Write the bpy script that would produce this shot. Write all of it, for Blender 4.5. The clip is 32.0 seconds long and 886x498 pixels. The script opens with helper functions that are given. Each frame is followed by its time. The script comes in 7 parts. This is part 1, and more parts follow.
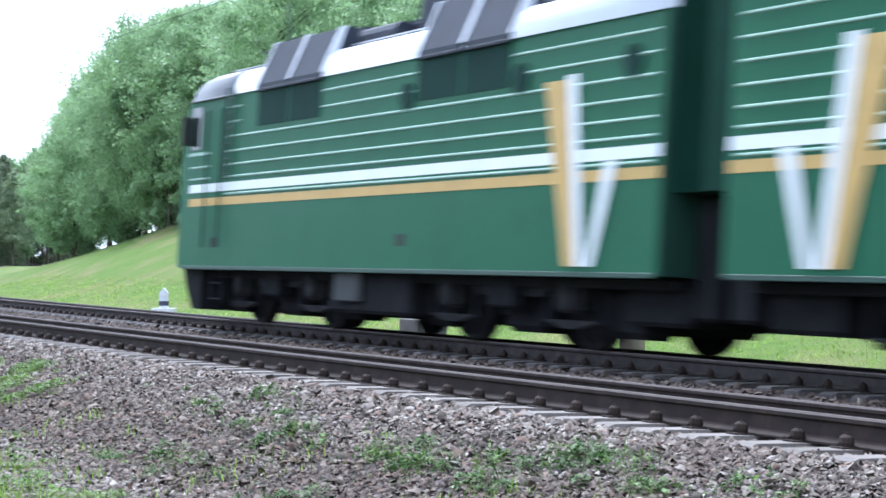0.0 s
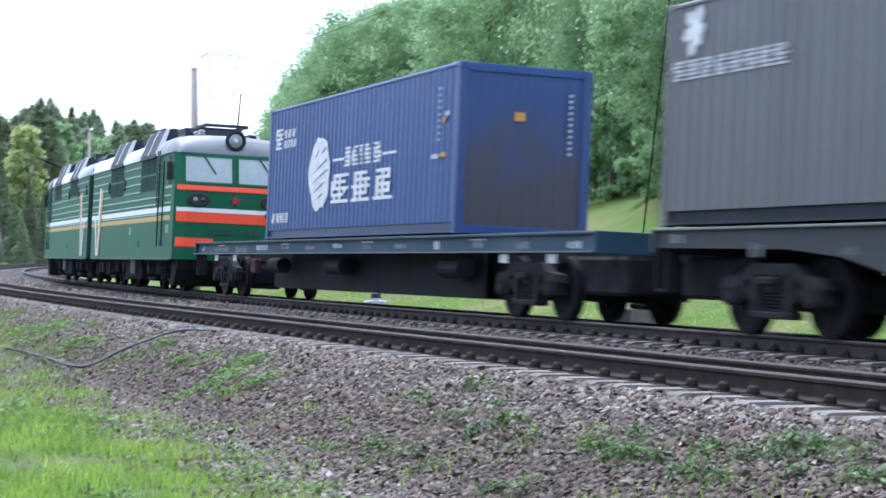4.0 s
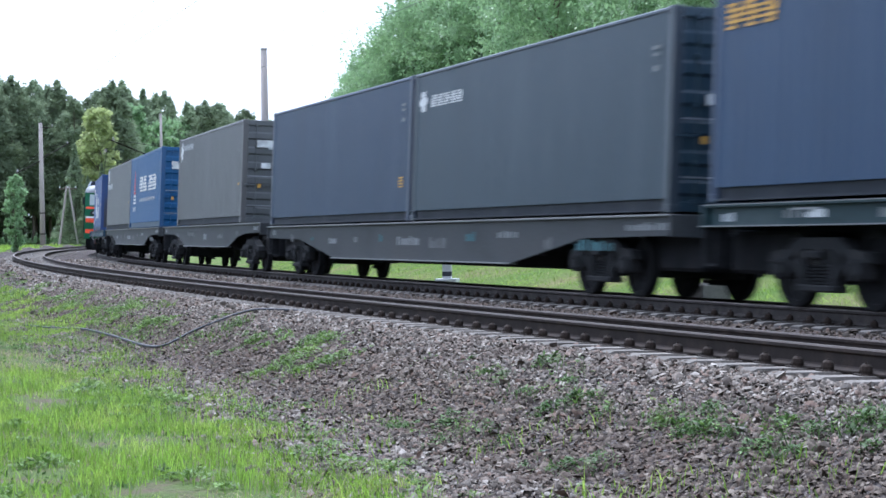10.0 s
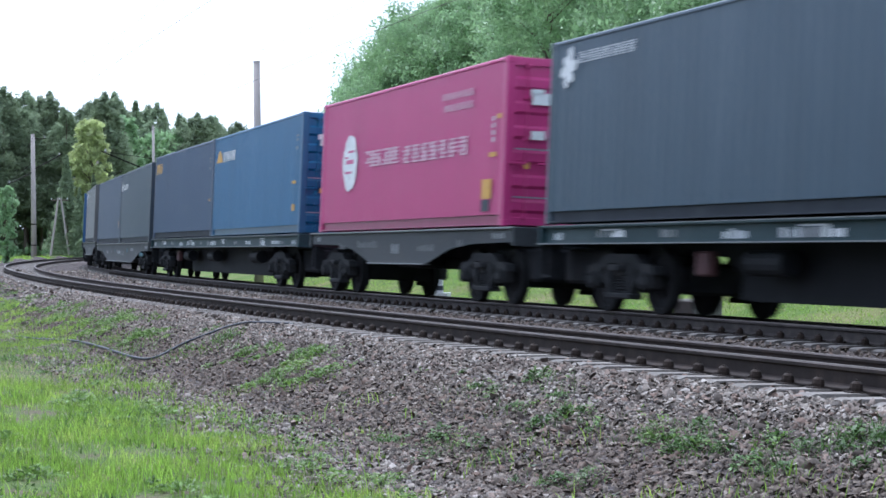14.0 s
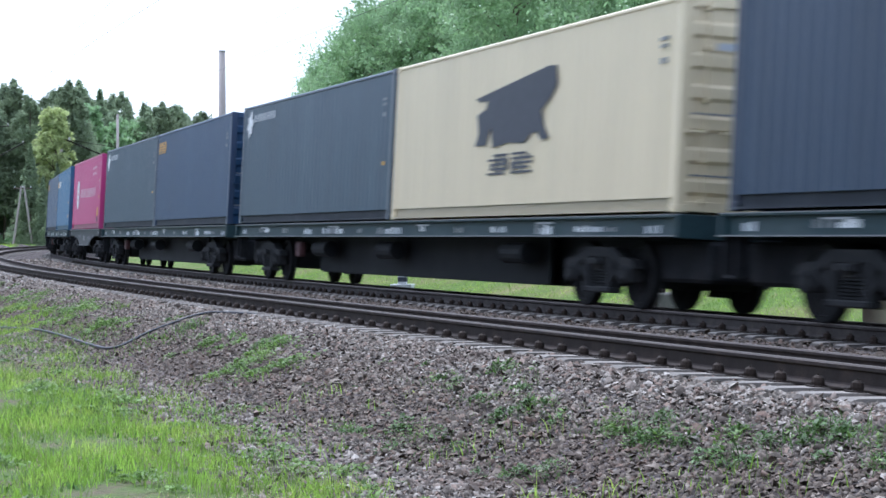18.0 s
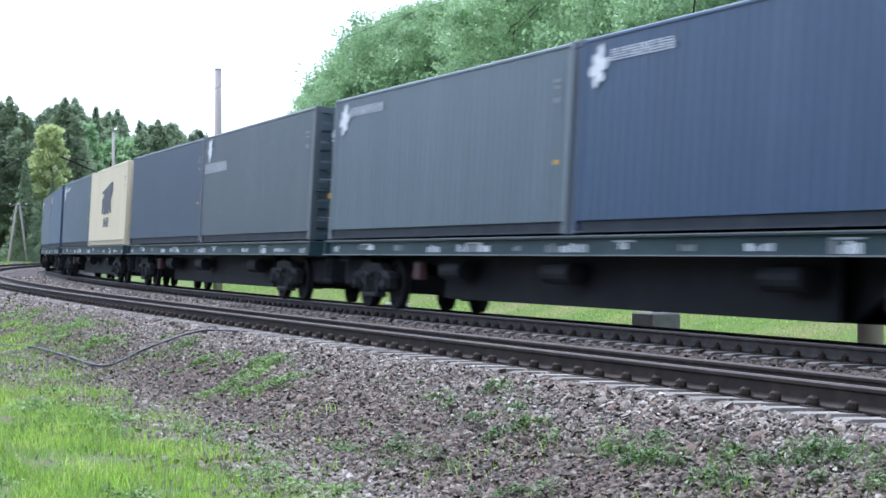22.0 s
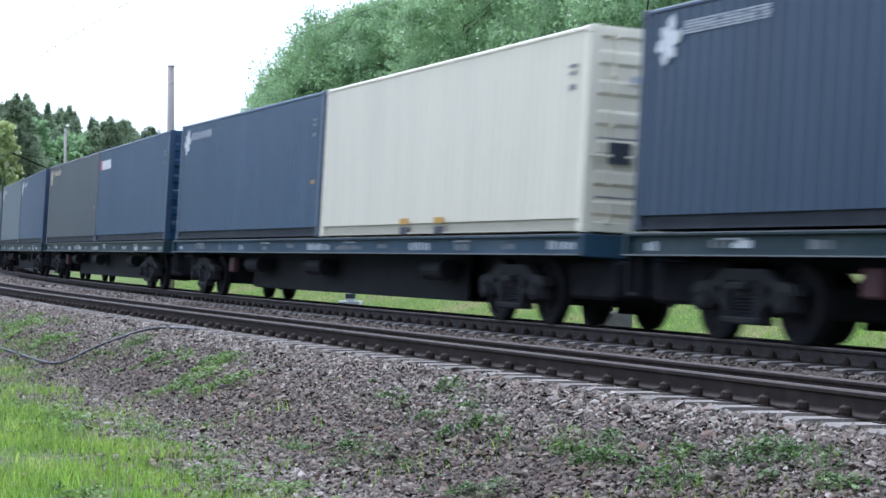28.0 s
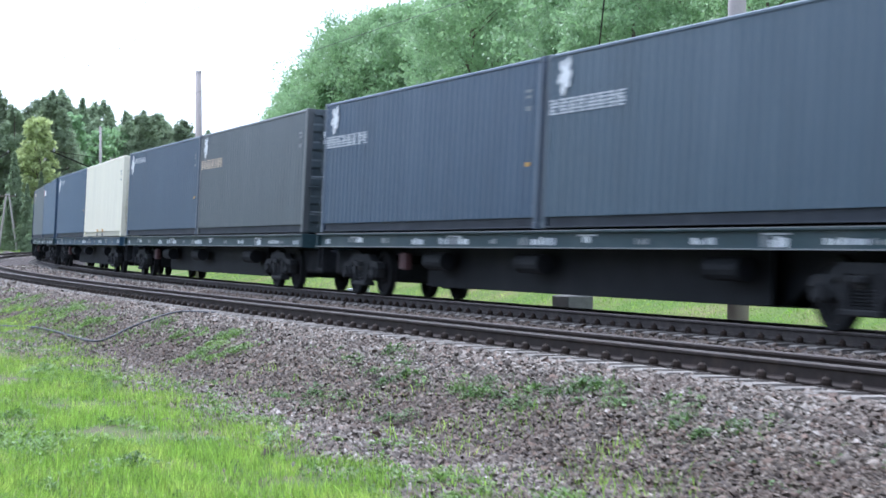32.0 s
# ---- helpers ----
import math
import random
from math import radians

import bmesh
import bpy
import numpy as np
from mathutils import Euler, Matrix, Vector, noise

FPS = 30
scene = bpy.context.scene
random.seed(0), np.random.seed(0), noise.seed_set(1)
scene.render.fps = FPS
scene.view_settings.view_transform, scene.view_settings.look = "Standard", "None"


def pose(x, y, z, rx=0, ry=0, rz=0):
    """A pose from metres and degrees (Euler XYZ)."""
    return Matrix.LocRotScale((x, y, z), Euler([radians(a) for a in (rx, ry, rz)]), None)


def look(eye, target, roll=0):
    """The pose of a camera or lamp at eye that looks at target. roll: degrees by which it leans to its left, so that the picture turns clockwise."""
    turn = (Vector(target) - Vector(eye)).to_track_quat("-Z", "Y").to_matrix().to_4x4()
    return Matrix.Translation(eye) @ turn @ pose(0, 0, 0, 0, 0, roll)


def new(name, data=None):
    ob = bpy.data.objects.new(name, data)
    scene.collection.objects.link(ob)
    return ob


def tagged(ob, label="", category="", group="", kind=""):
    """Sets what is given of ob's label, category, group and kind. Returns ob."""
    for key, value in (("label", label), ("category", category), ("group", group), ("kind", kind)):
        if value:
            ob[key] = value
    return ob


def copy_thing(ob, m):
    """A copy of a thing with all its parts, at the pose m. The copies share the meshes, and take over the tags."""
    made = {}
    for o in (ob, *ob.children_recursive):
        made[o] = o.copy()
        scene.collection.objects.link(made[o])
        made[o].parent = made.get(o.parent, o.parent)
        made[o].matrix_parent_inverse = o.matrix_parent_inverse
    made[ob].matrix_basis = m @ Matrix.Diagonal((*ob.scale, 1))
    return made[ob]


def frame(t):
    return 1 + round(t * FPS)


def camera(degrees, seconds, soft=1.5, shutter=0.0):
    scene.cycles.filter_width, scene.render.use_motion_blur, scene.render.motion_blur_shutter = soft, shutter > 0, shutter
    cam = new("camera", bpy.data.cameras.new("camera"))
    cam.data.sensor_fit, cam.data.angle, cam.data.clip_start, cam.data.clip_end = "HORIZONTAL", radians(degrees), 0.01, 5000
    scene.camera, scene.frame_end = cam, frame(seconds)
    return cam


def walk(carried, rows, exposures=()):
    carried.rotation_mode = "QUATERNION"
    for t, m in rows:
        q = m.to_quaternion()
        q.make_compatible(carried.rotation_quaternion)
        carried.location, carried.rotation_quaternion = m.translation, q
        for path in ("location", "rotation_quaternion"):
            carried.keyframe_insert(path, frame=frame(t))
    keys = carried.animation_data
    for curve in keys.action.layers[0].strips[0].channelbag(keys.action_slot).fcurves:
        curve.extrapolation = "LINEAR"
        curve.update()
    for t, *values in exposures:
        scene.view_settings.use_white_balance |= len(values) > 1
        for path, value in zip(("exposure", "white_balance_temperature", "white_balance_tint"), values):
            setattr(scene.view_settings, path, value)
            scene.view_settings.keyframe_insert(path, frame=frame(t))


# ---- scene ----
cam = camera(25.42, 32.0, soft=1.6, shutter=0.7)
PATH = [  # seconds, heading to the left of +y, pitch, roll (degrees), eye
    (0, 61.857, 0.332, 0.387, 0, 0, 1.095),
    (0.5, 61.14, 0.343, 0.044, 0, 0, 1.095),
    (1, 60.527, 0.439, -0.517, 0, 0, 1.095),
    (1.5, 59.75, 0.05, -0.6, 0, 0, 1.095),
    (1.9, 59.554, -0.485, -0.59, 0, 0, 1.095),
    (2.4, 61.136, 0.211, -0.745, 0, 0, 1.095),
    (3, 64.045, 0.395, -0.641, 0, 0, 1.095),
    (3.5, 66.345, 0.45, -0.77, 0, 0, 1.095),
    (4, 67.964, 0.058, -0.457, 0, 0, 1.095),
    (4.5, 68.91, -0.12, -0.5, 0, 0, 1.095),
    (6.5, 70.51, 0.445, -0.841, 0, 0, 1.095),
    (7, 70.692, 0.217, -0.968, 0, 0, 1.095),
    (7.5, 70.581, 0.2, -0.846, 0, 0, 1.095),
    (8, 70.267, 0.259, -0.731, 0, 0, 1.095),
    (8.5, 69.897, 0.118, -0.832, 0, 0, 1.095),
    (9, 69.818, -0.193, -1.006, 0, 0, 1.095),
    (9.5, 69.911, -0.448, -1.082, 0, 0, 1.095),
    (10, 70.04, -0.568, -1.026, 0, 0, 1.095),
    (10.5, 70.088, -0.541, -1.073, 0, 0, 1.095),
    (11, 70.096, -0.483, -1.004, 0, 0, 1.095),
    (11.5, 70.209, -0.517, -0.739, 0, 0, 1.095),
    (12, 70.349, -0.514, -0.723, 0, 0, 1.095),
    (12.5, 70.293, -0.457, -0.495, 0, 0, 1.095),
    (13, 70.007, -0.095, -0.788, 0, 0, 1.095),
    (13.5, 69.945, -0.033, -0.737, 0, 0, 1.095),
    (14, 69.788, -0.157, -0.601, 0, 0, 1.095),
    (14.5, 69.787, -0.276, -0.354, 0, 0, 1.095),
    (16.5, 69.193, -0.36, -0.133, 0, 0, 1.095),
    (17, 69.154, -0.376, -0.001, 0, 0, 1.095),
    (17.5, 68.972, -0.404, -0.075, 0, 0, 1.095),
    (18, 68.75, -0.412, -0.146, 0, 0, 1.095),
    (18.5, 68.941, -0.402, -0.033, 0, 0, 1.095),
    (19, 69.002, -0.35, 0.11, 0, 0, 1.095),
    (19.5, 68.959, -0.223, 0.121, 0, 0, 1.095),
    (20, 68.693, -0.134, -0.002, 0, 0, 1.095),
    (20.5, 68.689, -0.122, -0.066, 0, 0, 1.095),
    (21, 68.672, -0.013, 0.007, 0, 0, 1.095),
    (21.5, 68.729, 0.143, 0.088, 0, 0, 1.095),
    (22, 68.61, 0.137, 0.076, 0, 0, 1.095),
    (22.5, 68.403, -0.125, 0.061, 0, 0, 1.095),
    (23, 68.111, -0.144, 0.163, 0, 0, 1.095),
    (23.5, 68.049, -0.116, 0.26, 0, 0, 1.095),
    (24, 67.86, -0.272, 0.297, 0, 0, 1.095),
    (24.5, 67.724, -0.136, 0.359, 0, 0, 1.095),
    (25, 67.718, -0.016, 0.236, 0, 0, 1.095),
    (25.5, 67.686, -0.048, 0.179, 0, 0, 1.095),
    (27.5, 67.428, 0.035, 0.316, 0, 0, 1.095),
    (28, 67.239, 0.096, 0.299, 0, 0, 1.095),
    (28.5, 67.121, 0.019, 0.289, 0, 0, 1.095),
    (29, 67.075, -0.018, 0.154, 0, 0, 1.095),
    (29.5, 66.997, 0.006, 0.161, 0, 0, 1.095),
    (30, 67.134, -0.016, 0.05, 0.864, -0.192, 1.113),
    (30.5, 67.449, -0.142, 0, 2.002, -0.444, 1.137),
    (31, 67.749, -0.12, -0.06, 3.236, -0.718, 1.163),
    (31.5, 67.996, -0.01, -0.13, 4.397, -0.976, 1.187),
    (32, 68.235, -0.27, -0.209, 5.65, -1.254, 1.213),
]

def aim(yaw, pitch, roll, x, y, z):
    a, p = radians(yaw), radians(pitch)
    way = Vector((-math.sin(a) * math.cos(p), math.cos(a) * math.cos(p), math.sin(p)))
    eye = Vector((x, y, z))
    return look(eye, eye + way * 10, roll)


EXPOSURES = [(t, stops + 0.13, 5300, 13) for t, stops in ((0.0, 1.48), (1.0, 1.52), (2.0, 1.55), (3.0, 1.42), (4.0, 1.22), (6.8, 0.8), (9.0, 1.0), (10.0, 1.05), (11.0, 1.2), (12.0, 1.15), (14.0, 0.95), (17.0, 1.2), (18.0, 1.0), (19.0, 0.95), (20.0, 1.14), (21.0, 1.25), (25.0, 1.35), (28.0, 0.95), (30.0, 1.28), (32.0, 1.3))]
walk(cam, [(row[0], aim(*row[1:])) for row in PATH], EXPOSURES)

# ---- light: a bright, thinly overcast spring day ----
world = bpy.data.worlds.new("sky")
scene.world = world
world.use_nodes = True
wn = world.node_tree.nodes
wn.clear()
w_out, w_bg = wn.new("ShaderNodeOutputWorld"), wn.new("ShaderNodeBackground")
w_sky, w_mix = wn.new("ShaderNodeTexSky"), wn.new("ShaderNodeMix")
SUN_UP, SUN_AZ = radians(58), radians(-92)
w_sky.sky_type, w_sky.sun_disc = "NISHITA", False
w_sky.sun_elevation, w_sky.sun_rotation = SUN_UP, radians(268)
w_sky.dust_density, w_sky.air_density = 4.0, 1.0
w_mix.data_type = "RGBA"
w_mix.inputs[0].default_value = 0.72
w_mix.inputs[7].default_value = (8.2, 8.5, 8.8, 1)
world.node_tree.links.new(w_sky.outputs[0], w_mix.inputs[6])
world.node_tree.links.new(w_mix.outputs[2], w_bg.inputs[0])
world.node_tree.links.new(w_bg.outputs[0], w_out.inputs[0])
w_bg.inputs[1].default_value = 0.1

sun_data = bpy.data.lights.new("sun", "SUN")
sun_data.energy, sun_data.angle, sun_data.color = 2.0, radians(18), (1.0, 0.96, 0.9)
sun = new("sun", sun_data)
sun_way = Vector((math.sin(SUN_AZ) * math.cos(SUN_UP), math.cos(SUN_AZ) * math.cos(SUN_UP), math.sin(SUN_UP)))
sun.matrix_basis = look(sun_way * 100, (0, 0, 0))


# ---- materials ----
def mat(name, base, rough=0.6, metal=0.0, vary=0.25, scale=3.0, fine=40.0, bump=0.15, dirt=None, dirt_amount=0.3,
        rand=0.0, island=0.0, stretch=(1, 1, 1), spec=0.5, trans=0.0):
    """A surface with grain at two scales, stains of the dirt colour, and variation by object or island."""
    m = bpy.data.materials.new(name)
    m.use_nodes = True
    nt = m.node_tree
    n, link = nt.nodes, nt.links.new
    bsdf = n["Principled BSDF"]
    bsdf.inputs["Roughness"].default_value = rough
    bsdf.inputs["Metallic"].default_value = metal
    bsdf.inputs["Specular IOR Level"].default_value = spec
    co, mp = n.new("ShaderNodeTexCoord"), n.new("ShaderNodeMapping")
    mp.inputs["Scale"].default_value = stretch
    link(co.outputs["Object"], mp.inputs[0])
    big, small = n.new("ShaderNodeTexNoise"), n.new("ShaderNodeTexNoise")
    for node, sc, det in ((big, scale, 4), (small, fine, 3)):
        node.inputs["Scale"].default_value, node.inputs["Detail"].default_value = sc, det
        link(mp.outputs[0], node.inputs["Vector"])
    add = n.new("ShaderNodeMath")
    add.operation = "MULTIPLY_ADD"
    link(small.outputs[0], add.inputs[0])
    add.inputs[1].default_value = 0.5
    link(big.outputs[0], add.inputs[2])
    ramp = n.new("ShaderNodeMapRange")
    ramp.inputs[1].default_value, ramp.inputs[2].default_value = 0.45, 1.05
    ramp.inputs[3].default_value, ramp.inputs[4].default_value = 1 - vary, 1 + vary
    link(add.outputs[0], ramp.inputs[0])
    value = ramp.outputs[0]
    if rand or island:
        info = n.new("ShaderNodeObjectInfo") if rand else n.new("ShaderNodeNewGeometry")
        r2 = n.new("ShaderNodeMapRange")
        amount = rand or island
        r2.inputs[3].default_value, r2.inputs[4].default_value = 1 - amount, 1 + amount
        link(info.outputs["Random" if rand else "Random Per Island"], r2.inputs[0])
        mul = n.new("ShaderNodeMath")
        mul.operation = "MULTIPLY"
        link(value, mul.inputs[0]), link(r2.outputs[0], mul.inputs[1])
        value = mul.outputs[0]
    col = n.new("ShaderNodeMix")
    col.data_type = "RGBA"
    col.inputs[6].default_value = (*base, 1)
    col.inputs[7].default_value = (*(dirt or base), 1)
    if dirt:
        st = n.new("ShaderNodeMapRange")
        st.inputs[1].default_value, st.inputs[2].default_value = 0.5, 0.75
        st.inputs[4].default_value = dirt_amount
        link(big.outputs[0], st.inputs[0]), link(st.outputs[0], col.inputs[0])
    else:
        col.inputs[0].default_value = 0
    tint = n.new("ShaderNodeVectorMath")
    tint.operation = "SCALE"
    link(col.outputs[2], tint.inputs[0]), link(value, tint.inputs["Scale"])
    link(tint.outputs[0], bsdf.inputs["Base Color"])
    if bump:
        bp = n.new("ShaderNodeBump")
        bp.inputs["Strength"].default_value, bp.inputs["Distance"].default_value = bump, 0.02
        link(add.outputs[0], bp.inputs["Height"]), link(bp.outputs[0], bsdf.inputs["Normal"])
    if trans:
        out = n["Material Output"]
        tr, mx = n.new("ShaderNodeBsdfTranslucent"), n.new("ShaderNodeMixShader")
        mx.inputs[0].default_value = trans
        link(tint.outputs[0], tr.inputs[0]), link(bsdf.outputs[0], mx.inputs[1])
        link(tr.outputs[0], mx.inputs[2]), link(mx.outputs[0], out.inputs[0])
    return m


M_RAIL = mat("rail steel", (0.034, 0.027, 0.0245), 0.8, 0.0, 0.3, 6, 60, 0.1, (0.056, 0.039, 0.031), 0.5, spec=0.12)
M_RAILDUST = mat("dusty rail steel", (0.05, 0.044, 0.042), 0.85, 0.0, 0.3, 6, 60, 0.1, (0.07, 0.056, 0.048), 0.5, spec=0.12)
M_HEAD = mat("dull brown rail head", (0.085, 0.066, 0.058), 0.6, 0.1, 0.15, 6, 60, 0.03)
# Far-track sleepers have a darker tone than the near ones.
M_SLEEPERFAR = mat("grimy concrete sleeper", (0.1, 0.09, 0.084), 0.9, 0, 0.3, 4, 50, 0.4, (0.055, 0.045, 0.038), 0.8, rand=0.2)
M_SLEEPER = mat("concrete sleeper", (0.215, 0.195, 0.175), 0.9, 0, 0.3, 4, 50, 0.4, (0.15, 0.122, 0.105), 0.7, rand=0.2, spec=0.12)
M_CLIP = mat("rail fastening iron", (0.02, 0.016, 0.014), 0.8, 0.0, 0.3, 10, 80, 0.3, (0.04, 0.027, 0.02), 0.6, rand=0.2, spec=0.15)
M_BLADE = mat("grass blades", (0.22, 0.36, 0.05), 0.6, 0, 0.4, 1.5, 9, 0, (0.37, 0.39, 0.1), 0.7, island=0.5, trans=0.55)
M_WEED = mat("weed leaves", (0.085, 0.155, 0.04), 0.6, 0, 0.3, 2, 20, 0, (0.14, 0.17, 0.05), 0.6, island=0.5, trans=0.3)
M_SHOOT = mat("young weed leaves", (0.14, 0.235, 0.05), 0.6, 0, 0.3, 2, 20, 0, (0.2, 0.24, 0.07), 0.6, island=0.5, trans=0.35)
M_LEAF = mat("birch and maple leaves", (0.265, 0.4, 0.2), 0.5, 0, 0.15, 0.25, 3, 0, (0.31, 0.43, 0.18), 0.6, island=0.18, trans=0.5)
M_PINE = mat("pine needles", (0.24, 0.3, 0.185), 0.8, 0, 0.25, 0.3, 3, 0, (0.29, 0.33, 0.18), 0.5, rand=0.25, trans=0.45, spec=0.1)
M_LIGHTLEAF = mat("young yellow green leaves", (0.42, 0.48, 0.21), 0.55, 0, 0.2, 0.3, 3, 0, island=0.2, trans=0.5)
M_BARK = mat("bark", (0.12, 0.095, 0.075), 0.9, 0, 0.4, 3, 30, 0.6, stretch=(1, 1, 0.2))
M_POLE = mat("pole concrete", (0.34, 0.3, 0.28), 0.85, 0, 0.2, 1.2, 40, 0.25, (0.27, 0.21, 0.19), 0.5)
M_BLOCK = mat("weathered concrete", (0.155, 0.15, 0.143), 0.9, 0, 0.3, 2.5, 40, 0.5, (0.08, 0.07, 0.065), 0.8, spec=0.2)
M_WIRE = mat("cable", (0.03, 0.03, 0.03), 0.6, 0.2, 0.1, 3, 30, 0)
M_HOSE = mat("black rubber cable", (0.045, 0.05, 0.062), 0.55, 0, 0.2, 6, 40, 0.05)
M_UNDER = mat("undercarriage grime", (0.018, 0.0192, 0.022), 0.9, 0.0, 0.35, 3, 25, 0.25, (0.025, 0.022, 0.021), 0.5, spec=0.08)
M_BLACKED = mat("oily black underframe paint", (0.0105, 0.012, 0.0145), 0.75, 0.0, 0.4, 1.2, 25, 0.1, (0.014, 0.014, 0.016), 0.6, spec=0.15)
M_FRAME = mat("bogie cast iron", (0.023, 0.024, 0.026), 0.85, 0.0, 0.3, 4, 30, 0.3, (0.04, 0.037, 0.035), 0.6, spec=0.12)
M_WHEEL = mat("wheel steel", (0.013, 0.0135, 0.015), 0.8, 0.0, 0.3, 4, 30, 0.1, (0.018, 0.015, 0.013), 0.5, spec=0.1)
M_TEAL = mat("faded teal wagon paint", (0.018, 0.042, 0.05), 0.6, 0, 0.35, 1.2, 20, 0.1, (0.064, 0.069, 0.069), 0.5, stretch=(0.5, 1, 1), spec=0.3)
M_WBLUE = mat("faded blue wagon paint", (0.024, 0.062, 0.1), 0.6, 0, 0.35, 1.2, 20, 0.1, (0.08, 0.09, 0.1), 0.5, stretch=(0.5, 1, 1), spec=0.3)
M_WGREY = mat("dull grey wagon paint", (0.042, 0.047, 0.052), 0.65, 0, 0.35, 1.0, 20, 0.1, (0.035, 0.034, 0.034), 0.7, stretch=(0.5, 1, 1), spec=0.3)
M_LITEDGE = mat("pale worn steel edge", (0.15, 0.158, 0.162), 0.55, 0, 0.35, 2, 20, 0.05, (0.06, 0.06, 0.062), 0.6)
M_WHITE = mat("white marking paint", (0.62, 0.63, 0.64), 0.7, 0, 0.25, 5, 40, 0)
M_REDMARK = mat("red marking paint", (0.45, 0.04, 0.05), 0.6, 0, 0.2, 5, 40, 0)
M_YELLOW = mat("yellow marking paint", (0.52, 0.29, 0.05), 0.6, 0, 0.2, 5, 40, 0)
M_DARKMARK = mat("charcoal marking paint", (0.04, 0.045, 0.06), 0.7, 0, 0.2, 5, 40, 0)
M_SLAT = mat("dark green louvres", (0.009, 0.034, 0.027), 0.7, 0, 0.15, 2, 8, 0, spec=0.1)
M_SHADERAIL = mat("grimy bottom rail", (0.022, 0.027, 0.037), 0.7, 0, 0.3, 2, 20, 0.1, (0.042, 0.042, 0.045), 0.4, spec=0.25)
M_BAND = mat("blue lettering paint", (0.05, 0.1, 0.22), 0.6, 0, 0.15, 5, 40, 0)
M_CREAMMARK = mat("cream marking paint", (0.5, 0.4, 0.3), 0.6, 0, 0.3, 5, 40, 0)
M_FADED = mat("faded lettering paint", (0.17, 0.18, 0.19), 0.6, 0, 0.2, 5, 40, 0)
M_DULL = mat("weathered pale paint", (0.1, 0.105, 0.11), 0.7, 0, 0.3, 4, 30, 0)
M_TEALMARK = mat("weathered teal spray paint", (0.03, 0.1, 0.12), 0.7, 0, 0.3, 4, 30, 0)
M_RUSTMARK = mat("rusty primer patch", (0.12, 0.06, 0.045), 0.8, 0, 0.35, 4, 30, 0.05)
M_PALEROSE = mat("worn rosy white lettering", (0.52, 0.32, 0.4), 0.6, 0, 0.25, 5, 40, 0)
M_STICKER = mat("pale sticker", (0.42, 0.44, 0.47), 0.5, 0, 0.1, 5, 40, 0)
M_GALV = mat("galvanised lock rod", (0.28, 0.29, 0.31), 0.45, 0.6, 0.2, 5, 40, 0.05)
M_GREEN = mat("bright green locomotive paint", (0.011, 0.1, 0.046), 0.5, 0, 0.14, 1.5, 30, 0.04, (0.014, 0.084, 0.041), 0.6, spec=0.22)
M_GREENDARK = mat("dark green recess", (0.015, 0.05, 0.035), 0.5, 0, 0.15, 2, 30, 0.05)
M_BELLOWS = mat("dark green rubberised canvas", (0.008, 0.036, 0.024), 0.8, 0, 0.2, 3, 30, 0.1, spec=0.1)
M_ORANGE = mat("signal orange paint", (0.85, 0.075, 0.02), 0.5, 0, 0.06, 3, 30, 0.02)
M_PLATE = mat("faded pale green plate", (0.12, 0.25, 0.2), 0.5, 0, 0.3, 5, 40, 0.02)
M_OCHRE = mat("ochre stripe paint", (0.5, 0.33, 0.1), 0.5, 0, 0.12, 3, 30, 0.02)
M_LWHITE = mat("white stripe paint", (0.74, 0.78, 0.78), 0.5, 0, 0.06, 3, 30, 0.02)
M_ROOF = mat("pale silver roof paint", (0.6, 0.63, 0.68), 0.35, 0, 0.15, 1.5, 25, 0.05, (0.4, 0.42, 0.46), 0.5)
M_ROOFDARK = mat("dark roof equipment", (0.022, 0.027, 0.039), 0.6, 0.0, 0.25, 3, 30, 0.1, spec=0.22)
M_SOOT = mat("black rubber bellows", (0.02, 0.022, 0.022), 0.8, 0, 0.2, 3, 30, 0.1)
M_INSUL = mat("pale grey ribbed insulator", (0.36, 0.34, 0.33), 0.3, 0, 0.1, 5, 30, 0)
M_LAMP = mat("lamp glass", (0.6, 0.62, 0.62), 0.12, 0, 0.05, 5, 30, 0)
M_STAR = mat("red star enamel", (0.32, 0.02, 0.028), 0.35, 0, 0.05, 5, 30, 0)
M_CABGLASS = mat("cab window with pale blinds", (0.33, 0.38, 0.39), 0.06, 0, 0.12, 1.2, 8, 0, spec=0.8)
M_CABROOF = mat("sooted grey cab roof paint", (0.2, 0.212, 0.23), 0.5, 0, 0.25, 1.5, 25, 0.06, (0.1, 0.092, 0.088), 0.6, spec=0.35)
M_STRAW = mat("dry straw", (0.42, 0.36, 0.22), 0.8, 0, 0.2, 2, 20, 0, island=0.3, trans=0.2)
M_DARKGLASS = mat("dark window glass", (0.012, 0.02, 0.018), 0.08, 0, 0.1, 2, 8, 0, spec=0.8)


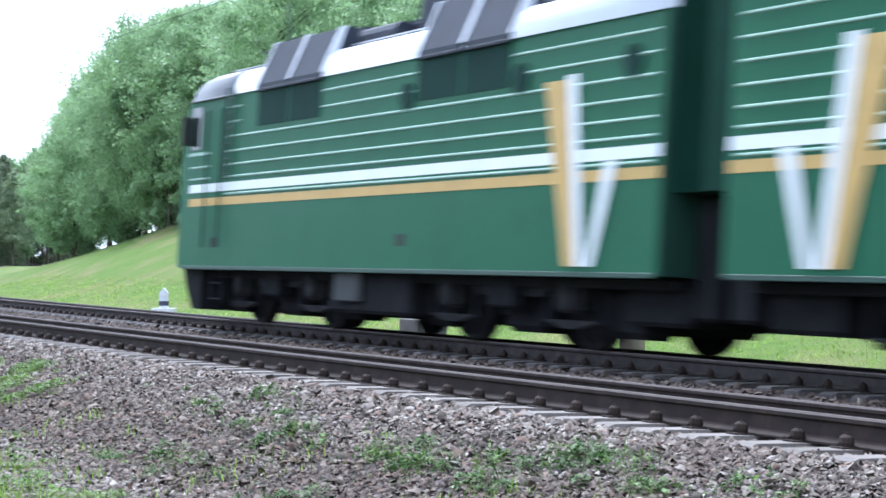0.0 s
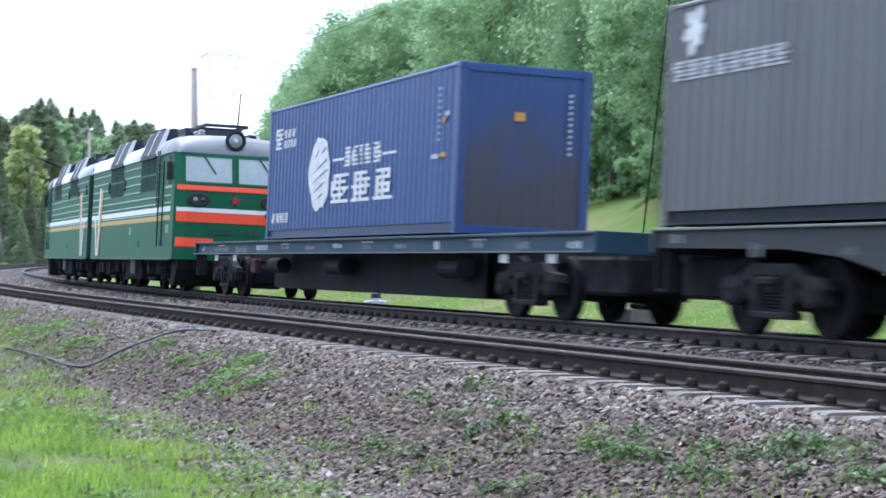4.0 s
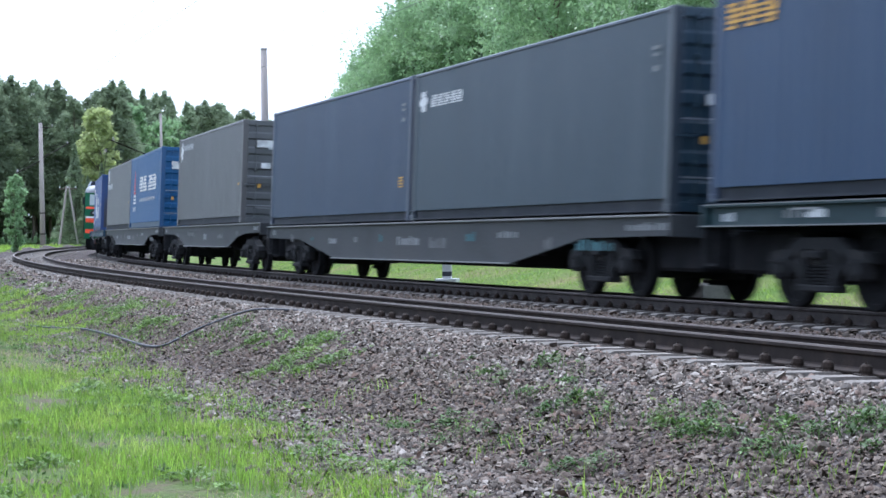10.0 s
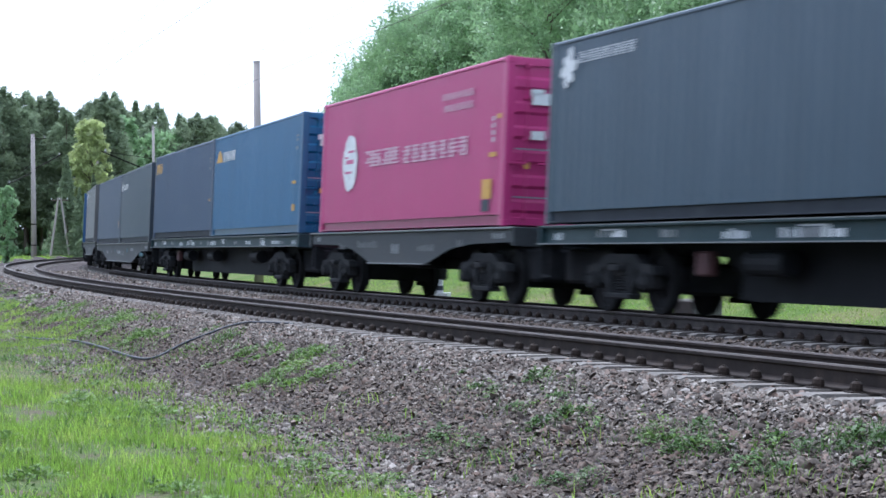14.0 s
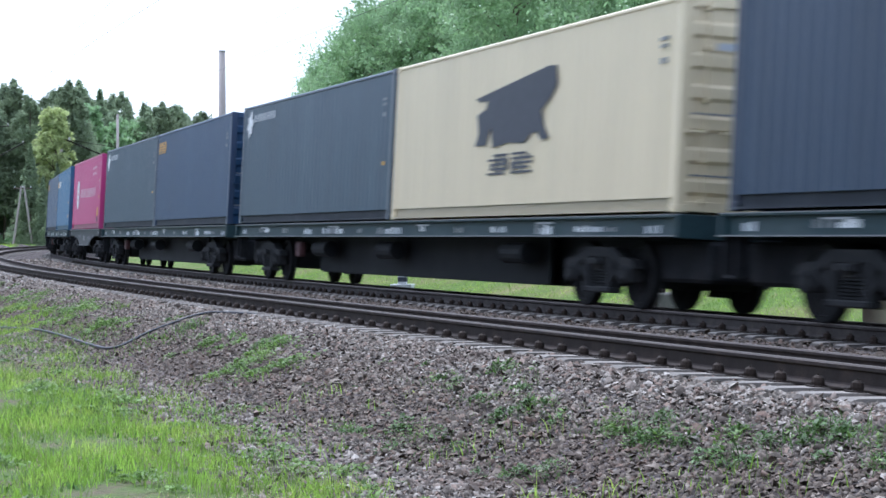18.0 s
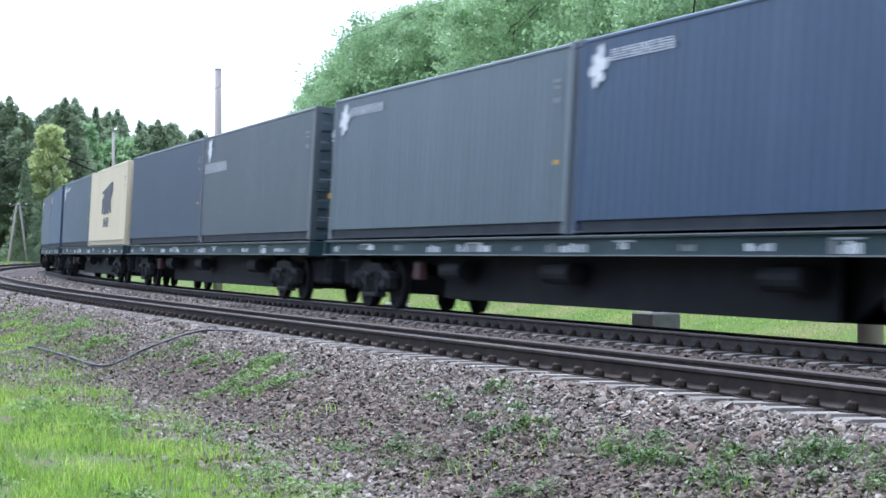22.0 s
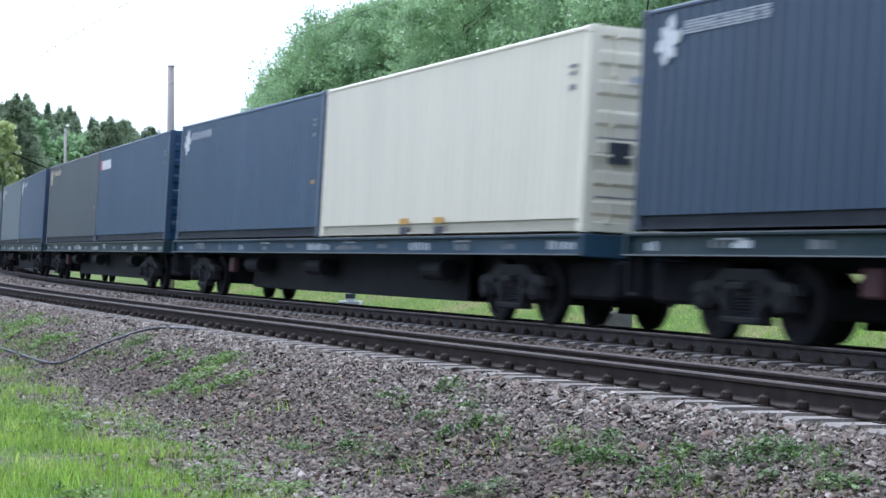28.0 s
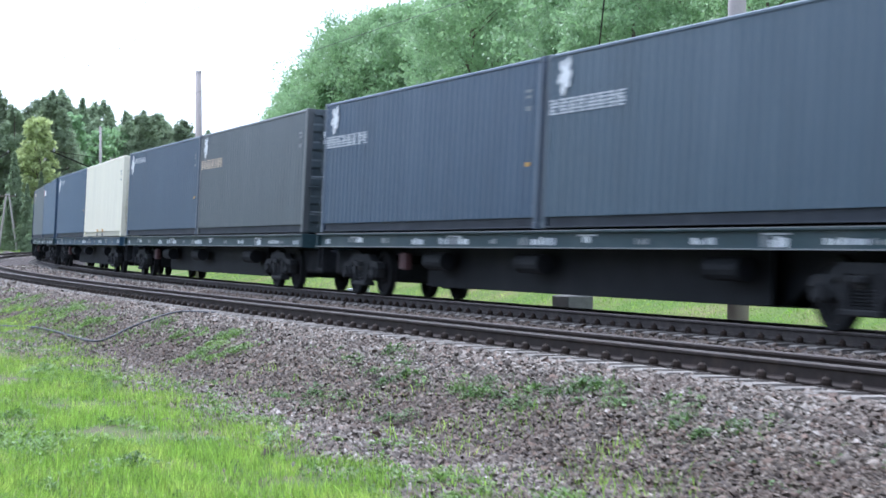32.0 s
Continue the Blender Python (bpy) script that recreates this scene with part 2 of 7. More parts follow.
def stone_material(name, stops, rough=0.85):
    """Broken rock whose colour changes from stone to stone, with grain, dust and darker facets of dirt."""
    m = bpy.data.materials.new(name)
    m.use_nodes = True
    n, link = m.node_tree.nodes, m.node_tree.links.new
    bsdf = n["Principled BSDF"]
    bsdf.inputs["Roughness"].default_value, bsdf.inputs["Specular IOR Level"].default_value = rough, 0.25
    geo, ramp, co = n.new("ShaderNodeNewGeometry"), n.new("ShaderNodeValToRGB"), n.new("ShaderNodeTexCoord")
    link(geo.outputs["Random Per Island"], ramp.inputs[0])
    el = ramp.color_ramp.elements
    el[0].position, el[0].color = stops[0][0], (*stops[0][1], 1)
    el[1].position, el[1].color = stops[-1][0], (*stops[-1][1], 1)
    for at, c in stops[1:-1]:
        el.new(at).color = (*c, 1)
    grain, patch = n.new("ShaderNodeTexNoise"), n.new("ShaderNodeTexNoise")
    for node, sc in ((grain, 70.0), (patch, 0.9)):
        node.inputs["Scale"].default_value, node.inputs["Detail"].default_value = sc, 4
        link(co.outputs["Object"], node.inputs["Vector"])
    lo, dirt = n.new("ShaderNodeMapRange"), n.new("ShaderNodeMapRange")
    lo.inputs[1].default_value, lo.inputs[2].default_value, lo.inputs[3].default_value, lo.inputs[4].default_value = 0.3, 0.7, 0.65, 1.3
    dirt.inputs[1].default_value, dirt.inputs[2].default_value, dirt.inputs[4].default_value = 0.45, 0.7, 0.6
    link(grain.outputs[0], lo.inputs[0]), link(patch.outputs[0], dirt.inputs[0])
    mix, tint = n.new("ShaderNodeMix"), n.new("ShaderNodeVectorMath")
    mix.data_type, tint.operation = "RGBA", "SCALE"
    mix.inputs[7].default_value = (0.095, 0.068, 0.055, 1)
    link(dirt.outputs[0], mix.inputs[0]), link(ramp.outputs[0], mix.inputs[6])
    link(mix.outputs[2], tint.inputs[0]), link(lo.outputs[0], tint.inputs["Scale"])
    link(tint.outputs[0], bsdf.inputs["Base Color"])
    return m


GREYS = ((0.0, (0.05, 0.041, 0.034)), (0.3, (0.1, 0.084, 0.07)), (0.5, (0.16, 0.136, 0.113)), (0.62, (0.2, 0.137, 0.108)), (0.75, (0.194, 0.168, 0.144)), (0.93, (0.285, 0.252, 0.218)), (1.0, (0.38, 0.345, 0.31)))


def toned(k):
    return [(p, tuple(c * f for c, f in zip(col, k))) for p, col in GREYS]


M_STONE = stone_material("ballast stone", GREYS)
# Darker, browner copy of the ballast tones, between and within the tracks.
M_DARKSTONE = stone_material("ballast stone brown with brake dust", toned((0.5, 0.47, 0.45)))
# Soil and the shade of the slope are both in these darker tones.
M_SHADESTONE = stone_material("ballast stone half buried in dark soil", toned((0.72, 0.68, 0.64)))


def ground_material():
    """Turf, bare soil and grit laid by the distance from the near rail, kept in the red of a colour attribute."""
    m = bpy.data.materials.new("turf and grit")
    m.use_nodes = True
    nt = m.node_tree
    n, link = nt.nodes, nt.links.new
    bsdf = n["Principled BSDF"]
    bsdf.inputs["Roughness"].default_value = 0.95
    bsdf.inputs["Specular IOR Level"].default_value = 0.15
    co, at = n.new("ShaderNodeTexCoord"), n.new("ShaderNodeAttribute")
    at.attribute_name = "grit"
    noises = []
    for sc in (0.35, 2.2, 26.0):
        t = n.new("ShaderNodeTexNoise")
        t.inputs["Scale"].default_value, t.inputs["Detail"].default_value = sc, 5
        link(co.outputs["Object"], t.inputs["Vector"])
        noises.append(t)
    vor = n.new("ShaderNodeTexVoronoi")
    vor.inputs["Scale"].default_value = 19.0
    link(co.outputs["Object"], vor.inputs["Vector"])

    def mix(fac, a, b):
        x = n.new("ShaderNodeMix")
        x.data_type = "RGBA"
        for sock, v in ((0, fac), (6, a), (7, b)):
            if isinstance(v, tuple) or isinstance(v, float):
                x.inputs[sock].default_value = (*v, 1) if isinstance(v, tuple) else v
            else:
                link(v, x.inputs[sock])
        return x.outputs[2]

    def span(sock, lo, hi):
        r = n.new("ShaderNodeMapRange")
        r.inputs[1].default_value, r.inputs[2].default_value = lo, hi
        link(sock, r.inputs[0])
        return r.outputs[0]

    green = mix(span(noises[1].outputs[0], 0.3, 0.7), (0.075, 0.12, 0.03), (0.12, 0.15, 0.05))
    green = mix(span(noises[1].outputs[0], 0.52, 0.62), green, (0.125, 0.1, 0.07))
    green = mix(span(noises[2].outputs[0], 0.45, 0.75), green, (0.06, 0.075, 0.03))
    # Second turf tone, mixed in beyond the tracks and far off.
    far_turf = mix(span(noises[1].outputs[0], 0.3, 0.7), (0.08, 0.145, 0.025), (0.12, 0.165, 0.04))
    far_turf = mix(span(noises[0].outputs[0], 0.45, 0.75), far_turf, (0.2, 0.17, 0.085))
    far_turf = mix(span(noises[2].outputs[0], 0.5, 0.8), far_turf, (0.07, 0.12, 0.03))
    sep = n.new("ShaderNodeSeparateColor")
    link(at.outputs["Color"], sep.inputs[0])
    green = mix(sep.outputs[1], green, far_turf)
    stone = mix(span(vor.outputs["Color"], 0.1, 0.9), (0.09, 0.075, 0.072), (0.17, 0.155, 0.15))
    stone = mix(span(vor.outputs["Distance"], 0.25, 0.6), stone, (0.035, 0.028, 0.026))
    stone = mix(span(noises[1].outputs[0], 0.5, 0.8), stone, (0.11, 0.08, 0.072))
    edge = n.new("ShaderNodeMath")
    edge.operation = "MULTIPLY_ADD"
    link(noises[1].outputs[0], edge.inputs[0])
    edge.inputs[1].default_value = 0.6
    link(sep.outputs[0], edge.inputs[2])
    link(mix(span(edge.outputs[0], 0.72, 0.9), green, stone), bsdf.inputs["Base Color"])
    bp = n.new("ShaderNodeBump")
    bp.inputs["Strength"].default_value, bp.inputs["Distance"].default_value = 0.7, 0.05
    link(noises[2].outputs[0], bp.inputs["Height"]), link(bp.outputs[0], bsdf.inputs["Normal"])
    return m


M_GROUND = ground_material()


# ---- mesh building ----
class Mesh:
    """Gathers vertices and faces for one mesh."""

    def __init__(self):
        self.v, self.f, self.smooth = [], [], False

    def add(self, verts, faces):
        o = len(self.v)
        self.v.extend(tuple(p) for p in verts)
        self.f.extend(tuple(i + o for i in face) for face in faces)
        return self

    def box(self, x0, x1, y0, y1, z0, z1, c=0.0):
        """A box whose edges are chamfered by c."""
        if c <= 0:
            v = [(x, y, z) for x in (x0, x1) for y in (y0, y1) for z in (z0, z1)]
            return self.add(v, [(0, 1, 3, 2), (4, 6, 7, 5), (0, 4, 5, 1), (2, 3, 7, 6), (0, 2, 6, 4), (1, 5, 7, 3)])
        lo, hi = (x0, y0, z0), (x1, y1, z1)
        bm = bmesh.new()
        pts = []
        for sx in (0, 1):
            for sy in (0, 1):
                for sz in (0, 1):
                    s = (sx, sy, sz)
                    for ax in range(3):
                        pts.append([(hi if s[i] else lo)[i] + (0 if i == ax else (-c if s[i] else c)) for i in range(3)])
        for p in pts:
            bm.verts.new(p)
        bmesh.ops.convex_hull(bm, input=list(bm.verts))
        bmesh.ops.dissolve_limit(bm, angle_limit=0.02, verts=list(bm.verts), edges=list(bm.edges))
        bm.verts.index_update()
        self.add([v.co[:] for v in bm.verts], [[v.index for v in f.verts] for f in bm.faces])
        bm.free()
        return self

    def cyl(self, p, q, r, n=12, r2=None, caps=True):
        p, q = Vector(p), Vector(q)
        z = (q - p).normalized()
        x = z.orthogonal().normalized()
        y = z.cross(x)
        r2 = r if r2 is None else r2
        v = [p + (x * math.cos(a) + y * math.sin(a)) * r for a in (2 * math.pi * i / n for i in range(n))]
        v += [q + (x * math.cos(a) + y * math.sin(a)) * r2 for a in (2 * math.pi * i / n for i in range(n))]
        f = [(i, (i + 1) % n, n + (i + 1) % n, n + i) for i in range(n)]
        if caps:
            f += [tuple(range(n - 1, -1, -1)), tuple(range(n, 2 * n))]
        return self.add(v, f)

    def prism(self, outline, a0, a1, axis="y"):
        """An outline of pairs drawn out along an axis: (x, z) along y, (y, z) along x, (x, y) along z."""
        put = {"y": lambda p, a: (p[0], a, p[1]), "x": lambda p, a: (a, p[0], p[1]), "z": lambda p, a: (p[0], p[1], a)}[axis]
        n = len(outline)
        v = [put(p, a0) for p in outline] + [put(p, a1) for p in outline]
        return self.add(v, [(i, (i + 1) % n, n + (i + 1) % n, n + i) for i in range(n)] + [tuple(range(n - 1, -1, -1)), tuple(range(n, 2 * n))])

    def lathe(self, profile, n=20, axis="y", at=(0, 0, 0)):
        """Turns pairs (radius, along) about an axis."""
        v = []
        for r, a in profile:
            for i in range(n):
                c, s = math.cos(2 * math.pi * i / n) * r, math.sin(2 * math.pi * i / n) * r
                q = {"y": (c, a, s), "x": (a, c, s), "z": (c, s, a)}[axis]
                v.append((q[0] + at[0], q[1] + at[1], q[2] + at[2]))
        k = len(profile)
        f = [(j * n + i, j * n + (i + 1) % n, (j + 1) * n + (i + 1) % n, (j + 1) * n + i) for j in range(k - 1) for i in range(n)]
        return self.add(v, f + [tuple(range(n)), tuple(range((k - 1) * n + n - 1, (k - 1) * n - 1, -1))])

    def tube(self, pts, r, n=6):
        pts = [Vector(p) for p in pts]
        v, f = [], []
        for i, p in enumerate(pts):
            d = (pts[min(i + 1, len(pts) - 1)] - pts[max(i - 1, 0)]).normalized()
            x = d.cross(Vector((0, 0, 1)))
            x = x.normalized() if x.length > 1e-3 else Vector((1, 0, 0))
            y = d.cross(x)
            v += [p + (x * math.cos(2 * math.pi * k / n) + y * math.sin(2 * math.pi * k / n)) * r for k in range(n)]
        for i in range(len(pts) - 1):
            f += [(i * n + k, i * n + (k + 1) % n, (i + 1) * n + (k + 1) % n, (i + 1) * n + k) for k in range(n)]
        return self.add(v, f)

    def data(self, name):
        me = bpy.data.meshes.new(name)
        me.from_pydata([tuple(p) for p in self.v], [], self.f)
        bm = bmesh.new()
        bm.from_mesh(me)
        bmesh.ops.recalc_face_normals(bm, faces=list(bm.faces))
        bm.to_mesh(me)
        bm.free()
        if self.smooth:
            me.shade_smooth()
        return me


def part(name, shape, material, parent=None, label="", at=None):
    """Links a shape or shared mesh as one object, under its thing when a parent is given."""
    me = shape.data(name) if isinstance(shape, Mesh) else shape
    if not me.materials:
        me.materials.append(material)
    ob = new(name, me)
    if me.materials[0] != material:
        ob.material_slots[0].link = "OBJECT"
        ob.material_slots[0].material = material
    if parent:
        ob.parent = parent
    if at is not None:
        ob.matrix_basis = at if isinstance(at, Matrix) else Matrix.Translation(at)
    return tagged(ob, label) if label else ob


def empty(name, label="", category="", group="", kind="", at=None, parent=None):
    ob = new(name)
    ob.empty_display_size = 0.2
    if at is not None:
        ob.matrix_basis = at
    if parent:
        ob.parent = parent
    return tagged(ob, label, category, group, kind)


# ---- the line of the railway ----
KNOT_S = [-60, -40, 0, 40, 80, 120, 180]
KNOT_K = [0.0, -0.0002, 0.0003, 0.00164, 0.00136, 0.00191, 0.0022]
SS = np.arange(-460, 561, 0.5)
HEAD = np.cumsum(np.interp(SS, KNOT_S, KNOT_K)) * 0.5
HEAD -= np.interp(0, SS, HEAD)
CX = np.concatenate([[0], np.cumsum(-(np.cos(HEAD[1:]) + np.cos(HEAD[:-1])) / 4)])
CY = np.concatenate([[0], np.cumsum((np.sin(HEAD[1:]) + np.sin(HEAD[:-1])) / 4)])
CX -= np.interp(0, SS, CX)
CY += 13.263 - np.interp(0, SS, CY)
CANT_FAR, CANT_NEAR, NEAR_OFF, NEAR_Z = 0.054, 0.069, -4.726, 0.113


def line(s, lat=0.0, z=0.0):
    """The point at s along the train's track, lat metres to its far side."""
    h = float(np.interp(s, SS, HEAD))
    return Vector((float(np.interp(s, SS, CX)) + math.sin(h) * lat, float(np.interp(s, SS, CY)) + math.cos(h) * lat, z))


def on_track(s, track=0, cant=True):
    """The pose at s on the far (0) or near (1) track: x forward, y to the near side."""
    h = float(np.interp(s, SS, HEAD))
    p = line(s, NEAR_OFF if track else 0.0, NEAR_Z if track else 0.0)
    f = Vector((-math.cos(h), math.sin(h), 0))
    left = Vector((0, 0, 1)).cross(f)
    m = Matrix((f, left, (0, 0, 1))).transposed().to_4x4()
    return Matrix.Translation(p) @ m @ Matrix.Rotation((CANT_NEAR if track else CANT_FAR) if cant else 0, 4, "X")


def lateral(x, y):
    """Arc place and distance to the far side of the train's track, for arrays of x and y."""
    s = np.interp(-x, -CX, SS)
    for _ in range(3):
        h = np.interp(s, SS, HEAD)
        dx, dy = x - np.interp(s, SS, CX), y - np.interp(s, SS, CY)
        s = s + np.clip(-dx * np.cos(h) + dy * np.sin(h), -40, 40)
    h = np.interp(s, SS, HEAD)
    return s, (x - np.interp(s, SS, CX)) * np.sin(h) + (y - np.interp(s, SS, CY)) * np.cos(h)


PROFILE_L = [-400, -30, -13.3, -9.6, -8.7, -8.1, -6.75, -6.4, -6.05, -5.45, -4.73, -3.4, -2.4, -1.4, 0, 1.5, 1.9, 3.2, 5, 9, 17, 22, 60, 400]
PROFILE_Z = [-0.8, -0.6, -0.52, -0.6, -0.62, -0.56, -0.11, -0.035, -0.035, -0.075, -0.13, -0.24, -0.27, -0.175, -0.235, -0.33, -0.36, -0.75, -0.85, -0.6, 0.2, 0.3, 0.5, 0.8]
BANK_L, BANK_Z = [5, 9, 15, 19, 60, 300], [0, 0.7, 2.7, 3.2, 3.8, 4.0]


def ground_z(x, y):
    s, l = lateral(np.asarray(x, float), np.asarray(y, float))
    near = np.interp(l, PROFILE_L, PROFILE_Z)
    bank = np.interp(l, BANK_L, BANK_Z) * np.clip((150 - s) / 60, 0, 1) ** 1.5
    lumps = 0.025 * np.sin(x * 1.3 + y * 0.7) * np.sin(y * 1.9 - x * 0.4) * (np.abs(l + 2.3) > 6)
    bend = np.clip((s - 90) / 80, 0, 1) * 0.7 * (l < -7.5)
    return near + bank + lumps + bend


# ---- ground ----
def axis(lo, hi, step, far):
    mid = np.arange(lo, hi + 1e-6, step)
    out = [mid]
    a, d = [], step
    x = hi
    while x < far:
        d *= 1.22
        x += d
        a.append(x)
    b, d, x = [], step, lo
    while x > -far:
        d *= 1.22
        x -= d
        b.append(x)
    return np.concatenate([b[::-1], mid, a])


def make_ground():
    xs, ys = axis(-110, 12, 0.5, 3200), axis(-4, 32, 0.25, 3200)
    gx, gy = np.meshgrid(xs, ys)
    z = ground_z(gx.ravel(), gy.ravel())
    far = np.hypot(gx.ravel(), gy.ravel())
    z = np.where(far > 350, z * np.clip((900 - far) / 550, 0, 1) - 1.0 * np.clip((far - 350) / 550, 0, 1), z)
    nx, ny = len(xs), len(ys)
    idx = np.arange(nx * ny).reshape(ny, nx)
    faces = np.stack([idx[:-1, :-1], idx[:-1, 1:], idx[1:, 1:], idx[1:, :-1]], -1).reshape(-1, 4)
    me = bpy.data.meshes.new("ground")
    me.from_pydata(np.stack([gx.ravel(), gy.ravel(), z], -1).tolist(), [], faces.tolist())
    me.shade_smooth()
    _, l = lateral(gx.ravel(), gy.ravel())
    s_at, _ = lateral(gx.ravel(), gy.ravel())
    grit = np.interp(l + np.clip((s_at - 45) / 30, 0, 1) * 1.1 * (l < -5) * -1.0, [-10.2, -8.6, 2.6, 3.4], [0.1, 1, 1, 0.0])
    grit = np.where((gx.ravel() < -420) | (gx.ravel() > 420), 0, grit)
    att = me.color_attributes.new("grit", "FLOAT_COLOR", "POINT")
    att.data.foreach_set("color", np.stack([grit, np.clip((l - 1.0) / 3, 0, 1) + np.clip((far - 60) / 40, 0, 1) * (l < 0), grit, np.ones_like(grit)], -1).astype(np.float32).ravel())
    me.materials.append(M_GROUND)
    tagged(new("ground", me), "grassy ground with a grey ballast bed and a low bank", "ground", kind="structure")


make_ground()


# ---- rails and sleepers ----
RAIL = [(-0.075, 0.0), (-0.075, 0.012), (-0.02, 0.032), (-0.009, 0.045), (-0.009, 0.13), (-0.036, 0.145), (-0.036, 0.172),
        (-0.03, 0.18), (0.03, 0.18), (0.036, 0.172), (0.036, 0.145), (0.009, 0.13), (0.009, 0.045), (0.02, 0.032), (0.075, 0.012), (0.075, 0.0)]


def sweep(outline, track, lat, z0, closed=True):
    """An outline of pairs (lat, z) drawn along a track."""
    stops = np.concatenate([np.arange(-400, 0, 8), np.arange(0, 160, 2), np.arange(160, 500, 6)])
    v, f, n = [], [], len(outline)
    for s in stops:
        m = on_track(s, track)
        v += [(m @ Vector((0, lat + a, z0 + b)))[:] for a, b in outline]
    for i in range(len(stops) - 1):
        for k in range(n if closed else n - 1):
            f.append((i * n + k, i * n + (k + 1) % n, (i + 1) * n + (k + 1) % n, (i + 1) * n + k))
    sh = Mesh()
    return sh.add(v, f)


def sleeper_shape():
    sh = Mesh()
    out = [(-1.35, -0.37), (-1.35, -0.22), (-1.3, -0.2), (-0.95, -0.185), (-0.55, -0.185), (-0.3, -0.24), (0.3, -0.24), (0.55, -0.185), (0.95, -0.185),
           (1.3, -0.2), (1.35, -0.22), (1.35, -0.37)]
    n = len(out)
    v = []
    for y, z in out:
        w = 0.14 if z < -0.3 else 0.105
        v += [(-w, y, z), (w, y, z)]
    f = [(2 * i, 2 * i + 1, 2 * ((i + 1) % n) + 1, 2 * ((i + 1) % n)) for i in range(n)]
    f += [tuple(range(0, 2 * n, 2)), tuple(range(2 * n - 1, 0, -2))]
    return sh.add(v, f)


def clip_shape():
    """A bolted rail clamp: foot plate, sprung clamp bowed over the rail foot, bolt and nut."""
    sh = Mesh()
    sh.box(-0.06, 0.06, -0.06, 0.075, -0.19, -0.172, 0.006)
    sh.lathe([(0.046, -0.175), (0.05, -0.15), (0.044, -0.118), (0.026, -0.102), (0.014, -0.1)], 10, "z", (0, 0.0, 0))
    sh.cyl((0, 0, -0.105), (0, 0, -0.09), 0.016, 6)
    sh.cyl((0.02, 0.045, -0.165), (0.07, 0.05, -0.165), 0.012, 6)
    return sh


def make_tracks():
    sl, cl = sleeper_shape().data("sleeper"), clip_shape().data("fastening")
    for track, name in ((0, "track_far"), (1, "track_near")):
        label = "railway track with dusty brown rails on darker concrete sleepers" if track == 0 else "empty canted railway track with brown rails on concrete sleepers"
        top = empty(name, label, "railway track", "double track", "structure")
        for lat in (-0.7975, 0.7975):
            part("rail", sweep(RAIL, track, lat, -0.18), M_RAIL if track else M_RAILDUST, top)
            part("rail_head", sweep([(-0.038, -0.012), (-0.032, 0.003), (0.032, 0.003), (0.038, -0.012)], track, lat, 0.0), M_HEAD, top, "dull brown running surface")
        rest, restclip = Mesh(), Mesh()
        svs, cvs = [v.co.copy() for v in sl.vertices], [v.co.copy() for v in cl.vertices]
        sf, cf = [tuple(p.vertices) for p in sl.polygons], [tuple(p.vertices) for p in cl.polygons]
        rng = random.Random(track)
        s = -30.0
        while s < 190:
            m = on_track(s + rng.uniform(-0.02, 0.02), track) @ pose(0, rng.uniform(-0.02, 0.02), 0, 0, 0, rng.uniform(-0.6, 0.6))
            lats = [(-0.7975 - 0.11, 180), (-0.7975 + 0.11, 0), (0.7975 - 0.11, 180), (0.7975 + 0.11, 0)]
            if 6 < s < 44:
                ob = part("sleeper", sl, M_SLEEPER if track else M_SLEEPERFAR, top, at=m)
                for lat, turn in lats[2:] if track == 0 else lats[3:]:
                    part("fastening", cl, M_CLIP, ob, at=pose(0, lat, 0, 0, 0, turn))
            else:
                rest.add([(m @ v)[:] for v in svs], sf)
                if 40 < s < 90:
                    for lat, turn in lats[2:]:
                        mm = m @ pose(0, lat, 0, 0, 0, turn)
                        restclip.add([(mm @ v)[:] for v in cvs], cf)
            s += 0.502
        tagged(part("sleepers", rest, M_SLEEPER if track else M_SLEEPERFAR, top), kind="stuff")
        tagged(part("fastenings", restclip, M_CLIP, top), kind="stuff")


make_tracks()


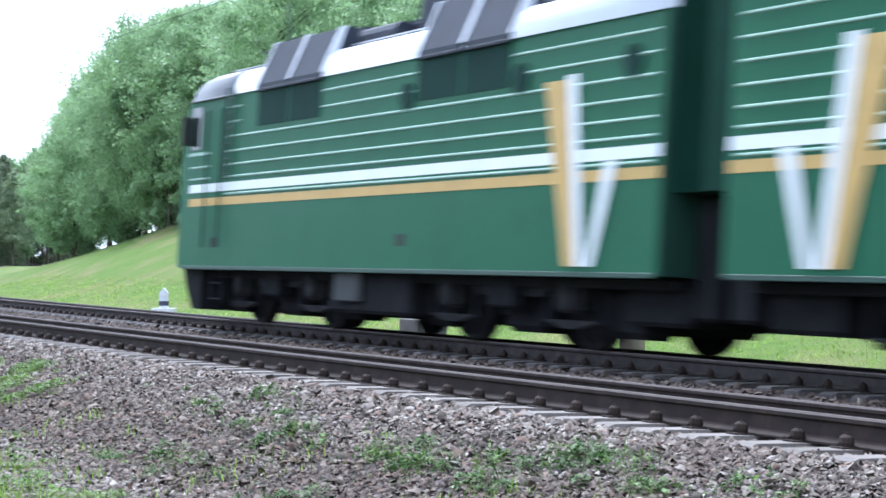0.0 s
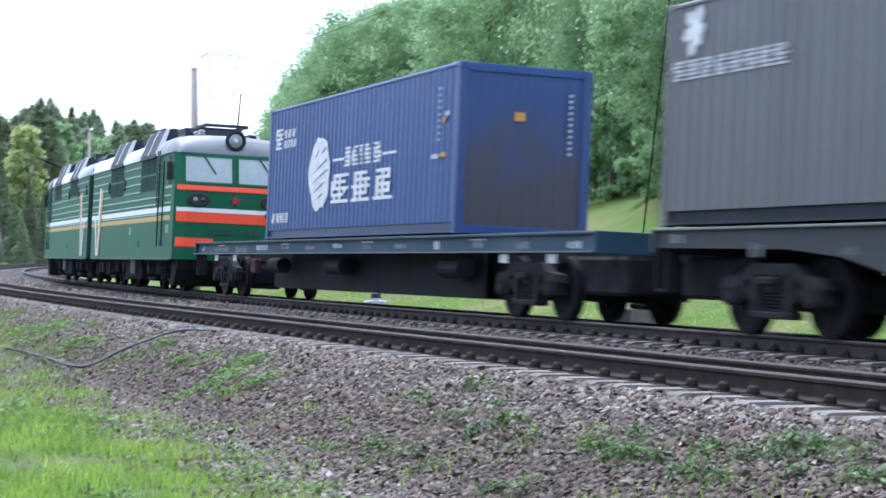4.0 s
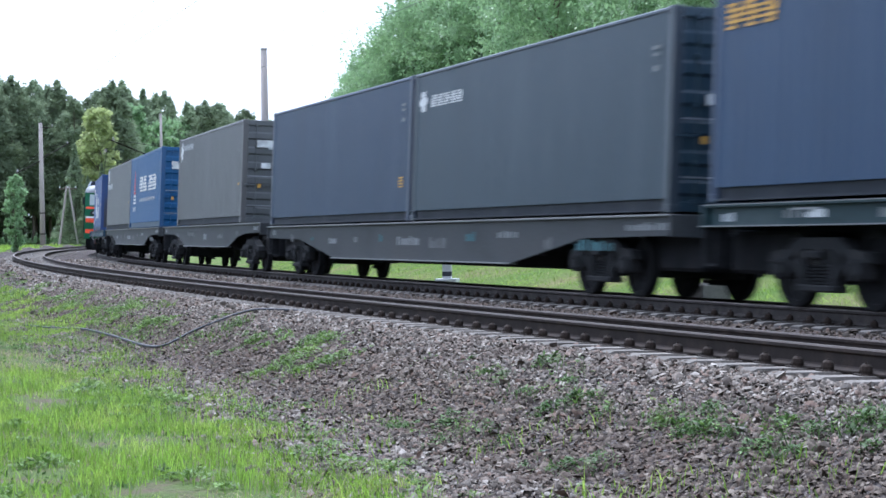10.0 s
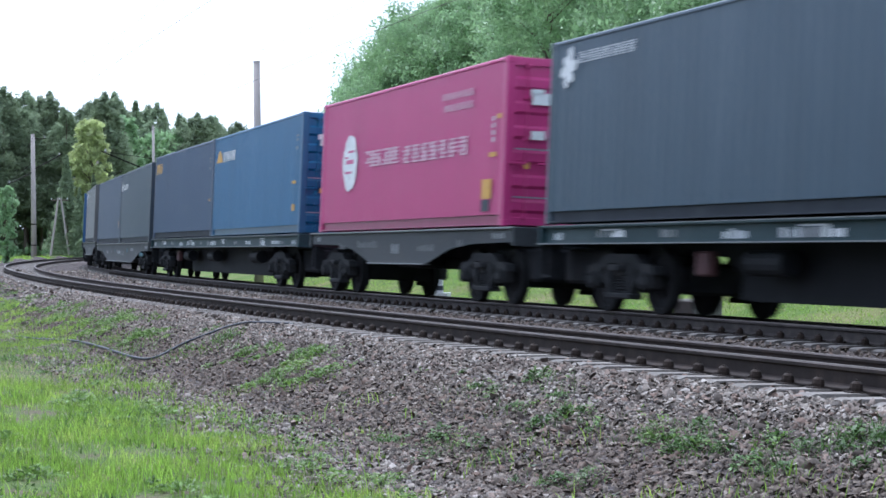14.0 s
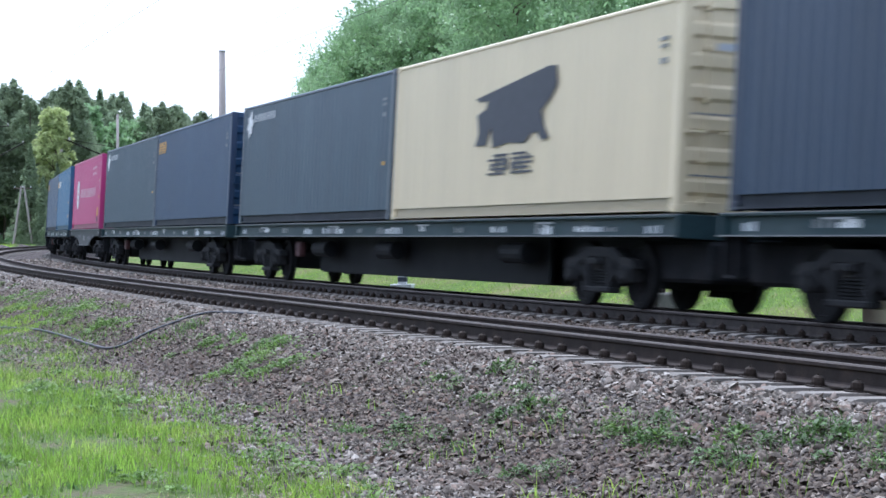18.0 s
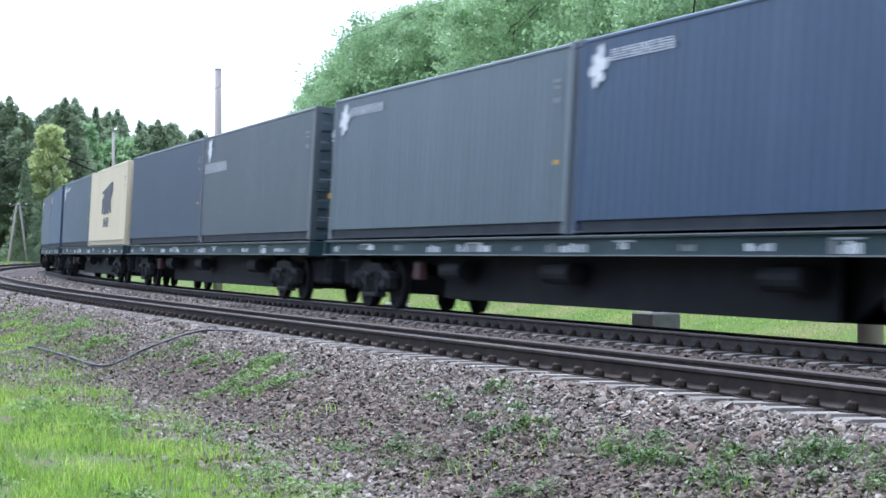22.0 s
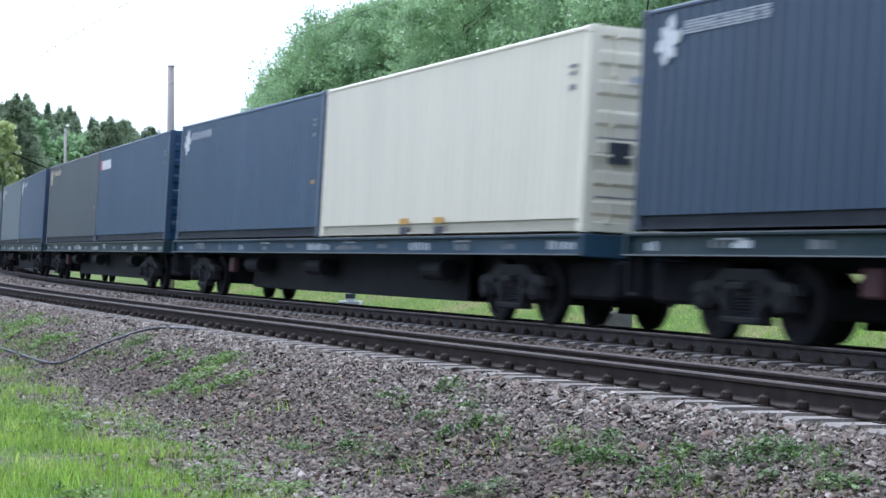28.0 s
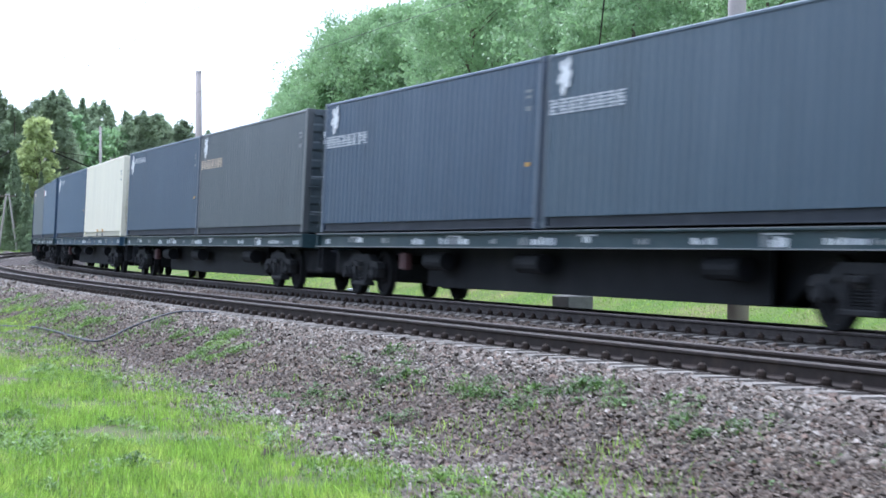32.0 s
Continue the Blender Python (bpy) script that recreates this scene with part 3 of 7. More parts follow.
# ---- ballast ----
def scatter_stones(name, label, n, s_range, l_range, size, seed, power=1.0, material=M_STONE):
    """Broken stones as one heap: each a skewed six-cornered block, set into the bed."""
    rng = np.random.default_rng(seed)
    s = s_range[0] + (s_range[1] - s_range[0]) * rng.random(n) ** power
    l = rng.uniform(*l_range, n)
    k = np.abs((s + 30.0 + 0.251) % 0.502 - 0.251)
    clear = (k < 0.125) & (((np.abs(l - NEAR_OFF) < 1.36) & (rng.random(n) < np.interp(np.abs(l - NEAR_OFF), [1.0, 1.36], [0.96, 0.6]))) | ((np.abs(l) < 1.42) & (rng.random(n) < 0.9)))
    s, l = s[~clear], l[~clear]
    n = len(s)
    h = np.interp(s, SS, HEAD)
    x = np.interp(s, SS, CX) + np.sin(h) * l
    y = np.interp(s, SS, CY) + np.cos(h) * l
    z = ground_z(x, y)
    ring = np.array([(1, 0.15, -0.5), (-0.1, 1, -0.5), (-1, -0.1, -0.5), (0.1, -1, -0.5), (0.35, 0.1, 0.55), (-0.4, -0.1, 0.5)])
    r = size * np.exp(rng.normal(0, 0.3, n))
    pts = (ring[None] * rng.uniform(0.6, 1.3, (n, 6, 1)) + rng.uniform(-0.35, 0.35, (n, 6, 3))) * (r[:, None] * 0.72)[:, :, None]
    pts *= rng.uniform(0.55, 1.45, (n, 1, 3)) * np.array([1.15, 1.15, 0.8])
    turn, tip, tilt = rng.uniform(0, 2 * np.pi, n), rng.normal(0, 0.45, n), rng.normal(0, 0.45, n)
    one, nil = np.ones(n), np.zeros(n)
    rz = np.stack([np.cos(turn), -np.sin(turn), nil, np.sin(turn), np.cos(turn), nil, nil, nil, one], -1).reshape(n, 3, 3)
    rx = np.stack([one, nil, nil, nil, np.cos(tip), -np.sin(tip), nil, np.sin(tip), np.cos(tip)], -1).reshape(n, 3, 3)
    ry = np.stack([np.cos(tilt), nil, np.sin(tilt), nil, one, nil, -np.sin(tilt), nil, np.cos(tilt)], -1).reshape(n, 3, 3)
    pts = np.einsum("nij,nkj->nki", rx @ ry @ rz, pts)
    pts += np.stack([x, y, z + r * rng.uniform(-0.25, 0.75, n)], -1)[:, None]
    tris = np.array([(0, 1, 4), (1, 5, 4), (1, 2, 5), (2, 3, 5), (3, 4, 5), (3, 0, 4)])
    faces = (tris[None] + (np.arange(n) * 6)[:, None, None]).reshape(-1, 3)
    me = bpy.data.meshes.new(name)
    me.vertices.add(n * 6)
    me.vertices.foreach_set("co", pts.astype(np.float32).ravel())
    me.loops.add(faces.size)
    me.loops.foreach_set("vertex_index", faces.astype(np.int32).ravel())
    me.polygons.add(len(faces))
    me.polygons.foreach_set("loop_start", np.arange(0, faces.size, 3, dtype=np.int32))
    me.update(calc_edges=True)
    me.materials.append(material)
    tagged(new(name, me), label, "gravel", "ballast", "stuff")


scatter_stones("ballast", "pinkish grey crushed stone on the shoulder of the track bed", 108000, (3, 48), (-7.25, -5.45), 0.0212, 1, 1.5)
scatter_stones("ballast", "crushed stone darkened by soil and painted shade on the track slope", 82000, (3, 48), (-8.35, -7.0), 0.0212, 11, 1.5, M_SHADESTONE)
scatter_stones("ballast", "loose brown and pale stones at the foot of the slope", 60000, (3, 48), (-9.3, -8.15), 0.0215, 12, 1.5)
scatter_stones("ballast", "loose stones strewn at the grass edge", 3500, (3, 16), (-9.9, -9.1), 0.024, 7, 1.0)
scatter_stones("ballast", "pale crushed stone packed round the sleeper ends", 24000, (5, 45), (-6.7, -5.5), 0.024, 6, 1.3)
scatter_stones("ballast", "grey crushed stone between the two tracks", 34000, (9, 60), (-3.6, -0.95), 0.027, 2, 1.2, M_DARKSTONE)
scatter_stones("ballast", "grey crushed stone farther along the track bed", 13000, (46, 110), (-7.5, -1.2), 0.05, 3, 1.3)
scatter_stones("ballast", "grey crushed stone within the near track", 9000, (9, 50), (-5.4, -4.0), 0.03, 4, 1.2, M_DARKSTONE)


# ---- containers ----
MESHES = {}


def shared(key, build):
    if key not in MESHES:
        MESHES[key] = build().data(key.split(" ")[0])
    return MESHES[key]


CL, CW, CH = 6.096, 1.219, 2.896


def wave_sheet(a0, a1, z0, z1, y, out, period=0.278, depth=0.02):
    """A trapezoid-corrugated sheet from a0 to a1, its hollows depth deep behind y."""
    xs, d = [], []
    a = a0
    while a < a1 - 1e-6:
        for dx, dd in ((0, 0), (0.072, 0), (0.14, 1), (0.21, 1)):
            if a + dx < a1:
                xs.append(a + dx), d.append(dd)
        a += period
    xs.append(a1), d.append(0)
    return xs, [y - out * depth * k for k in d]


def side_sheet(out):
    def build():
        xs, ys = wave_sheet(-CL + 0.16, CL - 0.16, 0, 0, out * (CW - 0.012), out)
        sh = Mesh()
        v = [(x, y, z) for x, y in zip(xs, ys) for z in (0.2, CH - 0.07)]
        return sh.add(v, [(2 * i, 2 * i + 1, 2 * i + 3, 2 * i + 2) for i in range(len(xs) - 1)])
    return build


def end_sheet():
    xs, ys = wave_sheet(-CW + 0.16, CW - 0.16, 0, 0, CL - 0.03, 1)
    sh = Mesh()
    v = [(y, x, z) for x, y in zip(xs, ys) for z in (0.15, CH - 0.1)]
    return sh.add(v, [(2 * i, 2 * i + 1, 2 * i + 3, 2 * i + 2) for i in range(len(xs) - 1)])


def roof_sheet():
    sh = Mesh()
    xs, ys = wave_sheet(-CL + 0.1, CL - 0.1, 0, 0, CH - 0.012, 1, 0.21, 0.02)
    v = [(x, y, z) for x, z in zip(xs, ys) for y in (-CW + 0.05, CW - 0.05)]
    return sh.add(v, [(2 * i, 2 * i + 1, 2 * i + 3, 2 * i + 2) for i in range(len(xs) - 1)])


def door_leaf():
    """One door leaf at x = 0 facing +x, from y = 0 to 1.12: a sheet pressed into six raised bands."""
    out = [(-0.05, CH - 0.14), (-0.05, 0.16), (-0.01, 0.16)]
    zs = np.linspace(0.2, CH - 0.18, 7)
    for a, b in zip(zs, zs[1:]):
        h = b - a
        out += [(-0.01, a + 0.08 * h), (0.03, a + 0.2 * h), (0.03, a + 0.52 * h), (-0.01, a + 0.64 * h)]
    return Mesh().prism(out + [(-0.01, CH - 0.14)], 0.01, 1.12, "y")


def lock_rod():
    sh = Mesh()
    sh.cyl((0.05, 0, 0.1), (0.05, 0, CH - 0.08), 0.017, 8)
    for z in (0.16, 0.7, 1.5, 2.2, CH - 0.16):
        sh.box(0.0, 0.08, -0.035, 0.035, z - 0.03, z + 0.03, 0.006)
    sh.box(0.05, 0.085, -0.3, 0.02, 1.06, 1.1, 0.006)
    return sh


def frame_post():
    return Mesh().box(-0.08, 0.08, -0.08, 0.08, 0.1, CH - 0.1, 0.015)


def casting():
    sh = Mesh().box(-0.089, 0.089, -0.081, 0.081, 0, 0.118, 0.012)
    for x in (-0.091, 0.0885):
        sh.box(x, x + 0.0025, -0.03, 0.03, 0.03, 0.09)
    return sh


def disc_mark(x, z, rx, rz, rough=0.08, n=28, seed=0):
    rng = random.Random(seed)
    y = CW - 0.003
    pts = []
    for i in range(n):
        k = 1 + rng.uniform(-rough, rough)
        pts.append((x + math.cos(2 * math.pi * i / n) * rx * k, z + math.sin(2 * math.pi * i / n) * rz * k))
    return Mesh().prism(pts, y, y + 0.004, "y")


def star_burst(x, z, r, seed):
    """A small ragged pinwheel mark: broad uneven blades about a worn middle."""
    rng = random.Random(seed)
    y = CW - 0.003
    sh = disc_mark(x, z, r * 0.5, r * 0.46, 0.16, 14, seed)
    for i in range(6):
        a, k = 2 * math.pi * i / 6 + 0.3 + 0.05 * seed, rng.uniform(0.72, 1.08)
        p = [(x + math.cos(a) * r * 0.25, z + math.sin(a) * r * 0.25), (x + math.cos(a + 0.15) * r * 0.8 * k, z + math.sin(a + 0.15) * r * 0.8 * k), (x + math.cos(a + 0.45) * r * k, z + math.sin(a + 0.45) * r * k),
             (x + math.cos(a + 0.85) * r * 0.8 * k, z + math.sin(a + 0.85) * r * 0.8 * k), (x + math.cos(a + 1.0) * r * 0.4, z + math.sin(a + 1.0) * r * 0.4)]
        sh.prism(p, y + 0.001, y + 0.005, "y")
    return sh


PAINT = {}


def paint(key, base, dirt=None):
    if key not in PAINT:
        PAINT[key] = mat(key + " container paint", base, 0.4, 0, 0.16 if max(base) < 0.3 else 0.07, 0.9, 18, 0.04, dirt or tuple(c * 0.9 + 0.018 for c in base), 0.8 if max(base) < 0.3 else 0.12, stretch=(1.6, 1, 0.28), spec=0.42)
    return PAINT[key]


def grimed_end(base):
    """Container paint under a broad stain of brown grime with an uneven upper edge."""
    m = mat("grimed end paint", base, 0.5, 0, 0.2, 1.5, 20, 0.06)
    n, link = m.node_tree.nodes, m.node_tree.links.new
    bsdf = n["Principled BSDF"]
    was = bsdf.inputs["Base Color"].links[0].from_socket
    co, sep, cloud = n.new("ShaderNodeTexCoord"), n.new("ShaderNodeSeparateXYZ"), n.new("ShaderNodeTexNoise")
    cloud.inputs["Scale"].default_value = 1.1
    link(co.outputs["Object"], sep.inputs[0]), link(co.outputs["Object"], cloud.inputs["Vector"])
    edge, fac, mix = n.new("ShaderNodeMath"), n.new("ShaderNodeMapRange"), n.new("ShaderNodeMix")
    edge.operation = "MULTIPLY_ADD"
    edge.inputs[1].default_value = 2.2
    link(cloud.outputs[0], edge.inputs[0]), link(sep.outputs[2], edge.inputs[2])
    fac.inputs[1].default_value, fac.inputs[2].default_value, fac.inputs[3].default_value, fac.inputs[4].default_value = 1.9, 3.5, 0.92, 0.15
    link(edge.outputs[0], fac.inputs[0])
    mix.data_type = "RGBA"
    mix.inputs[7].default_value = (0.052, 0.044, 0.048, 1)
    link(fac.outputs[0], mix.inputs[0]), link(was, mix.inputs[6]), link(mix.outputs[2], bsdf.inputs["Base Color"])
    return m


def container(key, base, label, logo, doors=True, rust=None):
    """A forty foot box: frame, sheets, doors at its rear, markings of the given kind on its near side."""
    m = paint(key, base)
    worn = paint(key + " worn", tuple(0.87 * a + 0.13 * b for a, b in zip(base, (0.13, 0.08, 0.06))), (0.09, 0.05, 0.035)) if key not in ("cream", "off-white", "magenta") else m
    top = empty("shipping_container", label, "container", "containers on the train")
    part("side_panel", shared("side_panel near", side_sheet(1)), m, top)
    part("side_panel", shared("side_panel far", side_sheet(-1)), m, top)
    part("roof", shared("roof", roof_sheet), m, top)
    part("end_panel", shared("end_panel", end_sheet), m, top)
    for x in (-1, 1):
        for y in (-1, 1):
            part("corner_post", shared("corner_post", frame_post), worn, top, at=(x * (CL - 0.085), y * (CW - 0.085), 0))
            for z in (0, CH - 0.118):
                part("corner_casting", shared("corner_casting", casting), worn, top, at=(x * (CL - 0.089), y * (CW - 0.081), z))
        part("end_rail", shared("end_rail", lambda: Mesh().box(-0.06, 0.06, -CW + 0.16, CW - 0.16, 0.02, 0.16, 0.008)), m, top, at=(x * (CL - 0.07), 0, 0))
        part("end_rail", shared("end_rail", None), m, top, at=(x * (CL - 0.07), 0, CH - 0.17))
    for y in (-1, 1):
        # Bottom rails get darker paint in place of the shade on them.
        part("bottom_rail", shared("bottom_rail", lambda: Mesh().prism([(-0.05, 0.02), (0.03, 0.02), (0.03, 0.05), (-0.035, 0.05), (-0.03, 0.2), (-0.05, 0.2)], -CL + 0.17, CL - 0.17, "x")),
             paint(key + " rail", tuple(c * 0.55 for c in base)) if max(base) > 0.15 else M_SHADERAIL, top, at=Matrix.Translation((0, y * (CW - 0.03), 0)) @ Matrix.Diagonal((1, y, 1, 1)))
        part("top_rail", shared("top_rail", lambda: Mesh().box(-CL + 0.17, CL - 0.17, -0.03, 0.03, CH - 0.085, CH - 0.006, 0.024)), m, top, at=(0, y * (CW - 0.034), 0))
    back = pose(-CL + 0.05, 0, 0, 0, 0, 180)
    if doors:
        for y, flip in ((0.0, 0), (-1.13, 0)):
            leaf = part("door", shared("door", door_leaf), m, top, at=back @ Matrix.Translation((0, y, 0)))
            for k in (0.3, 0.83):
                part("lock_rod", shared("lock_rod", lock_rod), m, leaf, "lock rod in the colour of the door", at=(0.005, k, 0))
        rng = random.Random(key)
        spots = [(0.55, 2.2, 0.5, 0.2, M_WHITE), (0.7, 2.3, 0.24, 0.12, M_WHITE), (0.3, 2.14, 0.3, 0.08, M_STICKER), (-0.55, 1.56, 0.24, 0.12, M_STICKER), (0.62, 1.6, 0.26, 0.15, M_WHITE), (-0.62, 2.25, 0.3, 0.12, M_STICKER),
                 (-0.45, 1.98, 0.28, 0.08, M_STICKER), (0.75, 1.02, 0.09, 0.11, M_YELLOW), (0.22, 1.1, 0.2, 0.1, M_STICKER), (-0.7, 1.75, 0.3, 0.07, M_STICKER), (0.1, 1.48, 0.24, 0.05, M_STICKER)]
        if key in ("cream", "off-white"):
            spots = [(0.72, 1.1, 0.34, 0.3, M_DARKMARK), (0.5, 2.2, 0.3, 0.1, M_STICKER), (-0.55, 2.2, 0.3, 0.1, M_STICKER)]
        for y, z, w, h, stuff in spots:
            if rng.random() < 0.85:
                y, z = y + rng.uniform(-0.07, 0.07), z + rng.uniform(-0.05, 0.05)
                part("sticker", Mesh().box(-CL - 0.034, -CL - 0.03, y - w / 2, y + w / 2, z - h / 2, z + h / 2), stuff, top)
        for z in (0.5, 1.32):
            part("hinge_bar", Mesh().box(-CL - 0.05, -CL - 0.03, -1.05, 1.05, z - 0.012, z + 0.012), M_GALV, top)
    else:
        part("end_panel", shared("end_panel", None), grimed_end(base), top, "blue end panel with a broad brown grime stain", at=pose(0, 0, 0, 0, 0, 180))
        part("sticker", Mesh().box(-CL - 0.006, -CL + 0.002, 0.02, 0.2, 1.95, 2.1), M_YELLOW, top)
        for k in range(11):
            part("marking", Mesh().box(-CL - 0.006, -CL + 0.002, -0.85, -0.79, 1.42 + 0.1 * k, 1.47 + 0.1 * k), M_STICKER, top)
    small = [(-CL + 0.55, 2.05, 0.2, 0.08), (-CL + 0.55, 2.35, 0.26, 0.05), (-CL + 0.55, 2.25, 0.2, 0.05)]
    if logo == "pinwheel":
        part("marking", star_burst(CL - 0.72, 2.42, 0.36, 1), M_WHITE, top)
        signs(top, M_STICKER, CL - 1.12, 2.56, 7, 0.26, 0.17, key, 0.14)
    elif logo == "pinwheel_low":
        part("marking", star_burst(CL - 0.78, 2.48, 0.33, 2), M_WHITE, top)
        signs(top, M_CREAMMARK if key == "dark grey" else M_STICKER, CL - 0.2, 2.0, 8, 0.31, 0.25, key, 0.16)
    elif logo == "pinwheel_level":
        part("marking", star_burst(CL - 0.62, 2.31, 0.31, 4), M_WHITE, top)
        signs(top, M_WHITE, CL - 1.12, 2.29, 5, 0.34, 0.22, 31, 0.14)
    elif logo == "pinwheel_gold":
        part("marking", star_burst(CL - 0.72, 2.42, 0.36, 3), M_CREAMMARK, top)
        signs(top, M_CREAMMARK, CL - 1.12, 2.56, 7, 0.26, 0.17, key, 0.14)
    elif logo == "bulb":
        part("emblem", disc_mark(CL - 4.08, 1.33, 0.74, 0.74, 0.1), M_WHITE, top)
        y = CW + 0.002
        for x, z, w, h in ((3.62, 1.32, 1.0, 0.26), (3.6, 1.12, 1.05, 0.24), (3.7, 0.92, 0.8, 0.2), (3.9, 0.76, 0.5, 0.12), (4.2, 1.72, 0.35, 0.1), (3.75, 1.62, 0.28, 0.16)):
            part("marking", Mesh().prism([(CL - x, z), (CL - x - w, z + h), (CL - x - w, z + h + 0.035), (CL - x - 0.4 * w, z + 0.3 * h + 0.05)], y, y + 0.004, "y"), m, top)
        signs(top, M_WHITE, CL - 4.98, 0.97, 3, 1.16, 0.58, 5, 0.18)
        for x, w in ((5.8, 0.4), (6.3, 0.4), (6.82, 0.16), (7.12, 0.36), (7.68, 0.46)):
            signs(top, M_WHITE, CL - x, 1.58, 1, w, 0.38, int(x * 10), 0.12)
        marks(top, M_WHITE, [(CL - 5.4, 1.55, 0.74, 0.05), (CL - 8.62, 1.53, 0.8, 0.05)])
        signs(top, M_WHITE, CL - 0.6, 2.2, 1, 0.55, 0.45, 7)
        signs(top, M_WHITE, CL - 1.25, 2.29, 3, 0.28, 0.17, 17, 0.1)
        signs(top, M_WHITE, CL - 1.25, 2.07, 4, 0.24, 0.17, 18, 0.06)
        signs(top, M_WHITE, CL - 0.5, 0.46, 4, 0.3, 0.2, 8, 0.15)
        marks(top, M_STICKER, [(CL - 11.25, 2.5 - 0.11 * k, 0.07, 0.05) for k in range(9)] + small[:1])
        marks(top, M_YELLOW, [(CL - 11.5, 1.35, 0.24, 0.08), (CL - 11.5, 1.95, 0.14, 0.09)])
        marks(top, M_STICKER, [(CL - 11.1, 1.34, 0.34, 0.08)])
    elif logo == "tower":
        marks(top, M_REDMARK, [(CL - 2.1, 1.42 + 0.14 * k, 0.62 - 0.07 * k, 0.1) for k in range(7)], 0.004)
        marks(top, M_WHITE, [(CL - 2.1, 1.3, 0.75, 0.08), (CL - 2.1, 1.15, 0.9, 0.08), (CL - 2.1, 1.02, 1.1, 0.07), (CL - 2.1, 1.5, 0.2, 0.55)])
        signs(top, M_STICKER, CL - 1.55, 0.76, 4, 0.26, 0.17, 19, 0.08)
        signs(top, M_WHITE, CL - 4.0, 1.72, 2, 1.4, 0.58, 9, 0.16)
        signs(top, M_WHITE, CL - 7.66, 1.69, 2, 1.38, 0.56, 10, 0.14)
        signs(top, M_STICKER, CL - 4.0, 1.09, 22, 0.25, 0.13, 20, 0.14)
    elif logo == "oval":
        part("marking", disc_mark(CL - 2.4, 1.48, 0.56, 0.6, 0.07), M_WHITE, top)
        marks(top, m, [(CL - 2.4, 1.5, 0.6, 0.09), (CL - 2.5, 1.72, 0.5, 0.05), (CL - 2.3, 1.27, 0.55, 0.05), (CL - 2.1, 1.6, 0.3, 0.04)], 0.004)
        signs(top, M_PALEROSE, CL - 3.6, 1.5, 2, 1.15, 0.33, 11, 0.1)
        signs(top, M_PALEROSE, CL - 6.3, 1.47, 7, 0.5, 0.34, 12, 0.14)
        signs(top, M_PALEROSE, CL - 8.7, 2.42, 8, 0.2, 0.12, 21, 0.1)
        signs(top, M_PALEROSE, CL - 8.8, 2.2, 8, 0.19, 0.12, 22, 0.1)
        marks(top, M_YELLOW, [(CL - 11.34, 0.65, 0.5, 0.34), (CL - 11.6, 1.24, 0.36, 0.08), (CL - 11.87, 1.89, 0.2, 0.08)])
        marks(top, M_DARKMARK, [(CL - 11.3, 0.36, 0.4, 0.2)])
        marks(top, M_STICKER, [(CL - 11.6, 1.5 + 0.12 * k, 0.1, 0.08) for k in range(4)])
    elif logo == "orange":
        signs(top, M_YELLOW, CL - 0.35, 2.43, 3, 0.42, 0.34, 23, 0.1)
    elif logo == "orange_white":
        part("marking", Mesh().prism([(CL - 0.36, 2.14), (CL - 1.4, 2.14), (CL - 1.3, 2.3), (CL - 1.0, 2.48), (CL - 0.75, 2.44), (CL - 0.55, 2.25)], CW - 0.003, CW + 0.002, "y"), M_YELLOW, top)
        signs(top, M_WHITE, CL - 1.5, 2.27, 5, 0.36, 0.27, 14, 0.1)
        marks(top, M_YELLOW, [(CL - 11.43, 0.62, 0.3, 0.16), (CL - 11.41, 1.23, 0.4, 0.08)])
    elif logo == "red_white":
        marks(top, M_REDMARK, [(CL - 0.6, 2.41, 0.32, 0.3)])
        part("marking", Mesh().prism([(CL - 0.78, 2.26), (CL - 2.48, 2.26), (CL - 2.48, 2.54), (CL - 0.78, 2.54)], CW - 0.003, CW + 0.002, "y"), M_WHITE, top, "white name panel")
        signs(top, M_BAND, CL - 0.95, 2.4, 5, 0.24, 0.18, 15, 0.24)
    elif logo == "tree":
        blob = [(4.4, 2.0), (5.4, 2.1), (6.6, 2.22), (7.6, 2.32), (7.9, 2.3), (7.95, 1.98), (7.7, 1.8), (7.36, 1.64), (7.45, 1.45), (7.7, 1.2), (7.4, 1.17), (7.2, 1.32), (6.95, 1.3), (6.7, 1.16), (6.0, 1.2),
                (5.3, 1.14), (5.15, 1.5), (5.0, 1.2), (4.45, 1.2), (4.6, 1.4), (4.5, 1.72), (4.9, 1.8), (5.0, 1.93), (4.6, 1.94)]
        y = CW - 0.003
        part("marking", Mesh().prism([(CL - a, b) for a, b in blob], y, y + 0.005, "y"), M_DARKMARK, top, "large charcoal silhouette")
        signs(top, M_DARKMARK, CL - 5.1, 0.86, 2, 0.9, 0.34, 16, 0.18)
    elif logo == "plain":
        for x in (-0.5, 1.2):
            part("fork_mark", decal_sheet([(x, 0.24, 0.45, 0.1)]), M_YELLOW, top)
            part("fork_pocket", decal_sheet([(x, 0.08, 0.4, 0.12)]), M_DARKMARK, top)
    if logo not in ("bulb", "oval"):
        marks(top, M_FADED, small)
        if rust:
            marks(top, M_YELLOW, [(-CL + 0.5, 1.1, 0.18, 0.07)] if key != "dark navy" else [(-CL + 0.62, 0.7 + 0.06 * k, 0.26, 0.035) for k in range(4)])
    return top


def marks(parent, material, spots, lift=0.0):
    for spot in spots:
        part("marking", decal_sheet([spot], lift), material, parent)


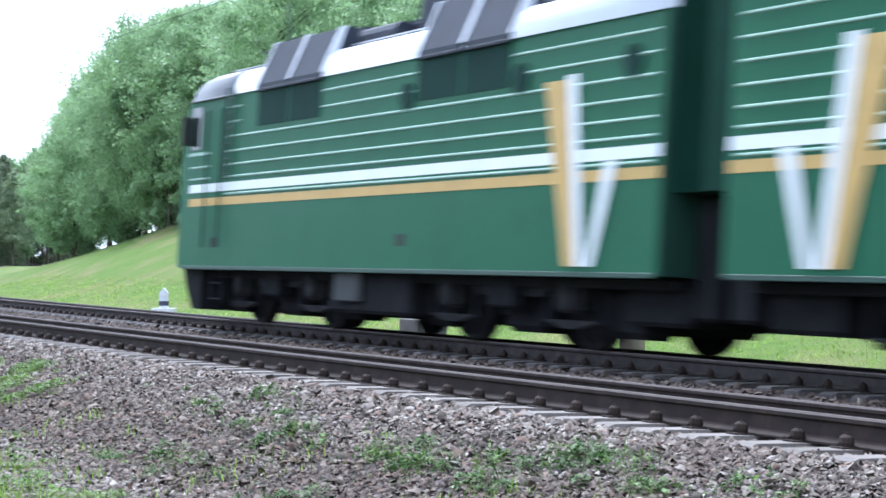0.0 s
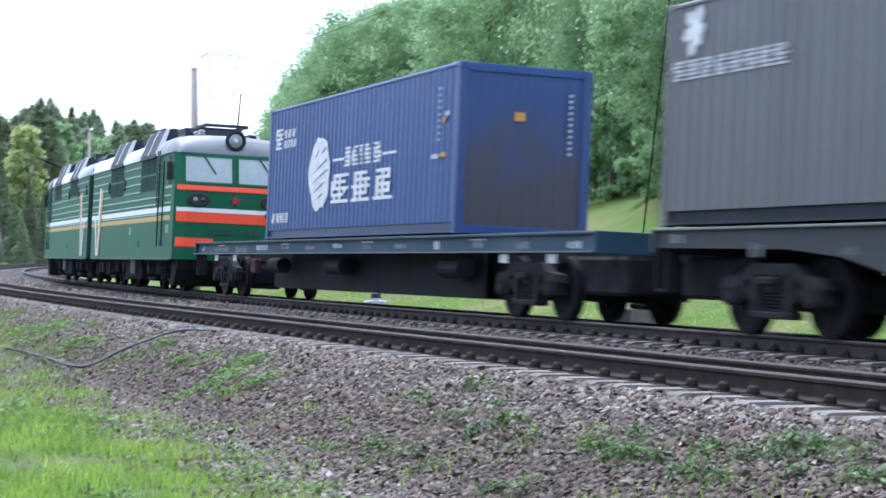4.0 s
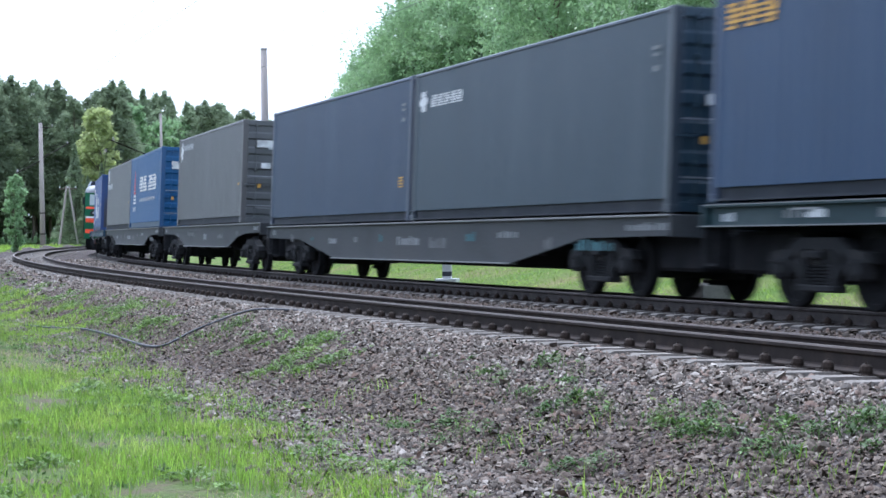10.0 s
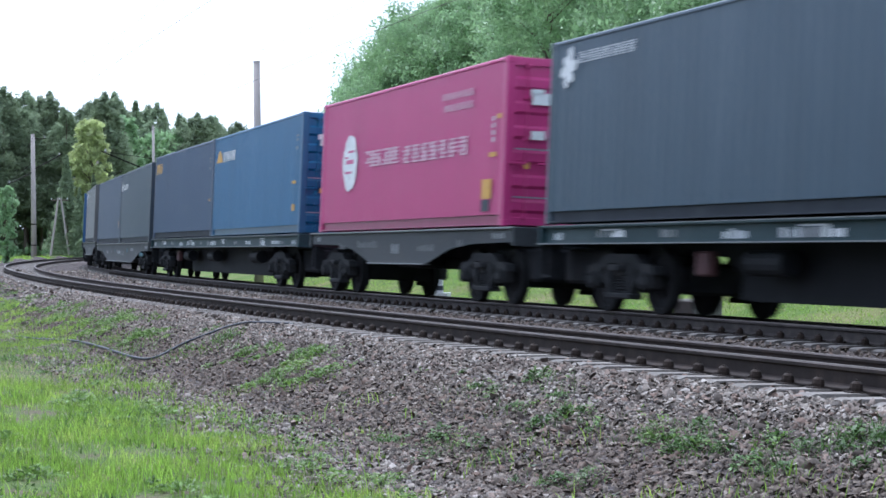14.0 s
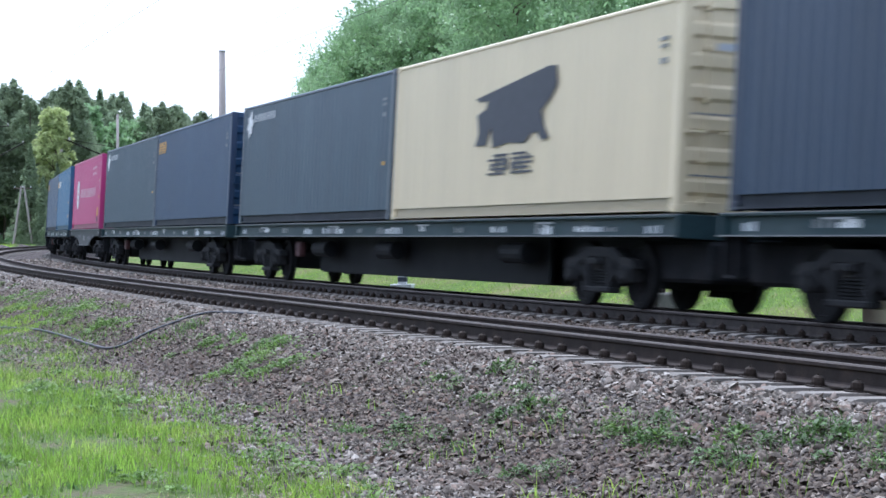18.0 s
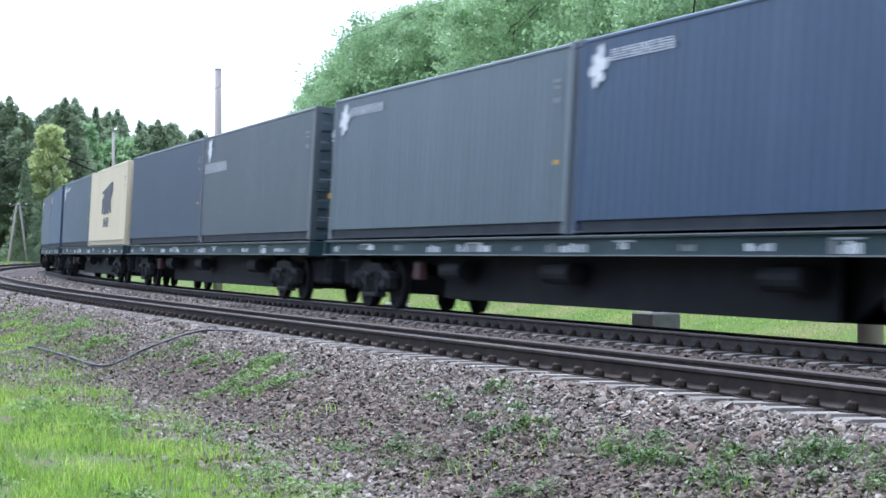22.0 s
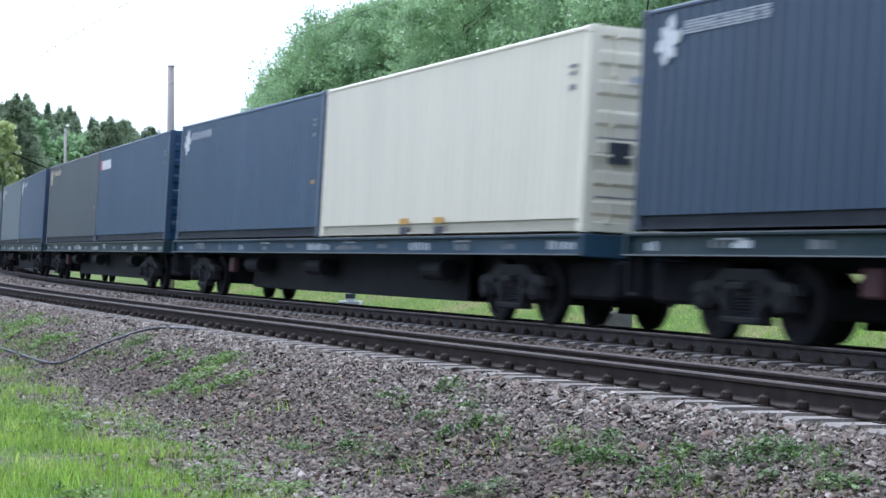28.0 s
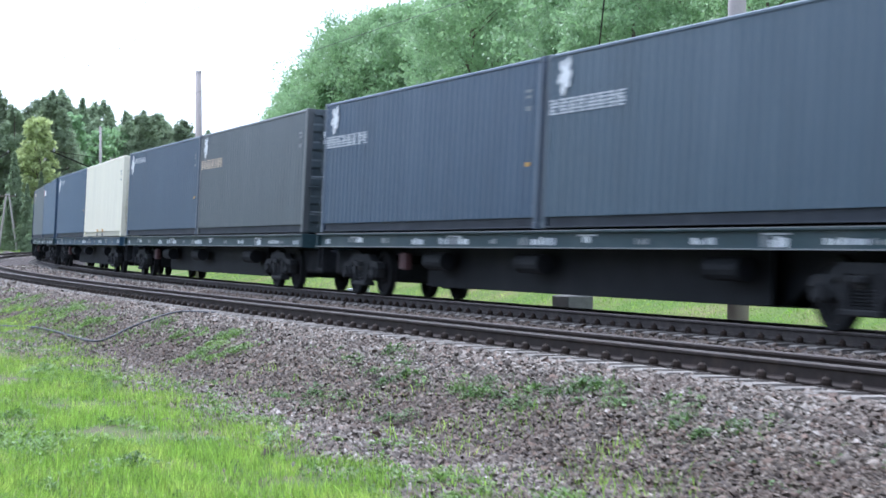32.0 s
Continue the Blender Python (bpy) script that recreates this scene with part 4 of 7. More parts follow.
def signs(parent, material, x, z, n, w, h, seed, gap=0.2):
    """A row of n signs that cannot be read, from x towards the rear: each one sheet of joined strokes."""
    rng = random.Random(seed)
    for i in range(n):
        left, cols, rows = x - w * (1 + gap) * i, 7, 9
        full = {(3, r) for r in range(rows)}
        for r in (0, 2, 4, 6, 8):
            a, b = rng.choice(((0, 6), (1, 5), (0, 4), (2, 6), (0, 6), (1, 6)))
            full |= {(c, r) for c in range(a, b + 1)}
        col, r0 = rng.choice((0, 6, 1, 5)), rng.choice((0, 2, 4))
        full |= {(rng.choice((1, 5)), r) for r in range(rng.choice((0, 3)), 8)}
        full |= {(col, r) for r in range(r0, r0 + 5)} | {(c, r0) for c in range(min(col, 3), max(col, 3) + 1)}
        index, v, f = {}, [], []
        for c, r in sorted(full):
            face = []
            for a, b in ((c, r), (c + 1, r), (c + 1, r + 1), (c, r + 1)):
                if (a, b) not in index:
                    index[a, b] = len(v)
                    v.append((left - a * w / cols, CW + 0.001, z - h / 2 + b * h / rows))
                face.append(index[a, b])
            f.append(tuple(face))
        part("sign", Mesh().add(v, f), material, parent)


def decal_sheet(spots, lift=0.0):
    sh = Mesh()
    y = CW - 0.003 + lift
    for x, z, w, h in spots:
        sh.add([(x - w / 2, y + 0.004, z - h / 2), (x + w / 2, y + 0.004, z - h / 2), (x + w / 2, y + 0.004, z + h / 2), (x - w / 2, y + 0.004, z + h / 2),
                (x - w / 2, y, z - h / 2), (x + w / 2, y, z - h / 2), (x + w / 2, y, z + h / 2), (x - w / 2, y, z + h / 2)],
               [(0, 1, 2, 3), (0, 4, 5, 1), (1, 5, 6, 2), (2, 6, 7, 3), (3, 7, 4, 0)])
    return sh


# ---- wagons ----
DECK = 1.322


def wheelset(r, half=0.7975):
    sh = Mesh()
    prof = [(0.07, -0.16), (0.12, -0.14), (0.12, -0.05), (r * 0.55, -0.03), (r - 0.09, -0.05), (r - 0.08, -0.09), (r, -0.085), (r + 0.001, 0.01), (r + 0.028, 0.025), (r + 0.028, 0.045),
            (r - 0.09, 0.05), (r * 0.55, 0.02), (0.12, 0.05), (0.1, 0.08)]
    for k in (-1, 1):
        sh.lathe([(a, -k * b + k * half) for a, b in prof], 28)
    sh.cyl((0, -1.08, 0), (0, 1.08, 0), 0.075, 12)
    for k in (-1, 1):
        for a in range(6):
            c, s = math.cos(a * math.pi / 3), math.sin(a * math.pi / 3)
            sh.cyl((c * r * 0.45, k * (half + 0.035), s * r * 0.45), (c * r * 0.45, k * (half + 0.05), s * r * 0.45), 0.035, 8)
    return sh


def side_frame():
    """Cast side frame of a two-axle bogie, with its window and spring opening, at y = 0."""
    sh = Mesh()
    upper = [(-1.2, 0.56), (-1.13, 0.68), (-0.75, 0.72), (-0.5, 0.86), (0.5, 0.86), (0.75, 0.72), (1.13, 0.68), (1.2, 0.56), (0.72, 0.58), (0.45, 0.72), (-0.45, 0.72), (-0.72, 0.58)]
    sh.prism(upper, -0.09, 0.09, "y")
    for k in (-1, 1):
        sh.prism([(k * 0.5, 0.74), (k * 0.34, 0.74), (k * 0.3, 0.28), (k * 0.42, 0.24)], -0.09, 0.09, "y")
        sh.prism([(k * 0.42, 0.24), (k * 0.42, 0.36), (k * 0.8, 0.6), (k * 0.72, 0.68), (k * 0.34, 0.38)], -0.07, 0.07, "y")
        sh.prism([(k * 0.78, 0.7), (k * 0.7, 0.42), (k * 0.76, 0.42), (k * 0.82, 0.6)], -0.08, 0.08, "y")
    sh.box(-0.44, 0.44, -0.12, 0.12, 0.2, 0.29, 0.02)
    return sh


def spring():
    sh = Mesh()
    prof = []
    for k in range(6):
        prof += [(0.062, 0.29 + k * 0.042), (0.085, 0.3 + k * 0.042), (0.085, 0.318 + k * 0.042), (0.062, 0.326 + k * 0.042)]
    return sh.lathe(prof, 10, "z")


def axle_box():
    sh = Mesh()
    sh.box(-0.17, 0.17, -0.12, 0.1, 0.35, 0.62, 0.03)
    sh.cyl((0, 0.1, 0.475), (0, 0.15, 0.475), 0.13, 14)
    for k in range(4):
        c, s = math.cos(k * math.pi / 2 + 0.78), math.sin(k * math.pi / 2 + 0.78)
        sh.cyl((c * 0.1, 0.15, 0.475 + s * 0.1), (c * 0.1, 0.17, 0.475 + s * 0.1), 0.018, 6)
    return sh


def bolster():
    sh = Mesh().box(-0.2, 0.2, -1.1, 1.1, 0.52, 0.76, 0.03)
    sh.box(-0.16, 0.16, -1.2, 1.2, 0.6, 0.7, 0.02)
    sh.cyl((0, 0, 0.76), (0, 0, 0.86), 0.17, 14)
    return sh


def brake_gear():
    sh = Mesh()
    for k in (-1, 1):
        sh.cyl((k * 0.42, -0.85, 0.36), (k * 0.42, 0.85, 0.36), 0.035, 6)
        for y in (-0.7975, 0.7975):
            sh.box(k * 0.46 - 0.05, k * 0.46 + 0.05, y - 0.05, y + 0.05, 0.3, 0.62, 0.015)
        sh.cyl((k * 0.42, 0, 0.36), (-k * 0.1, 0.05, 0.58), 0.025, 6)
    return sh


def bogie(parent, x):
    top = empty("bogie", at=Matrix.Translation((x, 0, 0)), parent=parent)
    for k in (-1, 1):
        part("side_frame", shared("side_frame", side_frame), M_FRAME, top, at=pose(0, k * 1.02, 0))
        for a in (-0.925, 0.925):
            part("axle_box", shared("axle_box", axle_box), M_FRAME, top, at=pose(a, k * 1.02, 0, 0, 0, 0 if k > 0 else 180))
        for a in (-0.18, 0, 0.18):
            part("spring", shared("spring", spring), M_FRAME, top, at=(a, k * 1.02, 0))
    part("bolster", shared("bolster", bolster), M_FRAME, top)
    part("brake_gear", shared("brake_gear", brake_gear), M_UNDER, top)
    # Solid dark box filling the middle of the bogie.
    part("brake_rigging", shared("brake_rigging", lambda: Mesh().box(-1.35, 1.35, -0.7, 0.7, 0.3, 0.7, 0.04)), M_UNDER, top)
    for a in (-0.925, 0.925):
        part("wheelset", shared("wheelset", lambda: wheelset(0.475)), M_WHEEL, top, at=(a, 0, 0.475))
    return top


def coupler():
    sh = Mesh()
    sh.box(-0.45, 0.1, -0.07, 0.07, 0.95, 1.1, 0.02)
    sh.prism([(0.0, -0.16), (0.3, -0.2), (0.42, -0.12), (0.3, 0.02), (0.34, 0.14), (0.22, 0.2), (0.02, 0.16)], 0.9, 1.16, "z")
    return sh


def air_hose():
    return Mesh().tube([(0, 0, 0.98), (0.12, 0.02, 0.8), (0.3, 0.02, 0.6), (0.46, -0.05, 0.62)], 0.028, 7)


def wagon(kind, length, pivot, label, colour, drop=0.0):
    """A container flat wagon. kind: 'straight', with an even side sill over a deep centre sill, or 'belly', with deepened side beams."""
    half = length / 2 - 0.55
    top = empty("container_wagon", label, "railway wagon", "wagons of the train")
    if kind == "straight":
        for k in (-1, 1):
            sill = Mesh().prism([(-0.06, 1.0), (0.08, 1.0), (0.08, 1.02), (-0.035, 1.026), (-0.035, 1.26), (0.05, 1.26), (0.05, 1.29), (-0.06, 1.29)], -half, half, "x")
            # Pale edge strips paint in the light caught by the sill flanges.
            part("sill_edge", Mesh().box(-half, half, 0.06, 0.084, 0.998, 1.016).box(-half, half, 0.035, 0.054, 1.284, 1.298), M_LITEDGE, top, "pale worn sill edge", at=Matrix.Translation((0, k * 1.2, 0)) @ Matrix.Diagonal((1, k, 1, 1)))
            part("side_sill", sill, colour, top, at=Matrix.Translation((0, k * 1.2, 0)) @ Matrix.Diagonal((1, k, 1, 1)))
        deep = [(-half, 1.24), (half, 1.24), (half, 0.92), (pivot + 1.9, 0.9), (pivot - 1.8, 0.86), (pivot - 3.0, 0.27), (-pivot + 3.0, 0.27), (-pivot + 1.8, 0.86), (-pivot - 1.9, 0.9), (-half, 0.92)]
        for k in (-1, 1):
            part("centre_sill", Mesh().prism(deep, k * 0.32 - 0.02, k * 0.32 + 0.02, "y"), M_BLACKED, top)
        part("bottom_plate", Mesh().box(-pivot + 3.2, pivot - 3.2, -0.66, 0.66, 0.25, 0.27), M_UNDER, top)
        # Added near-black sheets fill the depth below the deck.
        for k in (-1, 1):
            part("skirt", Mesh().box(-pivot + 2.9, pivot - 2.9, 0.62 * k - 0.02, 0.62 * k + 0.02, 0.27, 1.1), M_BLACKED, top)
    else:
        a = min(pivot - 1.25, half - 1.0)
        b = max(a - 1.75, 1.4) if not drop else 5.9
        low, end = (0.65, 1.02) if not drop else (0.44, 0.86)
        mid = (a - 0.35, low + 0.28) if not drop else (7.6, 0.66)
        deck = 1.29 - drop
        beam = [(-half, deck), (half, deck), (half, end + 0.03), (pivot - 0.45, end), mid, (b, low), (-b, low), (-mid[0], mid[1]), (-pivot + 0.45, end), (-half, end + 0.03)]
        for k in (-1, 1):
            part("side_beam", Mesh().prism(beam, 1.18, 1.2, "y"), colour, top, at=Matrix.Diagonal((1, k, 1, 1)))
            # Flanges are coloured pale for the light along their edges.
            part("beam_flange", Mesh().box(-half, half, 1.12, 1.26, deck - 0.02, deck + 0.01, 0.004).box(-b, b, 1.1, 1.27, low - 0.02, low + 0.005, 0.004), M_LITEDGE, top, "pale worn flange edge", at=Matrix.Diagonal((1, k, 1, 1)))
        part("centre_sill", Mesh().box(-half, half, -0.3, 0.3, 0.8, deck - 0.04, 0.01), M_UNDER, top)
        part("underframe", Mesh().box(-b, b, -0.25, 0.25, low - 0.07, 0.8, 0.02), M_UNDER, top)
        part("brake_box", Mesh().box(-0.5, 0.9, 0.35, 0.85, 0.58, 0.95, 0.05), M_UNDER, top)
    for k in (-1, 1):
        part("end_beam", Mesh().box(half - 0.06, half + 0.02, -1.25, 1.25, 0.98 - drop, 1.3 - drop, 0.01), colour, top, at=pose(0, 0, 0, 0, 0, 0 if k > 0 else 180))
        # Solid dark boxes fill each end below the deck.
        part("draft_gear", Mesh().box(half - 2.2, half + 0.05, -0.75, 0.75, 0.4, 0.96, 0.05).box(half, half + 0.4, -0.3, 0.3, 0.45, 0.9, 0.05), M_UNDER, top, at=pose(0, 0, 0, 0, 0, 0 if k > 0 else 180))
        part("end_step", Mesh().box(half - 0.35, half - 0.3, 1.0, 1.2, 0.5, 1.0).box(half - 0.36, half - 0.02, 1.0, 1.2, 0.48, 0.52).box(half - 0.07, half - 0.02, 1.0, 1.2, 0.5, 1.0), M_UNDER, top, at=pose(0, 0, 0, 0, 0, 0 if k > 0 else 180))
        part("coupler", shared("coupler", coupler), M_UNDER, top, at=pose(k * (half + 0.2), 0, 0, 0, 0, 0 if k > 0 else 180))
        part("air_hose", shared("air_hose", air_hose), M_SOOT, top, at=pose(k * half, 0.3 * k, 0, 0, 0, 0 if k > 0 else 180))
    for x in np.arange(-half + 0.6, half, 2.0):
        part("cross_beam", shared("cross_beam", lambda: Mesh().box(-0.06, 0.06, -1.15, 1.15, 1.12, 1.28)), M_UNDER, top, at=(x, 0, -drop))
    rng = random.Random(label)
    for i, x in enumerate(np.linspace(half - 0.6, -half + 0.9, 13 if length > 20 else 7)):
        w = rng.choice((0.3, 0.45, 0.7, 1.0, 1.5)) if i else 0.35
        z, h = (1.145 + rng.uniform(-0.03, 0.02), rng.uniform(0.08, 0.16)) if kind == "straight" else (rng.uniform(0.85, 1.08) - 1.2 * drop, rng.uniform(0.12, 0.24))
        if kind == "belly" and abs(x) > half - 2.5:
            z, h = 1.17 - 1.3 * drop, 0.12
        yy = 1.17 if kind == "straight" else 1.2
        n = max(1, round(w / 0.16))
        for j in range(n):
            u = x + (j - n / 2) * 0.17
            part("marking", Mesh().box(u, u + rng.uniform(0.08, 0.16), yy, yy + 0.004, z - h / 2, z + h * rng.uniform(0.1, 0.5)), (M_FADED if i % 3 else M_STICKER) if colour == M_WBLUE else (M_FADED, M_DULL, M_TEALMARK, M_RUSTMARK)[(i + i // 3) % 4] if drop else (M_DULL if i % 3 else M_FADED) if kind == "belly" else (M_STICKER, M_WHITE, M_FADED)[(i + j // 3) % 3], top)
        if i % 3 == 1 and kind == "straight":
            part("marking", Mesh().box(x - 0.4, x + 0.3, yy, yy + 0.004, 1.2, 1.225), M_STICKER, top)
    for x in ([-pivot + 3.6, pivot - 4.2, 0.8] if length > 15 else [0.6]):
        part("brake_cylinder" if x > 1 else "air_tank", Mesh().cyl((x - 0.5, 0.92 if kind == "straight" else 0.75, 0.75), (x + 0.5, 0.92 if kind == "straight" else 0.75, 0.75), 0.17, 14), M_BLACKED if kind == "straight" else M_UNDER if x < pivot - 4 else M_FRAME, top)
    part("load_device", Mesh().box(pivot - 2.8, pivot - 2.4, 0.95, 1.1, 0.56, 0.9, 0.03), mat_box(), top, "dull red brake relay box") if kind == "straight" else None
    if colour == M_WBLUE and "one container" in label:
        for x in (pivot + 0.85, pivot - 1.05, -pivot + 0.85, -pivot - 1.05):
            part("white_plate", Mesh().box(x - 0.16, x + 0.16, 1.13, 1.15, 0.84, 0.98, 0.004), M_LWHITE, top, "bright white plate above the bogie")
    bogie(top, pivot), bogie(top, -pivot)
    return top


def mat_box():
    if "red_box" not in PAINT:
        PAINT["red_box"] = mat("faded red iron", (0.055, 0.02, 0.021), 0.8, 0.0, 0.3, 5, 40, 0.1)
    return PAINT["red_box"]


NAVY, SLATE, GREY, BLUE, PINK = (0.014, 0.043, 0.101), (0.032, 0.06, 0.09), (0.1, 0.104, 0.11), (0.012, 0.082, 0.215), (0.42, 0.035, 0.16)
STEEL, DUSK = (0.074, 0.103, 0.124), (0.019, 0.046, 0.087)
DEEPBLUE, CREAM, WHITEBOX, DARK = (0.016, 0.056, 0.2), (0.64, 0.54, 0.36), (0.76, 0.7, 0.55), (0.053, 0.066, 0.074)
GREYBLUE = (0.052, 0.071, 0.085)
SEABLUE, MIDBLUE = (0.008, 0.098, 0.215), (0.017, 0.056, 0.115)
TRAIN = [  # centre at 16 s, kind, length, pivot, sill colour, containers (front first)
    (177.19, "straight", 25.9, 9.6, "blue", [("deep blue", DEEPBLUE, "bulb")]),
    (150.74, "belly", 25.9, 9.6, "grey", [("grey", GREY, "pinwheel_low"), ("bright blue", BLUE, "tower")]),
    (128.02, "belly", 19.62, 7.2, "grey", [("grey", GREY, "pinwheel")]),
    (105.3, "belly", 25.9, 9.6, "grey", [("dark navy", tuple(0.76 * c for c in NAVY), "none"), ("dark slate", tuple(0.74 * c for c in SLATE), "pinwheel_level")]),
    (79.6, "straight", 25.9, 9.6, "teal", [("navy", NAVY, "orange"), ("sea blue", SEABLUE, "orange_white")]),
    (59.4, "belly", 14.62, 4.9, "grey", [("magenta", PINK, "oval")]),
    (39.05, "straight", 25.9, 9.6, "teal", [("slate", SLATE, "pinwheel"), ("navy", NAVY, "orange")]),
    (13.13, "straight", 25.9, 9.6, "teal", [("slate", SLATE, "pinwheel"), ("cream", CREAM, "tree")]),
    (-12.78, "straight", 25.9, 9.6, "teal", [("dull navy", (0.017, 0.036, 0.072), "none"), ("grey blue", GREYBLUE, "pinwheel_low")]),
    (-38.75, "straight", 25.9, 9.6, "teal", [("steel", STEEL, "pinwheel"), ("navy", NAVY, "pinwheel")]),
    (-64.8, "straight", 25.9, 9.6, "teal", [("dark grey", DARK, "pinwheel_gold"), ("mid blue", MIDBLUE, "red_white")]),
    (-90.77, "straight", 25.9, 9.6, "blue", [("mid blue", MIDBLUE, "pinwheel"), ("off-white", WHITEBOX, "plain")]),
    (-116.76, "straight", 25.9, 9.6, "teal", [("dusk blue", DUSK, "pinwheel"), ("dark grey", DARK, "pinwheel_low")]),
    (-142.7, "straight", 25.9, 9.6, "teal", [("dusk blue", DUSK, "pinwheel_low"), ("slate", SLATE, "pinwheel_low")]),
]
LOW_DECK = {105.3: 0.11}  # wagons whose deck lies lower
SPEED, EASE = 11.149, -0.0904


def run(s16, t):
    return s16 + SPEED * (t - 16) + EASE * (t - 16) ** 2 / 2


MOVING = []  # top object, its centre at 16 s, pivot, height of what rides, offset along the wagon
LOGO_WORDS = {"bulb": "white round emblem and bars", "tower": "red and white tower emblem", "oval": "white oval emblem", "orange": "orange mark", "orange_white": "orange and white mark",
              "red_white": "red and white mark", "tree": "large dark silhouette mark", "plain": "yellow fork pocket marks", "none": "faded marks", "pinwheel": "white pinwheel mark",
              "pinwheel_low": "white pinwheel mark and bars", "pinwheel_level": "white pinwheel mark and bars", "pinwheel_gold": "pale pinwheel mark"}
for s16, kind, length, pivot, hue, boxes in TRAIN:
    colour = {"blue": M_WBLUE, "teal": M_TEAL, "grey": M_WGREY}[hue]
    words = ("%s-painted flat wagon with a deep dark centre sill" if kind == "straight" else "%s flat wagon with fish-belly side beams") % hue
    w = wagon(kind, length, pivot, words + (", carrying one container" if len(boxes) == 1 else ", carrying two containers"), colour, LOW_DECK.get(s16, 0.0))
    MOVING.append((w, s16, pivot, 0.0, 0.0))
    for i, (key, base, logo) in enumerate(boxes):
        off = (6.17 if i == 0 else -6.17) if len(boxes) == 2 else (-0.55 if logo == "bulb" else 0.0)
        c = container(key, base, "%s corrugated steel container with %s" % (key, LOGO_WORDS[logo]), logo, doors=logo != "bulb", rust=i == 0)
        MOVING.append((c, s16, pivot, DECK - LOW_DECK.get(s16, 0.0), off))


# ---- locomotive: two like sections, cabs outward ----
HB, SILL, EAVE, HW = 7.63, 0.86, 3.72, 1.61


def nose_x(y, z):
    """The cab front: bowed across, its upper half leaning back."""
    lean = 0.0 if z < 2.72 else (z - 2.72) * 0.24
    return HB - 0.02 - lean - 0.05 * (abs(y) / HW) ** 2.2 - 0.11 * max(0, abs(y) / HW - 0.82) / 0.18


def nose_patch(y0, y1, z0, z1, off=0.012, ny=24, nz=3):
    sh = Mesh()
    ys, zs = np.linspace(y0, y1, ny + 1), np.linspace(z0, z1, nz + 1)
    front = [(nose_x(y, z) + off, y, z) for z in zs for y in ys]
    back = [(nose_x(y, z) - 0.02, y, z) for z in zs for y in ys]
    n, k = ny + 1, (ny + 1) * (nz + 1)
    f = [(j * n + i, j * n + i + 1, (j + 1) * n + i + 1, (j + 1) * n + i) for j in range(nz) for i in range(ny)]
    rim = [j for j in range(n)] + [(j + 1) * n + n - 1 for j in range(nz)] + [nz * n + n - 2 - i for i in range(n - 1)] + [j * n for j in range(nz - 1, 0, -1)]
    f += [(rim[i], rim[(i + 1) % len(rim)], rim[(i + 1) % len(rim)] + k, rim[i] + k) for i in range(len(rim))]
    return sh.add(front + back, f)


def loco_body():
    sh = Mesh()
    zs = [SILL, 1.2, 1.8, 2.4, 2.72, 2.9, 3.3, EAVE]
    ys = np.concatenate([np.linspace(HW, 0.82 * HW, 6), np.linspace(0.82 * HW, -0.82 * HW, 21)[1:-1], np.linspace(-0.82 * HW, -HW, 6)])
    rings = []
    for z in zs:
        rings.append([(-HB, -HW, z), (-HB, HW, z)] + [(nose_x(y, z) if abs(y) < HW - 1e-6 else nose_x(HW, z), y, z) for y in ys])
    v = [p for ring in rings for p in ring]
    n = len(rings[0])
    f = [(j * n + i, j * n + (i + 1) % n, (j + 1) * n + (i + 1) % n, (j + 1) * n + i) for j in range(len(zs) - 1) for i in range(n)]
    return sh.add(v, f + [tuple(range(n)), tuple(range((len(zs) - 1) * n, len(zs) * n))])


def loco_roof(stops):
    """Rounded roof along the given stops; at the cab its front end droops over the windscreen."""
    sh = Mesh()
    arc = [(1.0, 0.0), (0.985, 0.14), (0.945, 0.3), (0.86, 0.42), (0.64, 0.5), (0.32, 0.54), (0.0, 0.55)]
    arc = arc + [(-a, b) for a, b in arc[-2::-1]]
    v = [(x, a * (HW + 0.03) * w, EAVE - 0.02 + b * h) for x, w, h in stops for a, b in arc]
    n = len(arc)
    f = [(j * n + i, j * n + i + 1, (j + 1) * n + i + 1, (j + 1) * n + i) for j in range(len(stops) - 1) for i in range(n - 1)]
    sh.smooth = True
    f += [tuple(range(n)), tuple(range((len(stops) - 1) * n, len(stops) * n))]
    return sh.add(v, f)


